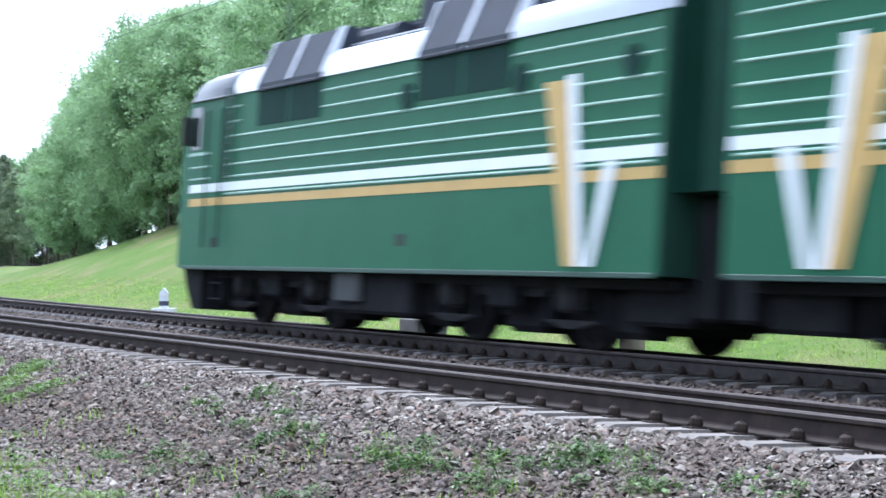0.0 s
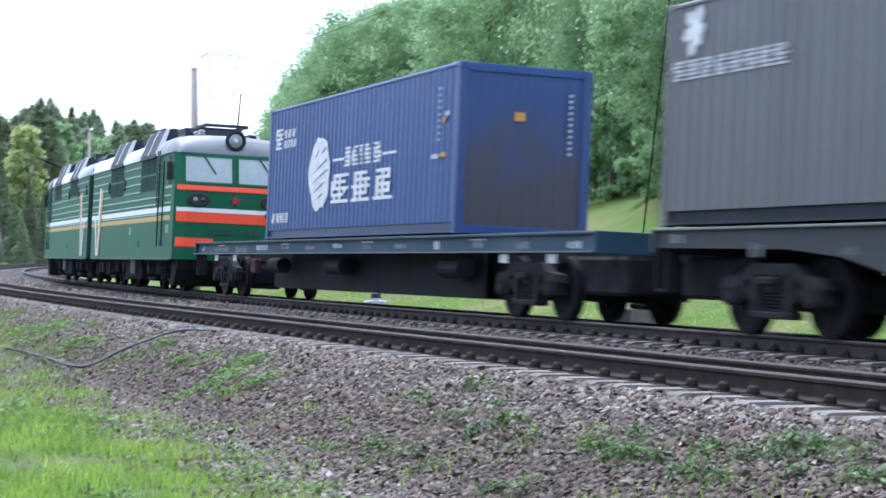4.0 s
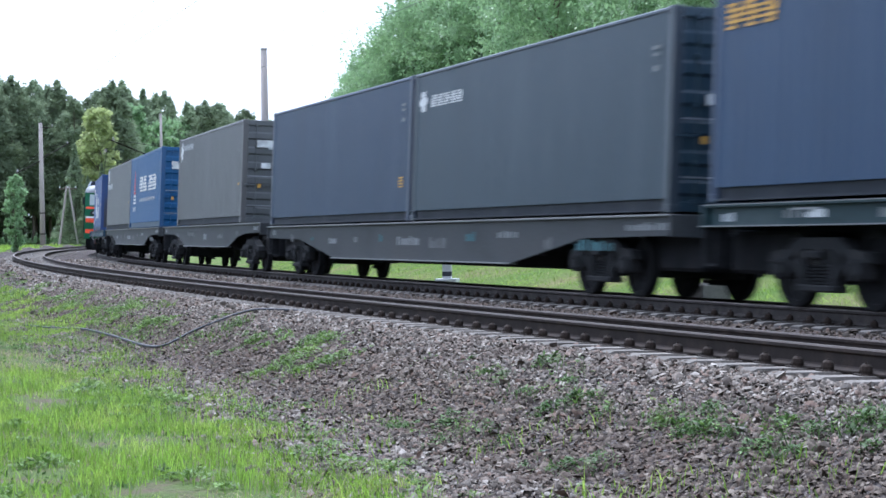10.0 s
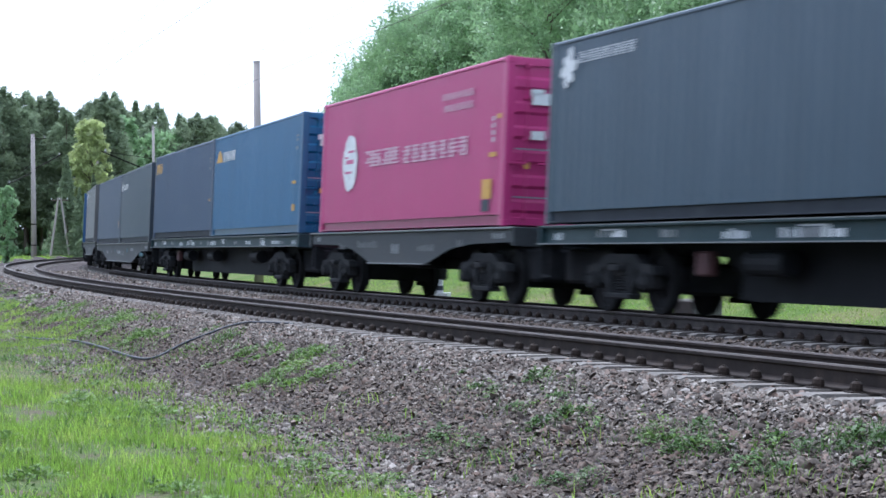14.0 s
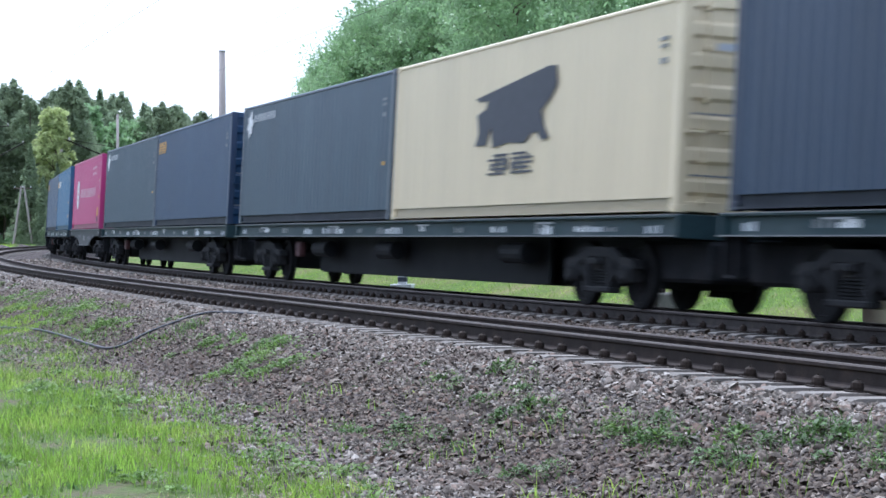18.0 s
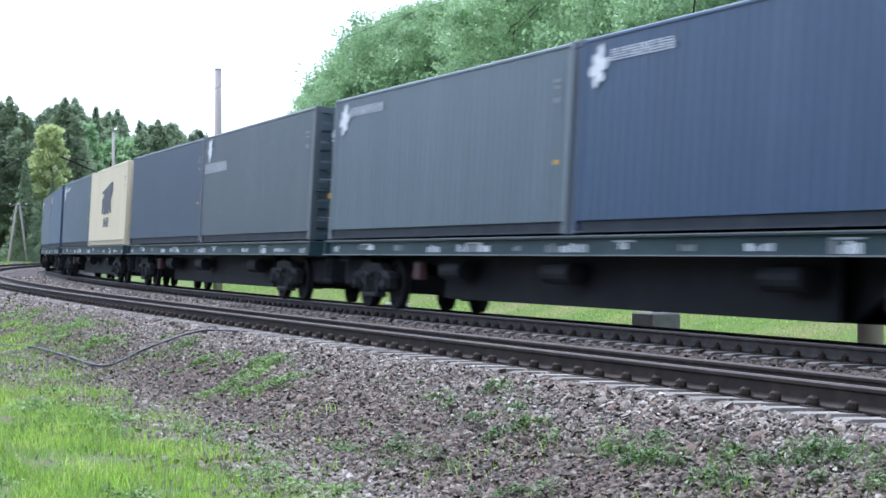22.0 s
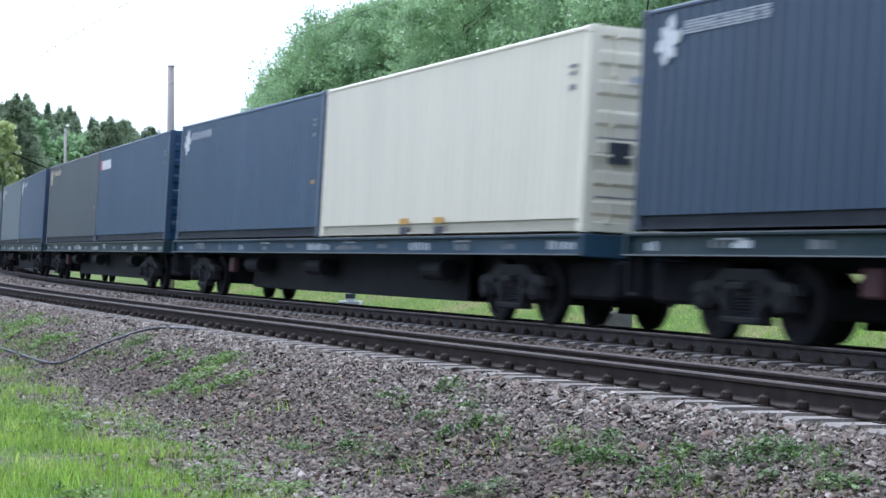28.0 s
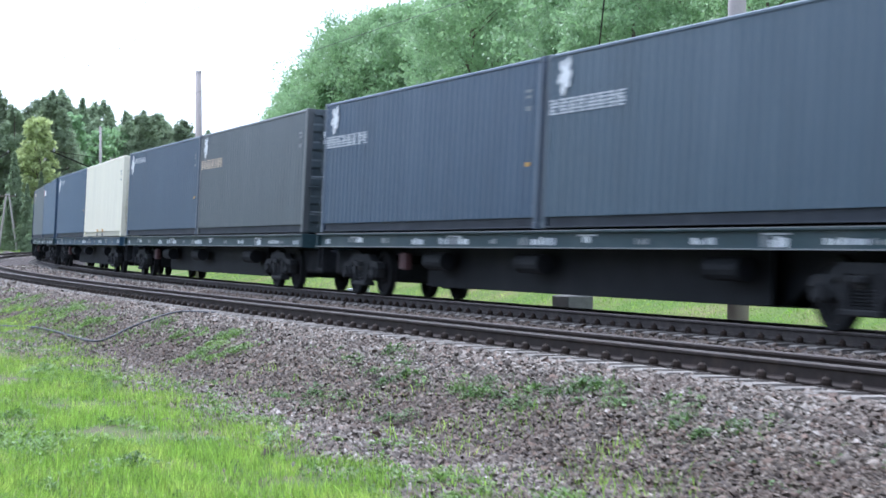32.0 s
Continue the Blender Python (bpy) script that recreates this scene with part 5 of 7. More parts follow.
def loco_bogie(parent, x):
    top = empty("bogie", at=Matrix.Translation((x, 0, 0)), parent=parent)
    for k in (-1, 1):
        fr = Mesh().prism([(-2.25, 0.78), (-2.25, 0.95), (-1.1, 0.98), (-0.8, 0.86), (0.8, 0.86), (1.1, 0.98), (2.25, 0.95), (2.25, 0.78), (1.1, 0.74), (0.8, 0.6), (-0.8, 0.6), (-1.1, 0.74)], -0.08, 0.08, "y")
        part("side_frame", fr, M_FRAME, top, at=(0, k * 1.12, 0))
        for a in (-1.5, 1.5):
            part("axle_box", Mesh().box(a - 0.24, a + 0.24, -0.1, 0.14, 0.42, 0.84, 0.05).cyl((a, 0.14, 0.625), (a, 0.2, 0.625), 0.19, 14), M_FRAME, top, at=pose(0, k * 1.12, 0, 0, 0, 0) if k > 0 else Matrix.Translation((0, -1.12, 0)) @ Matrix.Diagonal((1, -1, 1, 1)))
            part("leaf_spring", Mesh().prism([(a - 0.62, 0.34), (a + 0.62, 0.34), (a + 0.2, 0.24), (a - 0.2, 0.24)], -0.05, 0.05, "y"), M_FRAME, top, at=(0, k * 1.16, 0))
            for b in (-0.6, 0.6):
                part("hanger", Mesh().cyl((a + b, 0, 0.3), (a + b, 0, 0.8), 0.05, 8), M_UNDER, top, at=(0, k * 1.16, 0))
        part("sandbox", Mesh().box(-0.35, 0.35, -0.1, 0.15, 0.45, 0.9, 0.03), M_UNDER, top, at=(0, k * 1.2, 0))
        for a in (-2.35, 2.35, -0.62, 0.62):
            part("brake_block", Mesh().box(a - 0.06, a + 0.06, -0.06, 0.06, 0.35, 0.85, 0.015), M_UNDER, top, at=(0, k * 0.86, 0))
    part("motor_frame", Mesh().box(-2.75, 2.75, -0.62, 0.62, 0.22, 0.86, 0.05), M_UNDER, top)
    for a in (-2.3, 0, 2.3):
        part("gear_case", Mesh().box(a - 0.45, a + 0.45, 0.5, 1.0, 0.16, 0.75, 0.08), M_UNDER, top)
    for a in (-1.5, 1.5):
        part("wheelset", shared("wheelset loco", lambda: wheelset(0.625)), M_WHEEL, top, at=(a, 0, 0.625))


def roof_gear(top, raised):
    """Boxes, louvres, insulators, bus bars and the current collector."""
    for y, move in ((1, -0.25), (-1, 0.3)):
        for x0 in (1.75 + move, 3.03 + move, -4.0 + move, -2.7 + move):
            x1 = x0 + 1.24
            box = Mesh().prism([(HW + 0.045, EAVE - 0.03), (HW + 0.04, EAVE + 0.06), (1.36, EAVE + 0.74), (1.1, EAVE + 0.8), (0.95, EAVE + 0.3)], x0, x1, "x")
            louvre = part("roof_louvre", box, M_ROOFDARK, top, "dark sloping grille box above the window", at=Matrix.Diagonal((1, y, 1, 1)))
            for x in (x0 - 0.03, x1 - 0.03):
                part("divider", Mesh().prism([(HW + 0.055, EAVE + 0.06), (1.38, EAVE + 0.76), (1.28, EAVE + 0.78), (HW - 0.1, EAVE + 0.03)], x, x + 0.04, "x"), M_ROOF, louvre)
            part("eave_strip", Mesh().box(x0, x1, HW - 0.03, HW + 0.06, EAVE - 0.06, EAVE - 0.01, 0.01), M_ROOFDARK, louvre)
    for x, w, h, y in ((2.9, 1.0, 0.42, 0.7), (0.9, 0.35, 0.4, 0.5), (-0.5, 0.85, 0.62, 0.7), (-2.8, 1.0, 0.42, 0.7), (-4.9, 0.4, 0.4, 0.5), (-6.4, 0.6, 0.5, 0.6)):
        part("roof_box", Mesh().prism([(x - w, EAVE + 0.44), (x + w, EAVE + 0.44), (x + w * 0.8, EAVE + 0.48 + h), (x - w * 0.8, EAVE + 0.48 + h)], -y, y, "y"), M_ROOFDARK, top)
    for x in (1.35, -5.7):
        part("roof_tank", Mesh().cyl((x - 0.8, 0.75, EAVE + 0.62), (x + 0.5, 0.75, EAVE + 0.62), 0.2, 14), M_ROOFDARK, top)
    for x in (5.4, 4.7, 1.6, -0.6, -3.4, -5.4):
        for y in (0.55, -0.55):
            prof = [(0.06, 0)] + [(0.1 if i % 2 else 0.055, 0.05 + i * 0.035) for i in range(8)] + [(0.04, 0.36)]
            part("insulator", Mesh().lathe([(r, z) for r, z in prof], 10, "z", (x, y, EAVE + 0.4)), M_INSUL, top)
    for y in (0.55, -0.55):
        part("bus_bar", Mesh().tube([(5.4, y, EAVE + 0.78), (1.6, y, EAVE + 0.8), (-0.6, y, EAVE + 0.8), (-5.4, y, EAVE + 0.78)], 0.025, 6), M_ROOFDARK, top)
    for y in (1.18, -1.18):
        part("roof_rail", Mesh().tube([(6.3, y, EAVE + 0.33), (6.3, y, EAVE + 0.5), (-7.3, y, EAVE + 0.5), (-7.3, y, EAVE + 0.33)], 0.015, 5), M_GALV, top)
    part("aerial", Mesh().cyl((5.75, 0.35, EAVE + 0.45), (6.1, 0.35, EAVE + 1.75), 0.028, 6, 0.018), M_ROOFDARK, top)
    base = Mesh().box(4.55, 6.1, -0.6, -0.52, EAVE + 0.8, EAVE + 0.88).box(4.55, 6.1, 0.52, 0.6, EAVE + 0.8, EAVE + 0.88).box(4.55, 4.65, -0.6, 0.6, EAVE + 0.8, EAVE + 0.88).box(6.0, 6.1, -0.6, 0.6, EAVE + 0.8, EAVE + 0.88)
    part("collector_base", base, M_ROOFDARK, top)
    z0 = EAVE + 0.86
    elbow, tip, wide = (z0 + 0.85, z0 + 1.95, 0.85) if raised else (z0 + 0.08, z0 + 0.18, 1.5)
    for k in (-1, 1):
        for y in (-0.5, 0.5):
            part("collector_arm", Mesh().tube([(5.3 + k * 0.7, y, z0), (5.3 + k * wide, y, elbow), (5.3 + k * 0.1, y * 0.8, tip)], 0.009, 6), M_ROOFDARK, top)
        part("collector_brace", Mesh().tube([(5.3 + k * wide, -0.5, elbow), (5.3 + k * wide, 0.5, elbow)], 0.009, 6), M_ROOFDARK, top)
    for k in (-0.18, 0.18):
        head = Mesh().tube([(5.3 + k, -0.7, tip - 0.1), (5.3 + k, -0.5, tip + 0.04), (5.3 + k, 0.5, tip + 0.04), (5.3 + k, 0.7, tip - 0.1)], 0.011, 6)
        part("collector_head", head, M_ROOFDARK, top)


def loco_section(label, raised):
    top = empty("locomotive_section", label, "locomotive", "electric locomotive")
    part("body", loco_body(), M_GREEN, top)
    part("roof", loco_roof([(-HB + 0.02, 1, 1), (-2, 1, 1), (5.1, 1, 1)]), M_ROOF, top, "pale silver rounded roof")
    part("cab_roof", loco_roof([(5.1, 1.004, 1.02), (6.4, 1.004, 1.02), (6.85, 0.998, 0.94), (7.12, 0.975, 0.7), (7.3, 0.92, 0.32), (7.38, 0.88, 0.03)]), M_CABROOF, top, "sooted grey rounded cab roof")
    part("roof_lip", Mesh().box(5.15, 7.05, -HW - 0.05, HW + 0.05, EAVE - 0.035, EAVE - 0.005, 0.01), M_CABROOF, top)
    # Pale green on the ribs paints in their thin highlights.
    rib = mat_rib()
    win = ((1.75, 4.3), (-4.0, -1.4))
    shift = {1: -0.25, -1: 0.3}
    for side in (1, -1):
        flip = Matrix.Diagonal((1, side, 1, 1))
        part("white_stripe", Mesh().box(-HB + 0.02, 7.0, HW, HW + 0.008, 2.13, 2.27), M_LWHITE, top, "white stripe", at=flip)
        part("ochre_stripe", Mesh().box(-HB + 0.02, 7.0, HW, HW + 0.007, 1.9, 2.03), M_OCHRE, top, "ochre stripe", at=flip)
        for z in (2.08, 2.36, 2.56, 2.78, 3.02, 3.26, 3.5):
            spans = [(-HB + 0.15, 5.3)] if z < (2.7 if side < 0 else 3.1) else [(-HB + 0.15, -4.05 + shift[side]), (-1.35 + shift[side], 1.7 + shift[side])] + ([(4.75, 5.3)] if z > 2.9 else [])
            for a, b in spans:
                part("rib", Mesh().prism([(HW, z - 0.02), (HW + 0.02, z - 0.008), (HW + 0.02, z + 0.008), (HW, z + 0.02)], a, b, "x"), rib, top, at=flip)
            if 2.3 < z < 2.9:
                part("rib", Mesh().prism([(HW, z - 0.02), (HW + 0.02, z - 0.008), (HW + 0.02, z + 0.008), (HW, z + 0.02)], 6.1, 7.0, "x"), rib, top, at=flip)
        low = 2.77 if side < 0 else 3.12
        for a, b in [(p + shift[side], q + shift[side]) for p, q in win]:
            w = part("louvre_window", Mesh().box(a, b, HW - 0.02, HW + 0.004, low - 0.05, EAVE - 0.02), M_GREEN, top, "dark louvred window in a green frame", at=flip)
            m = (a + b) / 2
            for x0, x1 in ((a + 0.04, m - 0.035), (m + 0.035, b - 0.04)):
                for z0, z1 in (((low, 3.18), (3.24, EAVE - 0.07)) if side < 0 else ((low, EAVE - 0.07),)):
                    pane = Mesh().box(x0, x1, HW + 0.004, HW + 0.012, z0, z1)
                    part("pane", pane, M_SLAT, w)
        part("cab_window", Mesh().box(6.55, 7.05, HW - 0.03, HW + 0.012, 2.86, 3.6, 0.006), M_DARKGLASS, top, at=flip)
        part("cab_window_trim", Mesh().box(6.2, 7.12, HW, HW + 0.014, 2.76, 2.82), rib, top, at=flip)
        part("cab_door", Mesh().box(5.5, 6.05, HW, HW + 0.005, 1.5, 3.62), M_GREEN, top, at=flip)
        part("grab_rail", Mesh().cyl((5.42, HW + 0.06, 1.2), (5.42, HW + 0.06, 3.5), 0.02, 6).cyl((6.12, HW + 0.06, 1.2), (6.12, HW + 0.06, 3.5), 0.02, 6), M_SLAT, top, at=flip)
        ladder = Mesh().box(5.02, 5.05, HW + 0.03, HW + 0.06, 2.3, EAVE + 0.1).box(5.3, 5.33, HW + 0.03, HW + 0.06, 2.3, EAVE + 0.1)
        for k in range(6):
            ladder.cyl((5.03, HW + 0.045, 2.4 + 0.25 * k), (5.32, HW + 0.045, 2.4 + 0.25 * k), 0.014, 6)
        part("roof_ladder", ladder, M_GREENDARK, top, "dark green roof ladder beside the cab door", at=flip)
        part("mirror", Mesh().box(7.05, 7.14, HW + 0.02, HW + 0.16, 2.95, 3.45, 0.015), M_SOOT, top, at=flip)
        for tag, pts, paint_ in (("white", [(-6.16, 0.95), (-5.98, 0.95), (-5.62, 3.15), (-5.84, 3.15)], M_LWHITE), ("white", [(-6.36, 0.95), (-6.21, 0.95), (-6.53, 2.12), (-6.78, 2.12)], M_LWHITE),
                                 ("ochre", [(-5.97, 0.95), (-5.74, 0.95), (-5.12, 3.1), (-5.61, 3.1)], M_OCHRE)):
            part("chevron", Mesh().prism(pts, HW + 0.022, HW + 0.026, "y"), paint_, top, tag + " painted chevron", at=flip)
        for x, z in ((-0.85, 3.1), (-3.95, 3.1)) if side < 0 else ((-1.4, 3.2), (-4.5, 3.2), (-7.0, 3.2)):
            part("vent", Mesh().cyl((x, HW, z), (x, HW + 0.03, z), 0.19, 16), M_SLAT, top, at=flip)
        for x in (5.6, 2.05) if side < 0 else (5.7, -1.4):
            part("step_recess", Mesh().box(x - 0.13, x + 0.13, HW, HW + 0.006, 1.2, 1.36), M_SOOT, top, at=flip)
        for x, w in ((0.5, 0.18), (6.6, 0.24)) if side < 0 else ():
            part("plate", Mesh().box(x - w, x + w, HW, HW + 0.01, 1.56, 1.78), M_PLATE, top, "faded pale green plate", at=flip)
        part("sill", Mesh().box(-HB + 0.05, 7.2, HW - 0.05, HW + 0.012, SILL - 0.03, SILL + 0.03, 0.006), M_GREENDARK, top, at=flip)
        part("underfloor_box", Mesh().box(-1.35, 1.35, 0.9, 1.4, 0.26, SILL, 0.05), M_UNDER, top, at=flip)
        part("sand_hatch", Mesh().box(0.1, 0.95, 1.4, 1.5, 0.42, 0.84, 0.02), M_WGREY, top, at=flip)
        part("ladder", Mesh().box(5.5, 5.54, 1.42, 1.5, 0.3, SILL).box(6.0, 6.04, 1.42, 1.5, 0.3, SILL).box(5.5, 6.04, 1.4, 1.52, 0.34, 0.37).box(5.5, 6.04, 1.4, 1.52, 0.6, 0.63), M_UNDER, top, at=flip)
        shell = Mesh().lathe([(0.05, -0.1), (0.2, -0.08), (0.23, 0.02), (0.21, 0.05), (0.17, 0.05)], 18, "x", (nose_x(0.98, 2.45) + 0.04, 0.98, 2.45))
        shell.v = [(v[0], 0.98 + (v[1] - 0.98) * 1.3, 2.45 + (v[2] - 2.45) * 0.78) for v in shell.v]
        lamp = part("buffer_lamp", shell, M_SOOT, top, "dark oval lamp housing", at=flip)
        for y in (0.88, 1.08):
            part("lens", Mesh().lathe([(0.06, 0.0), (0.06, 0.02), (0.04, 0.03), (0.01, 0.035)], 14, "x", (nose_x(0.98, 2.45) + 0.08, y, 2.45)), M_GALV if y > 1 else M_DARKGLASS, lamp)
        ws = part("windscreen", nose_patch(0.09, 1.33, 2.93, 3.6, 0.008), M_CABGLASS, top, "pale reflecting windscreen", at=flip)
        trim = Mesh()
        for a, b, c, d in ((0.04, 0.09, 2.87, 3.66), (1.33, 1.39, 2.87, 3.66), (0.04, 1.39, 2.87, 2.93), (0.04, 1.39, 3.6, 3.66)):
            q = nose_patch(a, b, c, d, 0.03, 4, 2)
            trim.add(q.v, q.f)
        part("window_trim", trim, M_GREEN, ws)
        part("wiper", Mesh().cyl((nose_x(0.7, 3.62) + 0.04, 0.75 - 0.1 * side, 3.64), (nose_x(0.5, 3.1) + 0.04, 0.75 + 0.22 * side, 3.16), 0.016, 5), M_SOOT, ws)
    cluster = part("tail_lamp", Mesh().lathe([(0.1, -0.02), (0.12, 0.0), (0.12, 0.1), (0.09, 0.12)], 14, "x", (nose_x(1.1, 2.1) + 0.02, 1.12, 2.12)).lathe([(0.09, -0.02), (0.11, 0.0), (0.11, 0.1), (0.08, 0.12)], 14, "x", (nose_x(1.3, 2.1) + 0.03, 1.34, 2.14)).lathe([(0.07, -0.02), (0.09, 0.0), (0.09, 0.1), (0.06, 0.12)], 14, "x", (nose_x(0.9, 2.1) + 0.02, 0.92, 2.12)), M_SOOT, top, "black lamp cluster on the orange band")
    for y, z, r, stuff in ((1.12, 2.12, 0.07, M_BAND), (1.34, 2.14, 0.06, M_REDMARK), (0.92, 2.12, 0.05, M_YELLOW)):
        part("lens", Mesh().lathe([(r, 0.0), (r * 0.8, 0.03), (r * 0.3, 0.045)], 12, "x", (nose_x(y, z) + 0.13, y, z)), stuff, cluster)
    part("upper_band", nose_patch(-HW + 0.07, HW - 0.07, 2.7, 2.83, 0.03), M_ORANGE, top, "orange band below the windscreen")
    part("white_band", nose_patch(-HW + 0.07, HW - 0.07, 2.13, 2.24, 0.016), M_LWHITE, top, "white band")
    part("main_band", nose_patch(-HW + 0.07, HW - 0.07, 1.86, 2.125, 0.022), M_ORANGE, top, "broad orange band")
    for a, b in ((0.55, HW - 0.07), (-HW + 0.07, -0.55)):
        part("lower_band", nose_patch(a, b, 1.2, 1.44, 0.022), M_ORANGE, top, "orange patch")
    pts = []
    for i in range(10):
        r = 0.16 if i % 2 == 0 else 0.065
        pts.append((math.sin(i * math.pi / 5) * r, 2.47 + math.cos(i * math.pi / 5) * r))
    part("star", Mesh().prism(pts, HB + 0.0, HB + 0.03, "x"), M_STAR, top, "red star emblem")
    for i in range(9):
        if i != 5:
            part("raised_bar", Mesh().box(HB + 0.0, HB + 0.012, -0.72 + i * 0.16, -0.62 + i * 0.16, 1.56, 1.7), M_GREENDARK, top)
    lamp = part("headlight", Mesh().lathe([(0.1, -0.5), (0.22, -0.3), (0.26, 0.0), (0.28, 0.06), (0.23, 0.08), (0.2, 0.02)], 22, "x", (7.3, 0, EAVE + 0.36)), M_ROOFDARK, top, "round headlight on the roof")
    part("lens", Mesh().lathe([(0.19, 0.0), (0.18, 0.03), (0.08, 0.05)], 20, "x", (7.32, 0, EAVE + 0.36)), M_GALV, lamp)
    part("bulb", Mesh().lathe([(0.07, 0.0), (0.06, 0.03), (0.01, 0.045)], 12, "x", (7.36, 0, EAVE + 0.36)), M_LAMP, lamp)
    plough = [(6.6, 0.85), (7.52, 0.85), (7.4, 0.6), (7.05, 0.2), (6.95, 0.16), (6.6, 0.16)]
    part("plough", Mesh().prism(plough, -1.45, 1.45, "y"), M_UNDER, top)
    part("coupler", shared("coupler", coupler), M_UNDER, top, at=pose(HB + 0.12, 0, 0))
    for y in (0.5, -0.5, 0.75):
        part("air_hose", shared("air_hose", air_hose), M_SOOT, top, at=pose(HB - 0.05, y, 0))
    # End wall is a darker green than the body.
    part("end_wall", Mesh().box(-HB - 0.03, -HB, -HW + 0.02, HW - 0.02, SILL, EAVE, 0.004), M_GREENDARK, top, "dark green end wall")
    folds = []
    for i in range(6):
        folds += [(-HB - 0.03 - 0.09 * i, 1.5), (-HB - 0.075 - 0.09 * i, 1.42)]
    part("bellows", Mesh().prism(folds + [(-HB - 0.57, -1.5), (-HB - 0.03, -1.5)], 1.75, EAVE + 0.2, "z"), M_BELLOWS, top, "dark green folding bellows between the sections")
    part("gangway_box", Mesh().box(-HB - 0.5, -HB - 0.035, -1.15, 1.15, 0.4, 1.74, 0.04), M_BLACKED, top, "near-black box below the bellows")
    part("draft_box", Mesh().box(-HB + 0.1, -6.3, -1.1, 1.1, 0.32, SILL - 0.02, 0.05), M_UNDER, top)
    part("frame", Mesh().box(-HB + 0.1, 7.0, -1.3, 1.3, 0.72, SILL - 0.02, 0.02), M_UNDER, top)
    for x in (-3.75, 3.75):
        loco_bogie(top, x)
    roof_gear(top, raised)
    return top


def mat_rib():
    if "rib" not in PAINT:
        PAINT["rib"] = mat("pale green rib paint", (0.3, 0.46, 0.38), 0.45, 0, 0.1, 3, 30, 0.02)
    return PAINT["rib"]


S_LOCO = 177.19 + 12.95 + 8.21
front_section = loco_section("green electric locomotive section with white and ochre stripes, leading", False)
rear_section = loco_section("green electric locomotive section with orange bands, its current collector raised", True)
MOVING.append((front_section, S_LOCO + 16.42, 3.75, 0.0, 0.0))
TURNED = (rear_section, S_LOCO, 3.75)


# ---- poles, block, marker and cables beside the line ----
def place(yaw, dist, z=None):
    a = radians(yaw)
    x, y = -math.sin(a) * dist, math.cos(a) * dist
    return (x, y, float(ground_z(np.array([x]), np.array([y]))[0]) if z is None else z)


def mast(x, y, z, h, r0, r1, label, arms=(), rings=((1.3, M_CLIP), (3.2, M_CLIP))):
    top = empty("catenary_mast", label, "mast", "masts beside the line", at=Matrix.Translation((x, y, z)))
    sh = Mesh().cyl((0, 0, -0.5), (0, 0, h), r0, 20, r1)
    sh.smooth = True
    part("shaft", sh, M_POLE, top)
    part("cap", Mesh().cyl((0, 0, h), (0, 0, h + 0.05), r1 * 1.05, 16), M_POLE, top)
    for zz, stuff in rings:
        part("clamp", Mesh().cyl((0, 0, zz), (0, 0, zz + 0.1), r0 * 1.03, 20), stuff, top)
    for zz, ax, ay, dz in arms:
        part("bracket", Mesh().tube([(0, 0, zz), (ax, ay, zz + dz)], 0.05, 6).tube([(0, 0, zz + 0.9), (ax, ay, zz + dz)], 0.018, 5), M_CLIP, top)
        prof = [(0.04, 0)] + [(0.075 if i % 2 else 0.04, 0.03 + i * 0.03) for i in range(7)] + [(0.03, 0.27)]
        part("insulator", Mesh().lathe(prof, 10, "z", (ax * 0.92, ay * 0.92, zz + dz * 0.92)), M_INSUL, top)
    return top


def far_mast(s, l, h, arm, lean=0.0):
    p = line(s, l)
    z = float(ground_z(np.array([p.x]), np.array([p.y]))[0])
    d = (line(s, 0) - p).normalized()
    return mast(p.x, p.y, z, h, 0.12, 0.08, "tall round grey concrete catenary mast on grass behind the tracks", [(6.6, d.x * 3.3, d.y * 3.3, 1.4)] if arm else ())


mast(*place(56.33, 30.1), 10.0, 0.2, 0.14, "round grey concrete catenary mast with a pale ring, behind the tracks", rings=((4.2, M_STICKER), (5.6, M_STICKER)))
mast(*place(75.15, 78.0), 9.1, 0.19, 0.13, "tall round concrete catenary mast rising behind the train")
far_mast(126, 3.4, 9.6, True)
far_mast(176, 3.4, 9.6, True)
mast(*place(83.37, 32.0), 10.5, 0.21, 0.14, "round grey concrete mast in grass beside the near track")
for az, d in ((81.55, 182.0), (79.75, 224.0)):
    x, y, z = place(az, d)
    a = (line(d + 2, NEAR_OFF) - Vector((x, y, 0))).normalized()
    mast(x, y, z - 0.1, 11.4, 0.26, 0.17, "slim concrete mast with brackets and insulators at the bend", [(8.2, a.x * 3.4, a.y * 3.4, 1.5), (8.0, -a.x * 3.0, -a.y * 3.0, -1.2), (11.0, a.x * 1.5, a.y * 1.5, 0.1)])


def anchor_block():
    x, y, z = place(62.42, 36.5)
    turn = float(np.interp(32, SS, HEAD))
    top = empty("anchor_block", "weathered concrete anchor block with a rusty guy rod, standing in grass", "concrete block", at=Matrix.Translation((x, y, z)) @ pose(0, 0, 0, 0, 0, -math.degrees(turn)))
    h = 0.02 - z
    part("block", Mesh().box(-0.42, 0.42, -0.3, 0.3, -0.3, h, 0.03), M_BLOCK, top)
    part("anchor_plate", Mesh().box(-0.06, 0.1, -0.05, 0.05, h, h + 0.07, 0.01).box(0.08, 0.16, -0.035, 0.035, h + 0.14, h + 0.4, 0.02), M_CLIP, top)
    part("guy_rod", Mesh().tube([(0, 0, h), (0.06, 0, h + 0.15), (0.13, 0, h + 0.4), (2.4, -0.3, 7.2)], 0.016, 6), M_CLIP, top)


anchor_block()


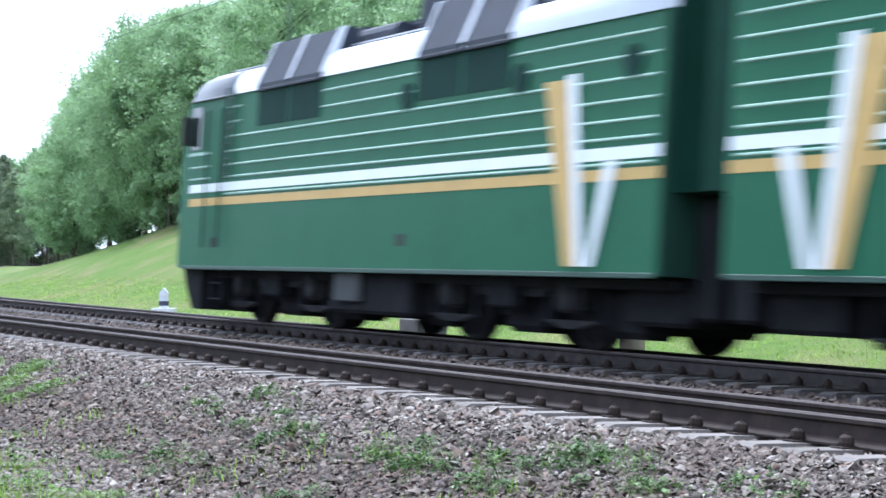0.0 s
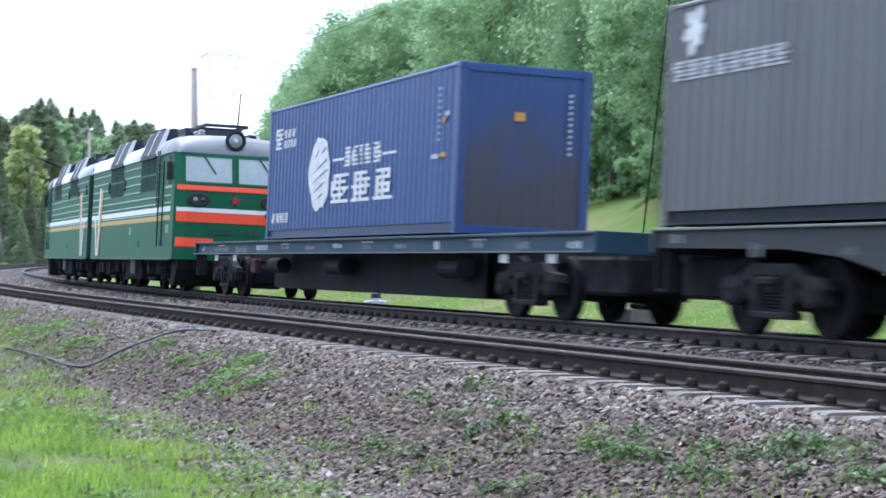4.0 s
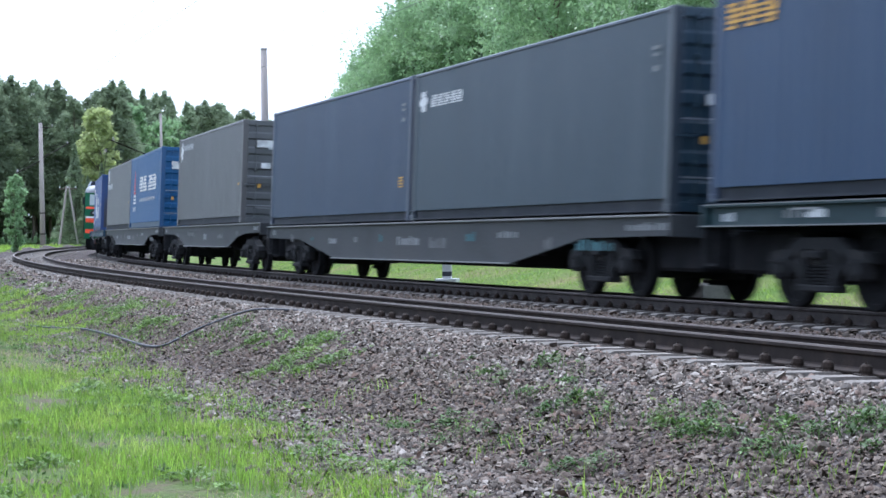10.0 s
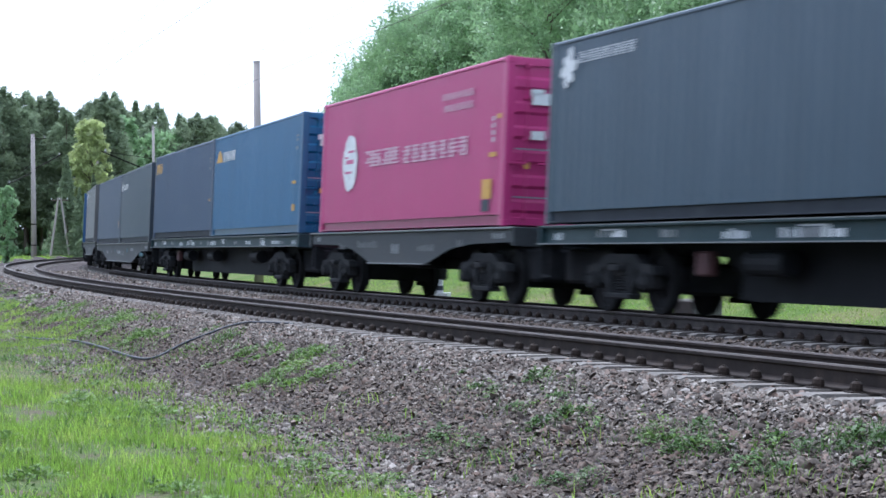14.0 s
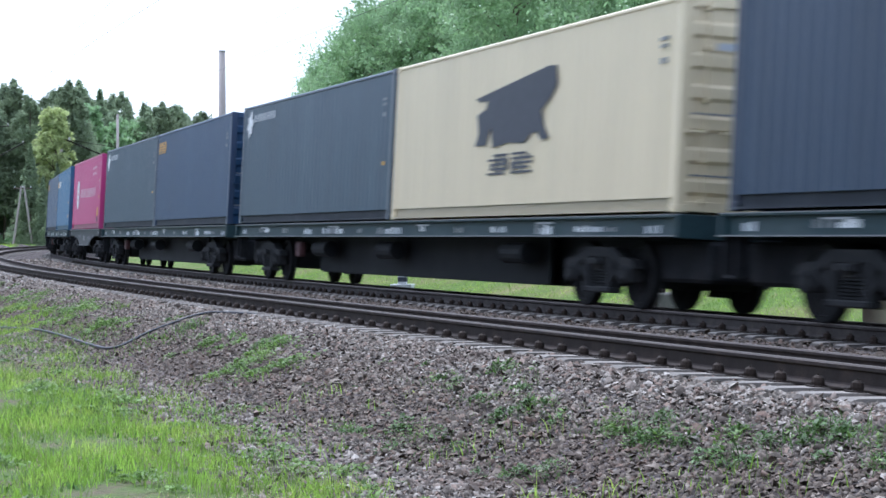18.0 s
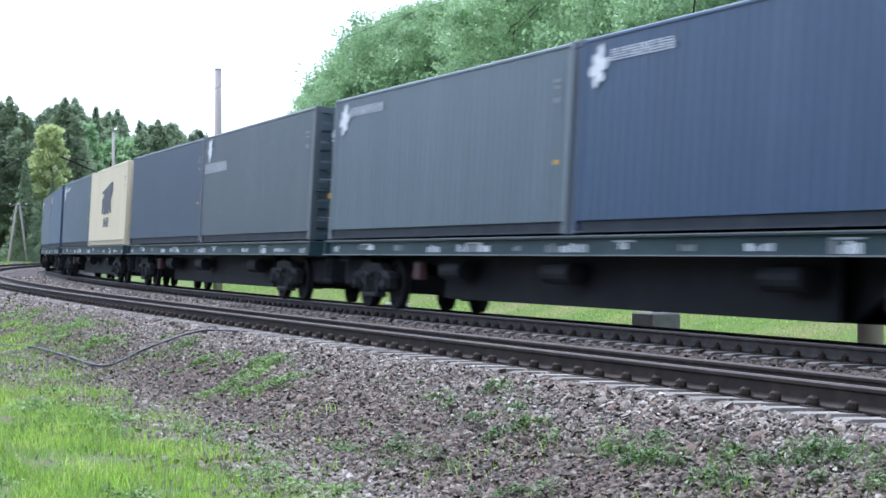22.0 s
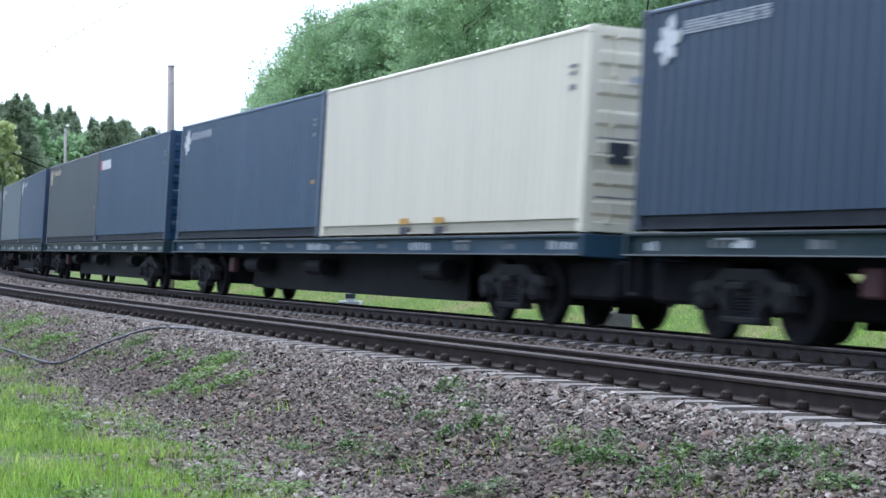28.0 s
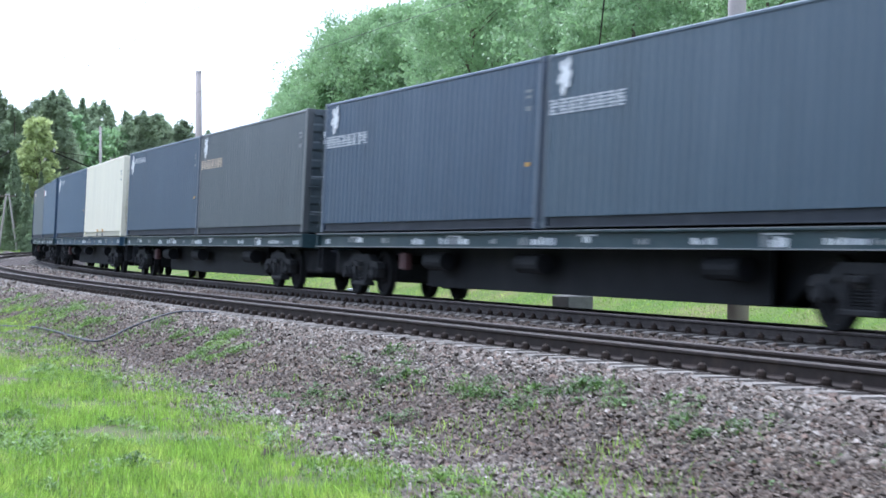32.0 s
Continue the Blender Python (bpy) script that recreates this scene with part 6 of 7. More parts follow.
def marker_post():
    x, y, z = place(69.93, 50.5)
    top = empty("marker_post", "low white and black concrete marker post in the grass", "marker", at=Matrix.Translation((x, y, z)) @ pose(0, 0, 0, 0, 0, 55))
    part("post", Mesh().prism([(-0.11, 0), (0.11, 0), (0.11, 0.95), (0.0, 1.08), (-0.11, 0.95)], -0.06, 0.06, "y"), M_WHITE, top)
    part("dark_band", Mesh().box(-0.115, 0.115, -0.065, 0.065, 0.62, 0.74), M_DARKMARK, top, "black band")
    part("plinth", Mesh().box(-0.28, 0.28, -0.2, 0.2, 0.45, 0.56, 0.01), M_WHITE, top)
    part("foot", Mesh().box(-0.2, 0.2, -0.15, 0.15, -0.2, 0.45, 0.02), M_BLOCK, top)


marker_post()


def braced_pole():
    x, y, z = place(80.82, 205.0)
    top = empty("braced_pole", "weathered wooden two-legged line pole before dark firs", "line pole", at=Matrix.Translation((x, y, z)) @ pose(0, 0, 0, 0, 0, 80))
    for k in (-1, 1):
        part("leg", Mesh().cyl((k * 1.0, 0, -0.3), (k * 0.12, 0, 6.1), 0.14, 10, 0.1), M_POLE, top)
    part("crossarm", Mesh().box(-0.9, 0.9, -0.06, 0.06, 5.75, 5.88, 0.01), M_BARK, top)
    for k in (-0.8, 0.0, 0.8):
        part("insulator", Mesh().lathe([(0.03, 0), (0.06, 0.05), (0.045, 0.12), (0.06, 0.16), (0.02, 0.2)], 8, "z", (k, 0, 5.88)), M_LAMP, top)


braced_pole()


def cables():
    top = empty("overhead_wires", "thin dark contact and carrier wires above the curve", "overhead wires", kind="structure")
    for track, off in ((0, 0.0), (1, NEAR_OFF)):
        lean = -(6.0 if track == 0 else 6.0) * (CANT_FAR if track == 0 else CANT_NEAR)
        stops = np.arange(-60, 330, 10)
        part("contact_wire", Mesh().tube([line(s, off - lean, 6.05 + (0.0 if track == 0 else 0.1)) for s in stops], 0.006, 4), M_WIRE, top)
        part("carrier_wire", Mesh().tube([line(s, off - lean, 7.3 - 0.5 * math.sin(math.pi * (((s - 26) % 50) / 50))) for s in stops], 0.005, 4), M_WIRE, top)


cables()


def hose():
    pts = [(-37.5, 5.2), (-35.46, 5.47), (-33.78, 5.64), (-30.99, 5.62), (-28.29, 5.54), (-27.14, 5.56), (-26.97, 5.75), (-27.36, 6.16), (-27.44, 6.59), (-27.53, 6.95), (-27.1, 7.25), (-26.3, 7.55)]
    for k, dz in ((0, 0.03), (1, 0.04)):
        path = []
        for i in range(len(pts) - 1):
            for u in (0, 0.25, 0.5, 0.75):
                q = [pts[max(0, i - 1)], pts[i], pts[i + 1], pts[min(len(pts) - 1, i + 2)]]
                c = [0.5 * (2 * q[1][a] + (q[2][a] - q[0][a]) * u + (2 * q[0][a] - 5 * q[1][a] + 4 * q[2][a] - q[3][a]) * u * u + (3 * q[1][a] - q[0][a] - 3 * q[2][a] + q[3][a]) * u ** 3) for a in (0, 1)]
                c[0] += k * (0.05 + 0.03 * math.sin(i * 1.7 + u))
                path.append((c[0], c[1], float(ground_z(np.array([c[0]]), np.array([c[1]]))[0]) + dz))
        sh = Mesh().tube(path, 0.0135, 8)
        sh.smooth = True
        tagged(part("cable", sh, M_HOSE), "dark rubber cable lying over the ballast slope", "cable", "loose cables")


hose()


# ---- grass and weeds ----
def blades(name, label, n, pick, height, width, seed, material, lean=0.5):
    """Tapered blades of grass, each of two bent facets."""
    rng = np.random.default_rng(seed)
    x, y = pick(rng, n)
    n = len(x)
    z = ground_z(x, y) - 0.01
    h = height * np.exp(rng.normal(0, 0.35, n)) * (0.95 + 0.3 * np.sin(x * 2.1 + y * 1.1) * np.sin(y * 2.7 - x * 0.6) + 0.25 * np.sin(x * 5.3 - y * 3.1) * np.sin(y * 6.1 + x * 2.2))
    a, b = rng.uniform(0, 2 * np.pi, n), rng.uniform(0, 2 * np.pi, n)
    w = width * rng.uniform(0.6, 1.4, n)
    dx, dy = np.cos(a) * w / 2, np.sin(a) * w / 2
    lx, ly = np.cos(b) * h * lean * rng.random(n), np.sin(b) * h * lean * rng.random(n)
    p = np.stack([np.stack([x - dx, y - dy, z], -1), np.stack([x + dx, y + dy, z], -1),
                  np.stack([x + dx * 0.7 + lx * 0.35, y + dy * 0.7 + ly * 0.35, z + h * 0.6], -1), np.stack([x - dx * 0.7 + lx * 0.35, y - dy * 0.7 + ly * 0.35, z + h * 0.6], -1),
                  np.stack([x + lx, y + ly, z + h], -1)], 1)
    base = np.arange(n)[:, None] * 5
    loops = np.concatenate([base + np.array([[0, 1, 2, 3]]), base + np.array([[3, 2, 4]])], 1).ravel()
    start = np.stack([np.arange(n) * 7, np.arange(n) * 7 + 4], 1).ravel()
    me = bpy.data.meshes.new(name)
    me.vertices.add(n * 5)
    me.vertices.foreach_set("co", p.astype(np.float32).ravel())
    me.loops.add(len(loops))
    me.loops.foreach_set("vertex_index", loops.astype(np.int32))
    me.polygons.add(2 * n)
    me.polygons.foreach_set("loop_start", start.astype(np.int32))
    me.update(calc_edges=True)
    me.materials.append(material)
    return tagged(new(name, me), label, "grass", "", "stuff")


BARE = ((28.0, -9.55, 4.2, 0.95),)  # worn spots in the grass: along, across, reach both ways


def strip(s0, s1, l0, l1, power=1.0, patch=0.0, seed=0, bare=0.85):
    def pick(rng, n):
        s = s0 + (s1 - s0) * rng.random(n) ** power
        l = l0 + (l1 - np.interp(s, [5, 12.5, 16, 18, 21, 24, 28], [1.05, 0.84, 0.48, 0.36, 0.12, 0.05, -0.1]) * (l1 < -8.5) - l0) * rng.random(n)
        if l1 < -8.5:
            l = l + (l > l1 - 2.2) * (0.24 * np.sin(s * 1.7) + 0.17 * np.sin(s * 4.1 + 1) + 0.12 * np.sin(s * 9.3) + rng.normal(0, 0.16, n))
        h = np.interp(s, SS, HEAD)
        x, y = np.interp(s, SS, CX) + np.sin(h) * l, np.interp(s, SS, CY) + np.cos(h) * l
        if patch:
            f = np.zeros_like(x)
            wave = np.random.default_rng(seed)
            for k in range(14):
                a, w = wave.uniform(0, np.pi), wave.uniform(0.7, 5.5)
                f += np.sin((x * np.cos(a) + y * np.sin(a)) * w + wave.uniform(0, 6)) / (0.6 + 0.35 * w)
            f += rng.normal(0, 0.3, len(x))
            edge = (l - l0) / (l1 - l0)
            keep = f > patch + 2.2 * np.clip(edge - 0.55, 0, 1)
            for along, across, a, b in BARE:
                worn = ((s - along) / a) ** 2 + ((l - across) / b) ** 2 < 1 + rng.normal(0, 0.3, len(x))
                keep &= ~worn | (rng.random(len(x)) > bare)
            x, y = x[keep], y[keep]
        return x, y
    return pick


blades("grass", "bright green spring grass beside the ballast", 240000, strip(4.0, 62, -15.0, -8.55, 1.9, -1.9, 2), 0.09, 0.0065, 5, M_BLADE, 0.9)
blades("grass", "tall bright tufts in the spring grass", 36000, strip(4.0, 55, -14.8, -8.9, 1.8, 0.35, 9), 0.14, 0.006, 15, M_BLADE, 0.55)
blades("grass", "dry straw among the spring grass", 52000, strip(4.0, 55, -14.8, -8.52, 1.8, -0.9, 12, 0.0), 0.045, 0.006, 16, M_STRAW, 2.2)
blades("grass", "matted dead grass on the worn spot", 9000, strip(24, 33, -10.6, -8.7, 1.0, -1.2, 14, 0.0), 0.03, 0.007, 18, M_STRAW, 3.0)
blades("grass", "low leafy growth among the spring grass", 34000, strip(4.0, 50, -14.8, -8.52, 1.8, -0.2, 13), 0.045, 0.022, 17, M_WEED, 1.6)
blades("grass", "green grass on the verge behind the tracks", 75000, strip(10, 95, 2.7, 9.5, 1.5), 0.05, 0.016, 6, M_BLADE, 1.8)
blades("grass", "dry straw patches on the verge behind the tracks", 9000, strip(10, 95, 3.2, 9.5, 1.5, 0.5, 51), 0.06, 0.016, 52, M_STRAW, 1.6)
blades("grass", "thin grass creeping up the far ballast shoulder", 24000, strip(24, 68, -9.6, -6.6, 1.1, 0.1, 25), 0.06, 0.013, 27, M_SHOOT, 1.1)
blades("grass", "pale green grass beyond the bend", 26000, strip(58, 200, -22, -8.0, 1.0), 0.16, 0.06, 61, M_BLADE, 1.2)
blades("grass", "lush grass on the shoulder towards the bend", 12000, strip(31, 60, -8.6, -7.35, 1.0, -0.4, 63), 0.08, 0.014, 64, M_BLADE, 1.0)
blades("grass", "thin grass growing at the foot of the ballast", 16000, strip(4, 60, -9.6, -7.3, 1.6, 0.9, 5), 0.075, 0.008, 7, M_BLADE, 0.8)

WEEDS = [(-49.76, 7.06), (-40.13, 6.48), (-34.93, 6.34), (-31.56, 6.32), (-27.8, 6.66), (-26.2, 6.5), (-24.87, 6.27), (-23.74, 6.41), (-21.9, 6.31), (-15.76, 6.19),
         (-14.83, 6.02), (-16.32, 6.28), (-15.67, 6.63), (-14.68, 6.39), (-14.06, 6.04), (-13.76, 6.11), (-13.2, 6.03), (-12.39, 6.16), (-12.36, 6.03), (-11.96, 6.15),
         (-11.93, 6.27), (-11.7, 5.94), (-11.65, 6.01), (-11.36, 6.04), (-11.49, 6.19), (-11.08, 6.32), (-10.81, 6.18), (-10.55, 5.92), (-10.57, 6.02), (-10.31, 6.32),
         (-10.45, 6.53), (-10.31, 6.49), (-9.76, 6.4), (-9.7, 6.5), (-9.29, 6.23), (-13.52, 5.34), (-14.56, 5.37), (-14.22, 5.36), (-12.28, 5.2), (-11.84, 5.31),
         (-7.89, 6.05), (-7.22, 6.1), (-6.96, 6.21), (-8.02, 6.27), (-8.61, 6.47), (-15.49, 5.21)]


def clumps(rng, n):
    i = rng.integers(0, len(WEEDS), n)
    c = np.array(WEEDS)[i]
    size = np.random.default_rng(4).uniform(0.4, 1.25, len(WEEDS))[i]
    r = rng.normal(0, 1, (n, 2)) * np.array([0.23, 0.12]) * size[:, None]
    return c[:, 0] + r[:, 0], c[:, 1] + r[:, 1]


def cloud_mesh(name, pts, faces, material):
    me = bpy.data.meshes.new(name)
    me.vertices.add(len(pts))
    me.vertices.foreach_set("co", pts.astype(np.float32).ravel())
    me.loops.add(faces.size)
    me.loops.foreach_set("vertex_index", faces.astype(np.int32).ravel())
    me.polygons.add(len(faces))
    me.polygons.foreach_set("loop_start", np.arange(0, faces.size, faces.shape[1], dtype=np.int32))
    me.update(calc_edges=True)
    me.materials.append(material)
    return me


def leafy(name, label, spots, seed, material, size=0.019, per=75):
    """Low mounds of small broad leaves on short stalks, thinning out at their edges: spots are (x, y, radius, height)."""
    rng = np.random.default_rng(seed)
    sp = np.asarray(spots, float)
    i = np.repeat(np.arange(len(sp)), np.maximum(8, (per * (sp[:, 2] / 0.2) ** 1.6).astype(int)))
    n = len(i)
    a, r = rng.uniform(0, 2 * np.pi, n), np.abs(rng.normal(0, 0.5, n))
    x, y = sp[i, 0] + np.cos(a) * r * sp[i, 2], sp[i, 1] + np.sin(a) * r * sp[i, 2]
    z = ground_z(x, y) + 0.012 + sp[i, 3] * np.exp(-2.2 * r * r) * rng.random(n) ** 0.6
    u = np.stack([np.cos(a), np.sin(a), rng.uniform(-0.25, 0.9, n)], -1) + rng.normal(0, 0.35, (n, 3))
    u /= np.linalg.norm(u, axis=1)[:, None]
    w = np.cross(u, np.array([0, 0, 1]) + rng.normal(0, 0.3, (n, 3)))
    w /= np.linalg.norm(w, axis=1)[:, None]
    k = (size * np.exp(rng.normal(0, 0.35, n)))[:, None]
    p = np.stack([x, y, z], -1)
    pts = np.stack([p - u * k, p + w * k * 0.5, p + u * k, p - w * k * 0.5], 1).reshape(-1, 3)
    tagged(new(name, cloud_mesh(name, pts, np.arange(n * 4).reshape(-1, 4), material)), label, "weeds", "", "stuff")


def mounds(seed, n_each, reach, radius, height):
    rng = random.Random(seed)
    out = []
    for wx, wy in WEEDS:
        k = rng.uniform(0.55, 1.3)
        for _ in range(rng.randint(2, n_each)):
            out.append((wx + rng.gauss(0, reach * 1.3) * k, wy + rng.gauss(0, reach * 0.7) * k, radius * k * rng.uniform(0.5, 1.3), height * k * rng.uniform(0.5, 1.5)))
    return out


def patches(seed, n, s0, s1, l0, l1, radius, height, each=7, power=1.3):
    """Mounds in loose patches that stretch along the line."""
    rng = random.Random(seed)
    out = []
    for _ in range(n):
        q, l, big = s0 + (s1 - s0) * rng.random() ** power, rng.uniform(l0, l1), rng.uniform(0.5, 1.3)
        for _ in range(rng.randint(2, each)):
            p = line(q + rng.gauss(0, 0.55) * big, l + rng.gauss(0, 0.12) * big)
            out.append((p.x, p.y, radius * big * rng.uniform(0.4, 1.3), height * big * rng.uniform(0.4, 1.5)))
    return out


leafy("weeds", "dark green leafy weeds rooted among the ballast stones", mounds(3, 3, 0.12, 0.14, 0.08), 41, M_WEED, 0.0135, 150)
leafy("weeds", "bright young shoots on the weeds of the ballast", mounds(5, 3, 0.08, 0.12, 0.11), 42, M_SHOOT, 0.0115, 60)
leafy("weeds", "low creeping weeds along the ballast shoulder", patches(6, 32, 20, 60, -7.75, -6.9, 0.28, 0.075), 43, M_SHOOT, 0.015, 110)
leafy("weeds", "leafy weeds among the grass and at its edge", patches(7, 80, 5, 45, -13.0, -9.0, 0.3, 0.09, 5), 44, M_SHOOT, 0.017, 90)
leafy("weeds", "scattered low weeds on the bare soil below the ballast", patches(17, 22, 8, 30, -9.3, -8.5, 0.2, 0.07, 5), 46, M_SHOOT, 0.014, 80)
leafy("weeds", "sparse seedlings between the ballast stones", patches(8, 60, 5, 40, -9.0, -6.9, 0.11, 0.04, 4, 1.5), 45, M_WEED, 0.014, 30)
blades("weeds", "thin shoots standing out of the weeds in the ballast", 1500, clumps, 0.07, 0.008, 9, M_WEED, 1.0)


# ---- trees ----
def leaf_cloud(centres, radii, per, size, seed, flat=1.0):
    """Leaves as bent diamonds strewn over the shells of many small clumps."""
    rng = np.random.default_rng(seed)
    c = np.repeat(np.asarray(centres, float), per, 0)
    r = np.repeat(np.asarray(radii, float), per)
    n = len(c)
    d = rng.normal(size=(n, 3))
    d /= np.linalg.norm(d, axis=1)[:, None]
    p = c + d * (r * rng.random(n) ** 0.55)[:, None] * np.array([1, 1, flat])
    u = rng.normal(size=(n, 3))
    u /= np.linalg.norm(u, axis=1)[:, None]
    w = np.cross(u, rng.normal(size=(n, 3)))
    w /= np.linalg.norm(w, axis=1)[:, None]
    s = (size * np.exp(rng.normal(0, 0.3, n)))[:, None]
    pts = np.stack([p - u * s, p + w * s * 0.55, p + u * s, p - w * s * 0.55], 1).reshape(-1, 3)
    return pts, np.arange(n * 4).reshape(-1, 4)


def broadleaf(name, label, h, spread, low, seed, leafs, size, material=None, clumps=150):
    rng = random.Random(seed)
    top = empty(name, label, "tree", "broadleaved wood")
    tr = Mesh()
    pts = [Vector((0, 0, -0.3))]
    for i in range(1, 7):
        pts.append(Vector((rng.uniform(-0.15, 0.15) * i * 0.5, rng.uniform(-0.15, 0.15) * i * 0.5, h * 0.78 * i / 6)))
    for i in range(6):
        r0, r1 = h * 0.014 * (1 - i / 6.5) + 0.02, h * 0.014 * (1 - (i + 1) / 6.5) + 0.02
        tr.cyl(pts[i], pts[i + 1], r0, 8, r1, caps=False)
    centres, radii = [], []
    for k in range(clumps):
        f = low + (0.97 - low) * rng.random() ** 0.8
        z = h * f
        shape = math.sin(math.pi * min(1, max(0, (f - low * 0.7) / (1.06 - low * 0.7)))) ** 0.7
        a, rr = rng.uniform(0, 2 * math.pi), spread * shape * math.sqrt(rng.random())
        c = (math.cos(a) * rr, math.sin(a) * rr, z + rng.uniform(-0.3, 0.3))
        centres.append(c), radii.append(rng.uniform(0.5, 1.0) * spread * 0.29)
        if k % 7 == 0:
            t = Vector((pts[3].x * 0.5, pts[3].y * 0.5, max(h * low * 0.8, z - rr * 0.8)))
            tr.cyl(t, t.lerp(Vector(c), 0.75), h * 0.003 + 0.015, 5, 0.012, caps=False)
    part("trunk", tr, M_BARK, top)
    p, f = leaf_cloud(centres, radii, leafs // clumps, size, seed, 0.85)
    part("crown", cloud_mesh("crown", p, f, material or M_LEAF), material or M_LEAF, top)
    return top


def needle_mesh(p, size, seed, droop=0.5):
    """Sprays of needles as slim triangles about the given points."""
    rng = np.random.default_rng(seed)
    n = len(p)
    u = rng.normal(size=(n, 3)) * np.array([1, 1, droop])
    u /= np.linalg.norm(u, axis=1)[:, None]
    w = np.cross(u, rng.normal(size=(n, 3)))
    w /= np.linalg.norm(w, axis=1)[:, None]
    s = (size * np.exp(rng.normal(0, 0.3, n)))[:, None]
    pts = np.stack([p - u * s * 0.8 - w * s * 0.45, p - u * s * 0.8 + w * s * 0.45, p + u * s], 1).reshape(-1, 3)
    return pts, np.arange(n * 3).reshape(-1, 3)


def conifer(name, label, h, spread, low, seed, leafs, material=None, pine=False):
    """Spruce: tiers of drooping boughs that shorten upwards. Pine: tufted boughs on a bare stem."""
    rng = random.Random(seed)
    top = empty(name, label, "tree", "conifer wood")
    tr = Mesh().cyl((0, 0, -0.3), (0, 0, h * 0.97), h * 0.012, 8, 0.03, caps=False)
    pts = []
    tiers = 40 if not pine else 22
    boughs = []
    for i in range(tiers):
        f = low + (0.995 - low) * i / (tiers - 1)
        wide = spread * ((1 - f) / (1 - low)) ** (0.5 if pine else 1.0) + 0.06
        for k in range(9 if f < 0.9 else 5):
            if rng.random() < (0.4 if pine else 0.08):
                continue
            boughs.append((h * f, rng.uniform(0, 2 * math.pi), wide * rng.uniform(0.55, 1.12)))
    per = max(4, leafs // len(boughs))
    for z, a, length in boughs:
        for j in range(per):
            u = rng.random() ** 0.6
            if pine:
                u = 0.55 + 0.5 * rng.random()
            fan = rng.gauss(0, 0.13 if not pine else 0.2) * (0.4 + u)
            x, y = math.cos(a + fan) * u * length, math.sin(a + fan) * u * length
            pts.append((x, y, z - (0.32 if not pine else -0.12) * u * u * length + rng.gauss(0, 0.17 if not pine else 0.3)))
        if rng.random() < 0.25:
            tr.cyl((0, 0, z), (math.cos(a) * length * 0.8, math.sin(a) * length * 0.8, z - (0.2 if not pine else -0.1) * length), 0.03, 4, 0.01, caps=False)
    part("trunk", tr, M_BARK, top)
    p, f = needle_mesh(np.array(pts), 0.22, seed)
    part("crown", cloud_mesh("crown", p, f, material or M_PINE), material or M_PINE, top)
    return top


def plant(kinds, spots, seed):
    """Copies of the given trees at (x, y, height wanted), turned and scaled a little; the first of each kind is used itself."""
    rng = random.Random(seed)
    used = set()
    for i, (x, y, h, *sorts) in enumerate(spots):
        ob, full = kinds[rng.choice(sorts or range(len(kinds)))] if i >= len(kinds) else kinds[i]
        k = h / full
        z = float(ground_z(np.array([x]), np.array([y]))[0]) - 0.1
        m = Matrix.Translation((x, y, z)) @ pose(0, 0, 0, 0, 0, rng.uniform(0, 360))
        if ob.name not in used:
            used.add(ob.name)
            t = ob
            t.matrix_basis = m
        else:
            t = copy_thing(ob, m)
        t.scale = (k * rng.uniform(0.9, 1.1), k * rng.uniform(0.9, 1.1), k)


BROAD = [(broadleaf("broadleaf_tree", "leafy green maple at the edge of the bank", 12, 4.0, 0.06, 1, 36000, 0.078), 12),
         (broadleaf("broadleaf_tree", "dense fresh green birch above the bank", 13, 3.4, 0.06, 2, 36000, 0.078), 13),
         (broadleaf("broadleaf_tree", "broad green lime tree on the grassy bank", 11, 4.6, 0.04, 3, 36000, 0.078), 11),
         (broadleaf("broadleaf_tree", "tall light green aspen in the wood", 14, 3.6, 0.1, 4, 36000, 0.078), 14)]
rng_t = random.Random(8)
front = []
for i in range(15):
    s = 20 + i * 5.9
    p = line(s, 17.5 + 2.5 * math.sin(i * 1.9) - max(0, s - 95) * 0.12)
    front.append((p.x, p.y, rng_t.uniform(10.5, 12.5)))
for az, d, h in ((72.95, 114, 6.6), (72.55, 112, 8.2), (72.0, 116, 9.8), (71.5, 108, 9.4), (71.0, 104, 10.0), (70.5, 100, 10.8), (70.0, 97, 11.5), (69.5, 99, 12), (69.0, 96, 12.5), (68.4, 92, 12.5)):
    front.append((*place(az, d)[:2], h))
for i in range(15):
    p = line(22 + i * 5.9, 24 + rng_t.uniform(-1.5, 2))
    front.append((p.x, p.y, rng_t.uniform(12.5, 15)))
for i in range(12):
    p = line(25 + i * 8, 32 + rng_t.uniform(-2, 2))
    front.append((p.x, p.y, rng_t.uniform(13.5, 16)))
for i, (x, y, h) in enumerate(front):  # the crowns step down towards the open sky
    az, z = math.degrees(math.atan2(-x, y)), float(ground_z(np.array([x]), np.array([y]))[0])
    crest = float(np.interp(az, [62, 66, 69.1, 70.1, 71.4, 72.7], [11, 8.5, 7.3, 6.9, 6.4, 5.6]))
    front[i] = (x, y, min(h, 1.1 + math.hypot(x, y) * math.tan(radians(crest)) - z))
rng_t.shuffle(front)
plant(BROAD, front, 3)

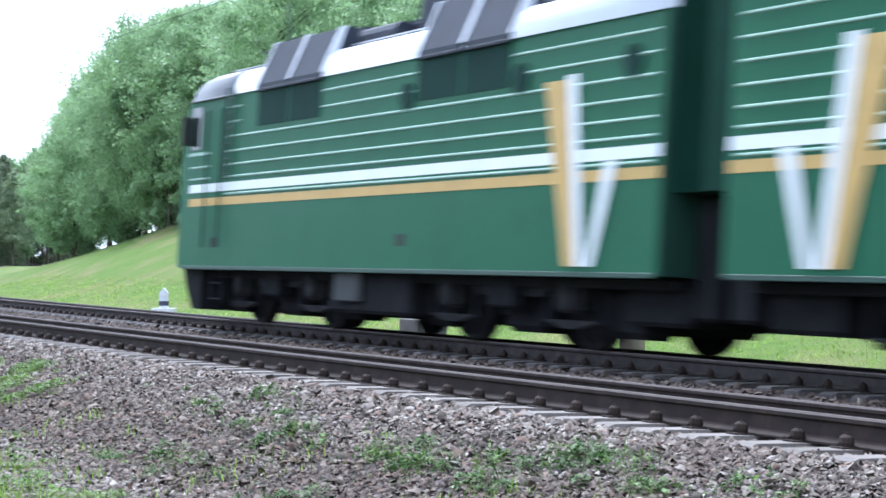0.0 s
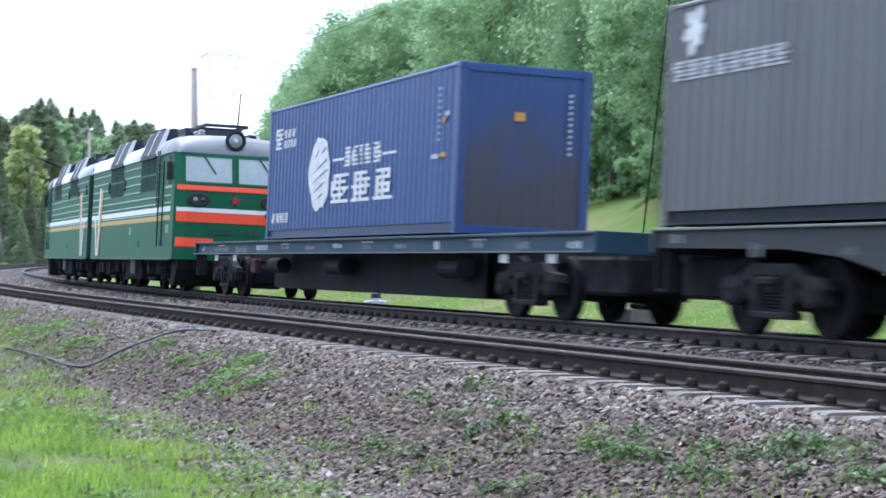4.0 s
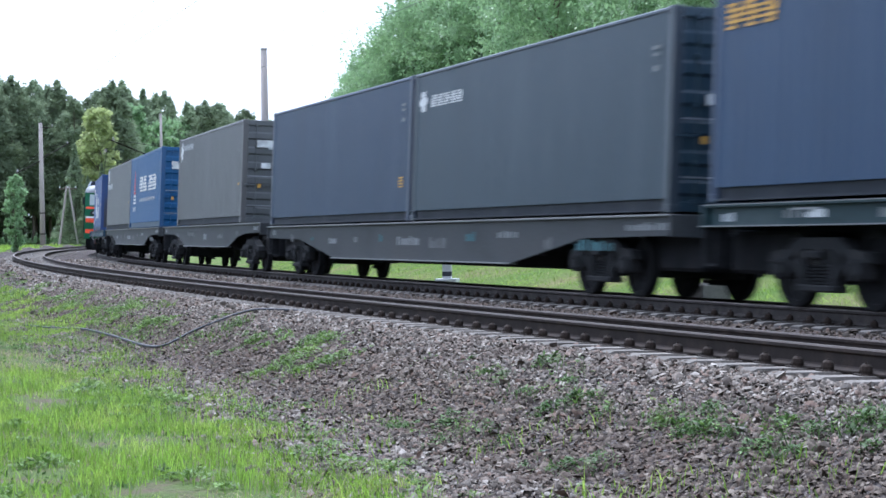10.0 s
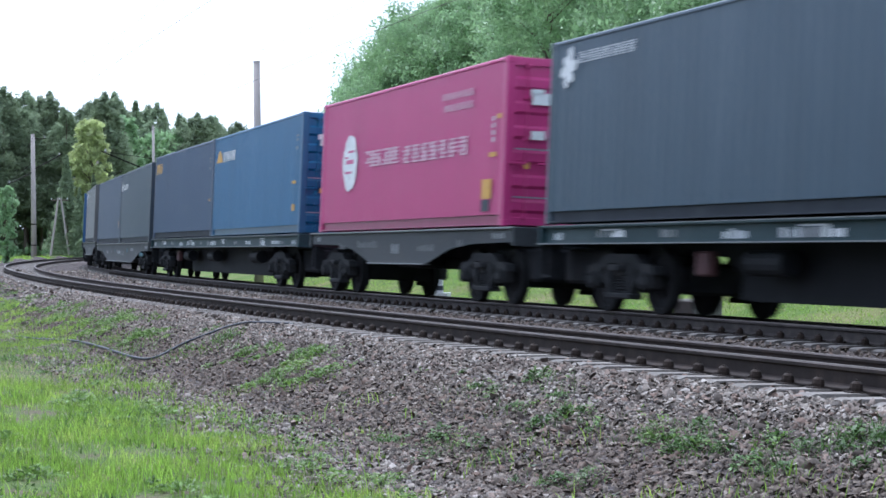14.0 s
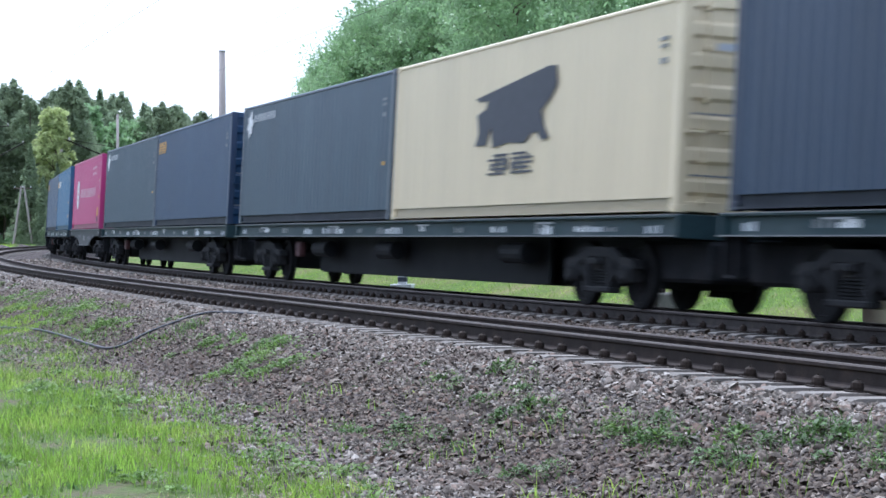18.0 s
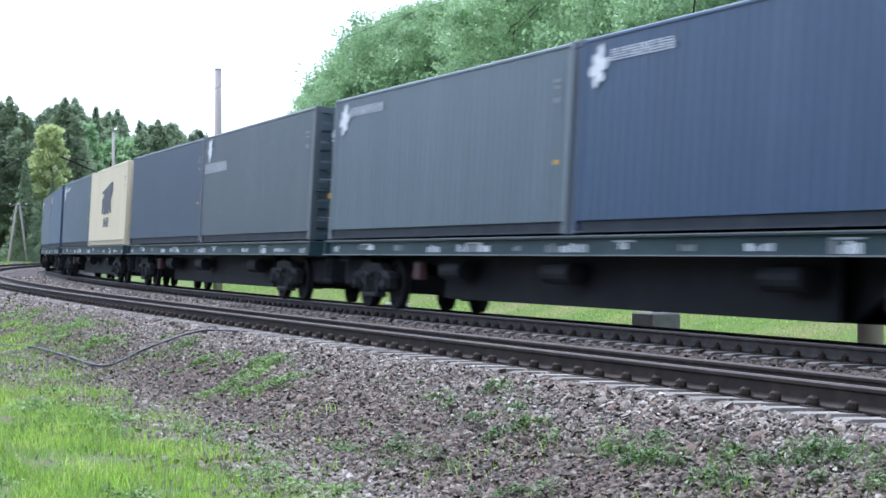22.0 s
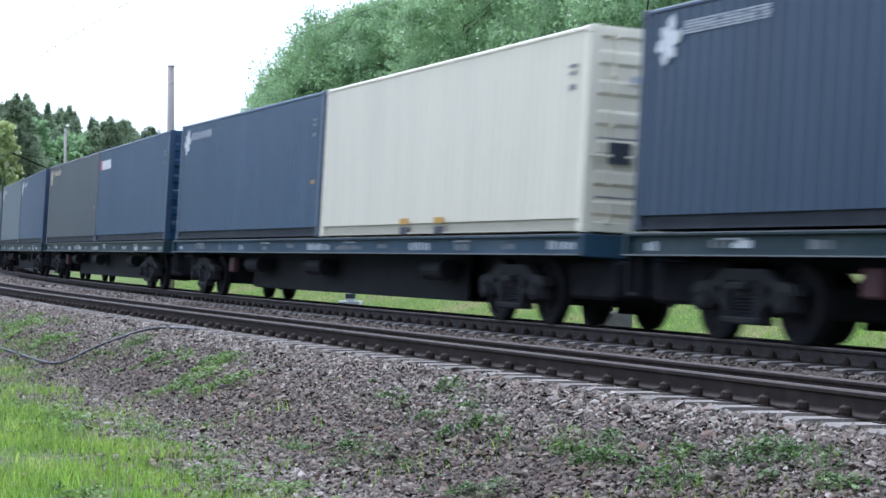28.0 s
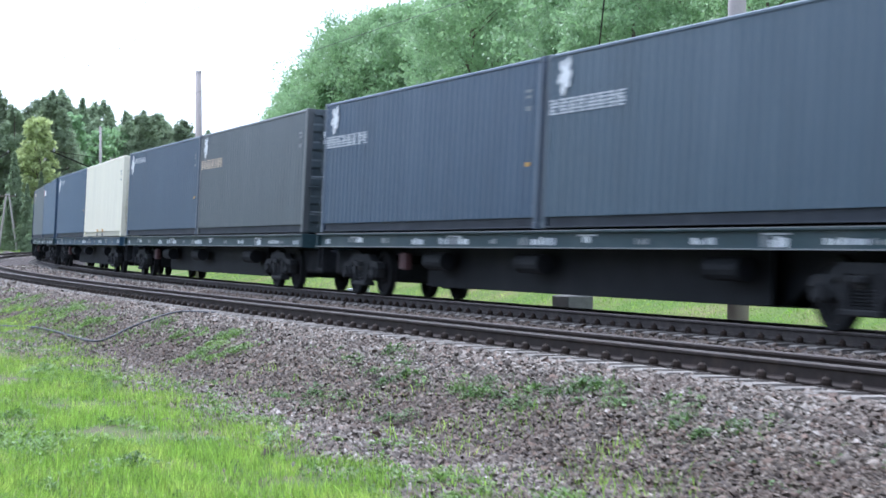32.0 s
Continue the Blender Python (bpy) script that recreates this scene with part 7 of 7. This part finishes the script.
BUSH = [(broadleaf("bush", "low leafy green bush under the trees", 3.2, 2.0, 0.02, 11, 3500, 0.12, clumps=34), 3.2),
        (broadleaf("bush", "tangled green hazel bush at the wood edge", 4.0, 1.9, 0.02, 12, 3800, 0.12, clumps=34), 4.0)]
spots = []
for i in range(26):
    p = line(18 + i * 3.6, 15.2 + rng_t.uniform(-0.6, 1.5) - max(0, 18 + i * 3.6 - 95) * 0.08)
    spots.append((p.x, p.y, rng_t.uniform(1.8, 4.2)))
for i in range(24):
    p = line(20 + i * 4.4, 37 + rng_t.uniform(-1.5, 1.5))
    spots.append((p.x, p.y, rng_t.uniform(5.0, 7.5)))
for i in range(18):
    p = line(20 + i * 4.6, 20.5 + rng_t.uniform(-1.0, 1.0))
    spots.append((p.x, p.y, rng_t.uniform(3.5, 5.0)))
plant(BUSH, spots, 4)

FIRS = [(conifer("fir_tree", "dark green spruce in the distant wood", 17, 5.4, 0.02, 21, 18000), 17),
        (conifer("fir_tree", "tall narrow dark spruce in the distant wood", 19, 4.7, 0.03, 22, 18000), 19),
        (conifer("pine_tree", "dark green pine with an open crown", 17, 5.0, 0.3, 23, 16000, pine=True), 17),
        (conifer("pine_tree", "tall thin pine with a ragged crown", 18, 4.2, 0.22, 24, 16000, pine=True), 18),
        (conifer("fir_tree", "mid green pointed spruce in the distant wood", 18, 5.0, 0.02, 25, 18000), 18),
        (broadleaf("birch_tree", "soft green birch among the conifers", 16, 4.2, 0.15, 33, 7000, 0.24), 16)]
AZ = [72.4, 73.0, 74.3, 75.7, 77.2, 79.3, 80.3, 81.35, 82.5, 86]
EL = [3.0, 3.2, 2.75, 3.35, 3.65, 4.15, 4.15, 4.15, 4.6, 4.9]
spots = []
for az0, az1, dist, step in ((79.3, 92, 222, 0.66), (79.2, 92, 240, 0.62), (79.2, 92, 262, 0.62), (72.6, 79.4, 290, 0.45), (72.5, 79.4, 310, 0.42), (72.4, 79.4, 330, 0.42)):
    az = az0 + rng_t.uniform(0, 0.3)
    while az < az1:
        d = dist + rng_t.uniform(-7, 7)
        x, y, z = place(az, d)
        h = (1.1 + d * math.tan(radians(float(np.interp(az, AZ, EL)))) - z) * rng_t.choice((0.82, 0.88, 0.93, 0.97, 1.0, 1.03))
        spots.append((x, y, h, 2, 3, 4, 2, 3, 2, 3) if d < 278 else (x, y, h, 0, 2, 3, 2, 3, 5))
        az += step * rng_t.uniform(0.7, 1.3)
rng_t.shuffle(spots)
plant(FIRS, spots, 5)

PALE = [(broadleaf("young_tree", "yellow green young tree before the dark firs", 12, 1.75, 0.25, 31, 6000, 0.17, M_LIGHTLEAF), 12)]
plant(PALE, [(*place(79.95, 214)[:2], 14.8), (*place(80.15, 217)[:2], 12.4)], 6)
for az, d, h, k in ((79.45, 209, 7.5, 4), (79.85, 206, 8.6, 1), (80.25, 205, 7.0, 0), (80.6, 208, 10.5, 4), (80.05, 203, 5.5, 0)):
    x, y, z = place(az, d)
    t = copy_thing(FIRS[k][0], Matrix.Translation((x, y, z - 0.1)) @ pose(0, 0, 0, 0, 0, 40 * k + az))
    t.scale = [h / FIRS[k][1]] * 3
LIME = [(broadleaf("young_tree", "pale green birch before the dark firs", 12, 1.9, 0.06, 32, 6000, 0.17), 12)]
plant(LIME, [(*place(78.95, 268)[:2], 19.0), (*place(82.3, 150)[:2], 6.2), (*place(77.0, 275)[:2], 14.0)], 7)
low = []
for i in range(34):
    az = 79.0 + i * 0.2
    low.append((*place(az, 212 + rng_t.uniform(-5, 3))[:2], rng_t.uniform(0.5, 1.2)))
for i in range(46):
    low.append((*place(78.6 + i * 0.3, 272 + rng_t.uniform(-6, 6))[:2], rng_t.uniform(4.0, 7.0)))
BUSH2 = [(broadleaf("bush", "low green scrub before the dark firs", 3.2, 2.2, 0.02, 13, 1600, 0.17, clumps=26), 3.2)]
plant(BUSH2, low, 8)

# unseen trees added round the near side, to dim what faces that way
back = []
for i in range(34):
    a = radians(95 + i * 5.3)
    d = 46 + rng_t.uniform(-4, 10) + 60 * max(0, (12 - i) / 12)
    back.append((-math.sin(a) * d, math.cos(a) * d, rng_t.uniform(13, 18)))
rng_t.shuffle(back)
for x, y, h in back:
    ob, full = FIRS[rng_t.randrange(len(FIRS))]
    z = float(ground_z(np.array([x]), np.array([y]))[0]) - 0.1
    t = copy_thing(ob, Matrix.Translation((x, y, z)) @ pose(0, 0, 0, 0, 0, rng_t.uniform(0, 360)))
    t.scale = (h / full * 1.15, h / full * 1.15, h / full)


# ---- movement ----
def ride(s16, pivot, t, up=0.0, off=0.0):
    """The pose at t of a body that stands on two bogies, and the turns of its bogies against it."""
    s = run(s16, t)
    a, b = line(s - pivot), line(s + pivot)
    f = (b - a).normalized()
    left = Vector((0, 0, 1)).cross(f)
    m = Matrix.Translation((a + b) / 2) @ Matrix((f, left, (0, 0, 1))).transposed().to_4x4() @ Matrix.Rotation(CANT_FAR, 4, "X") @ Matrix.Translation((off, 0, up))
    h = math.atan2(f.y, f.x)
    turns = []
    for d in (-pivot, pivot):
        k = float(np.interp(s + d, SS, HEAD))
        turns.append(math.degrees((math.atan2(math.sin(k), -math.cos(k)) - h + math.pi) % (2 * math.pi) - math.pi))
    return m, turns


def spin(ob, r, s16, back=1):
    """Wheels turn while the vehicle passes before the camera."""
    x, z = ob.location.x, ob.location.z
    t0 = max(0.0, 16 + (8 - s16) / SPEED - 1.0)
    rows, k = [], 0
    while k <= 960:
        t = k / 30
        s = run(s16, min(max(t, t0), t0 + 7.5))
        rows.append((t, pose(x, 0, z) @ Matrix.Rotation(back * (s - run(s16, t0)) / r, 4, "Y")))
        k += (1 if r < 0.5 else 2) if t0 - 0.1 <= t <= t0 + 7.6 else 15
    if rows[-1][0] < 32:
        rows.append((32.0, rows[-1][1]))
    walk(ob, rows)


def motions():
    times = [float(t) for t in range(33)]
    for ob, s16, pivot, up, off in MOVING:
        walk(ob, [(t, ride(s16, pivot, t, up, off)[0]) for t in times])
    sec, s16, pivot = TURNED
    walk(sec, [(t, ride(s16, pivot, t)[0] @ pose(0, 0, 0, 0, 0, 180)) for t in times])
    for ob, s16, pivot, up, off in MOVING + [(rear_section, S_LOCO, 3.75, 0.0, 0.0)]:
        flip = -1 if ob == rear_section else 1
        for b in [c for c in ob.children if c.name.startswith("bogie")]:
            x = b.location.x
            i = 1 if x * flip > 0 else 0
            walk(b, [(t, pose(x, 0, 0, 0, 0, ride(s16, pivot, t)[1][i])) for t in times[::2]])
            for w in [c for c in b.children if c.name.startswith("wheelset")]:
                spin(w, w.location.z, s16, flip)


motions()
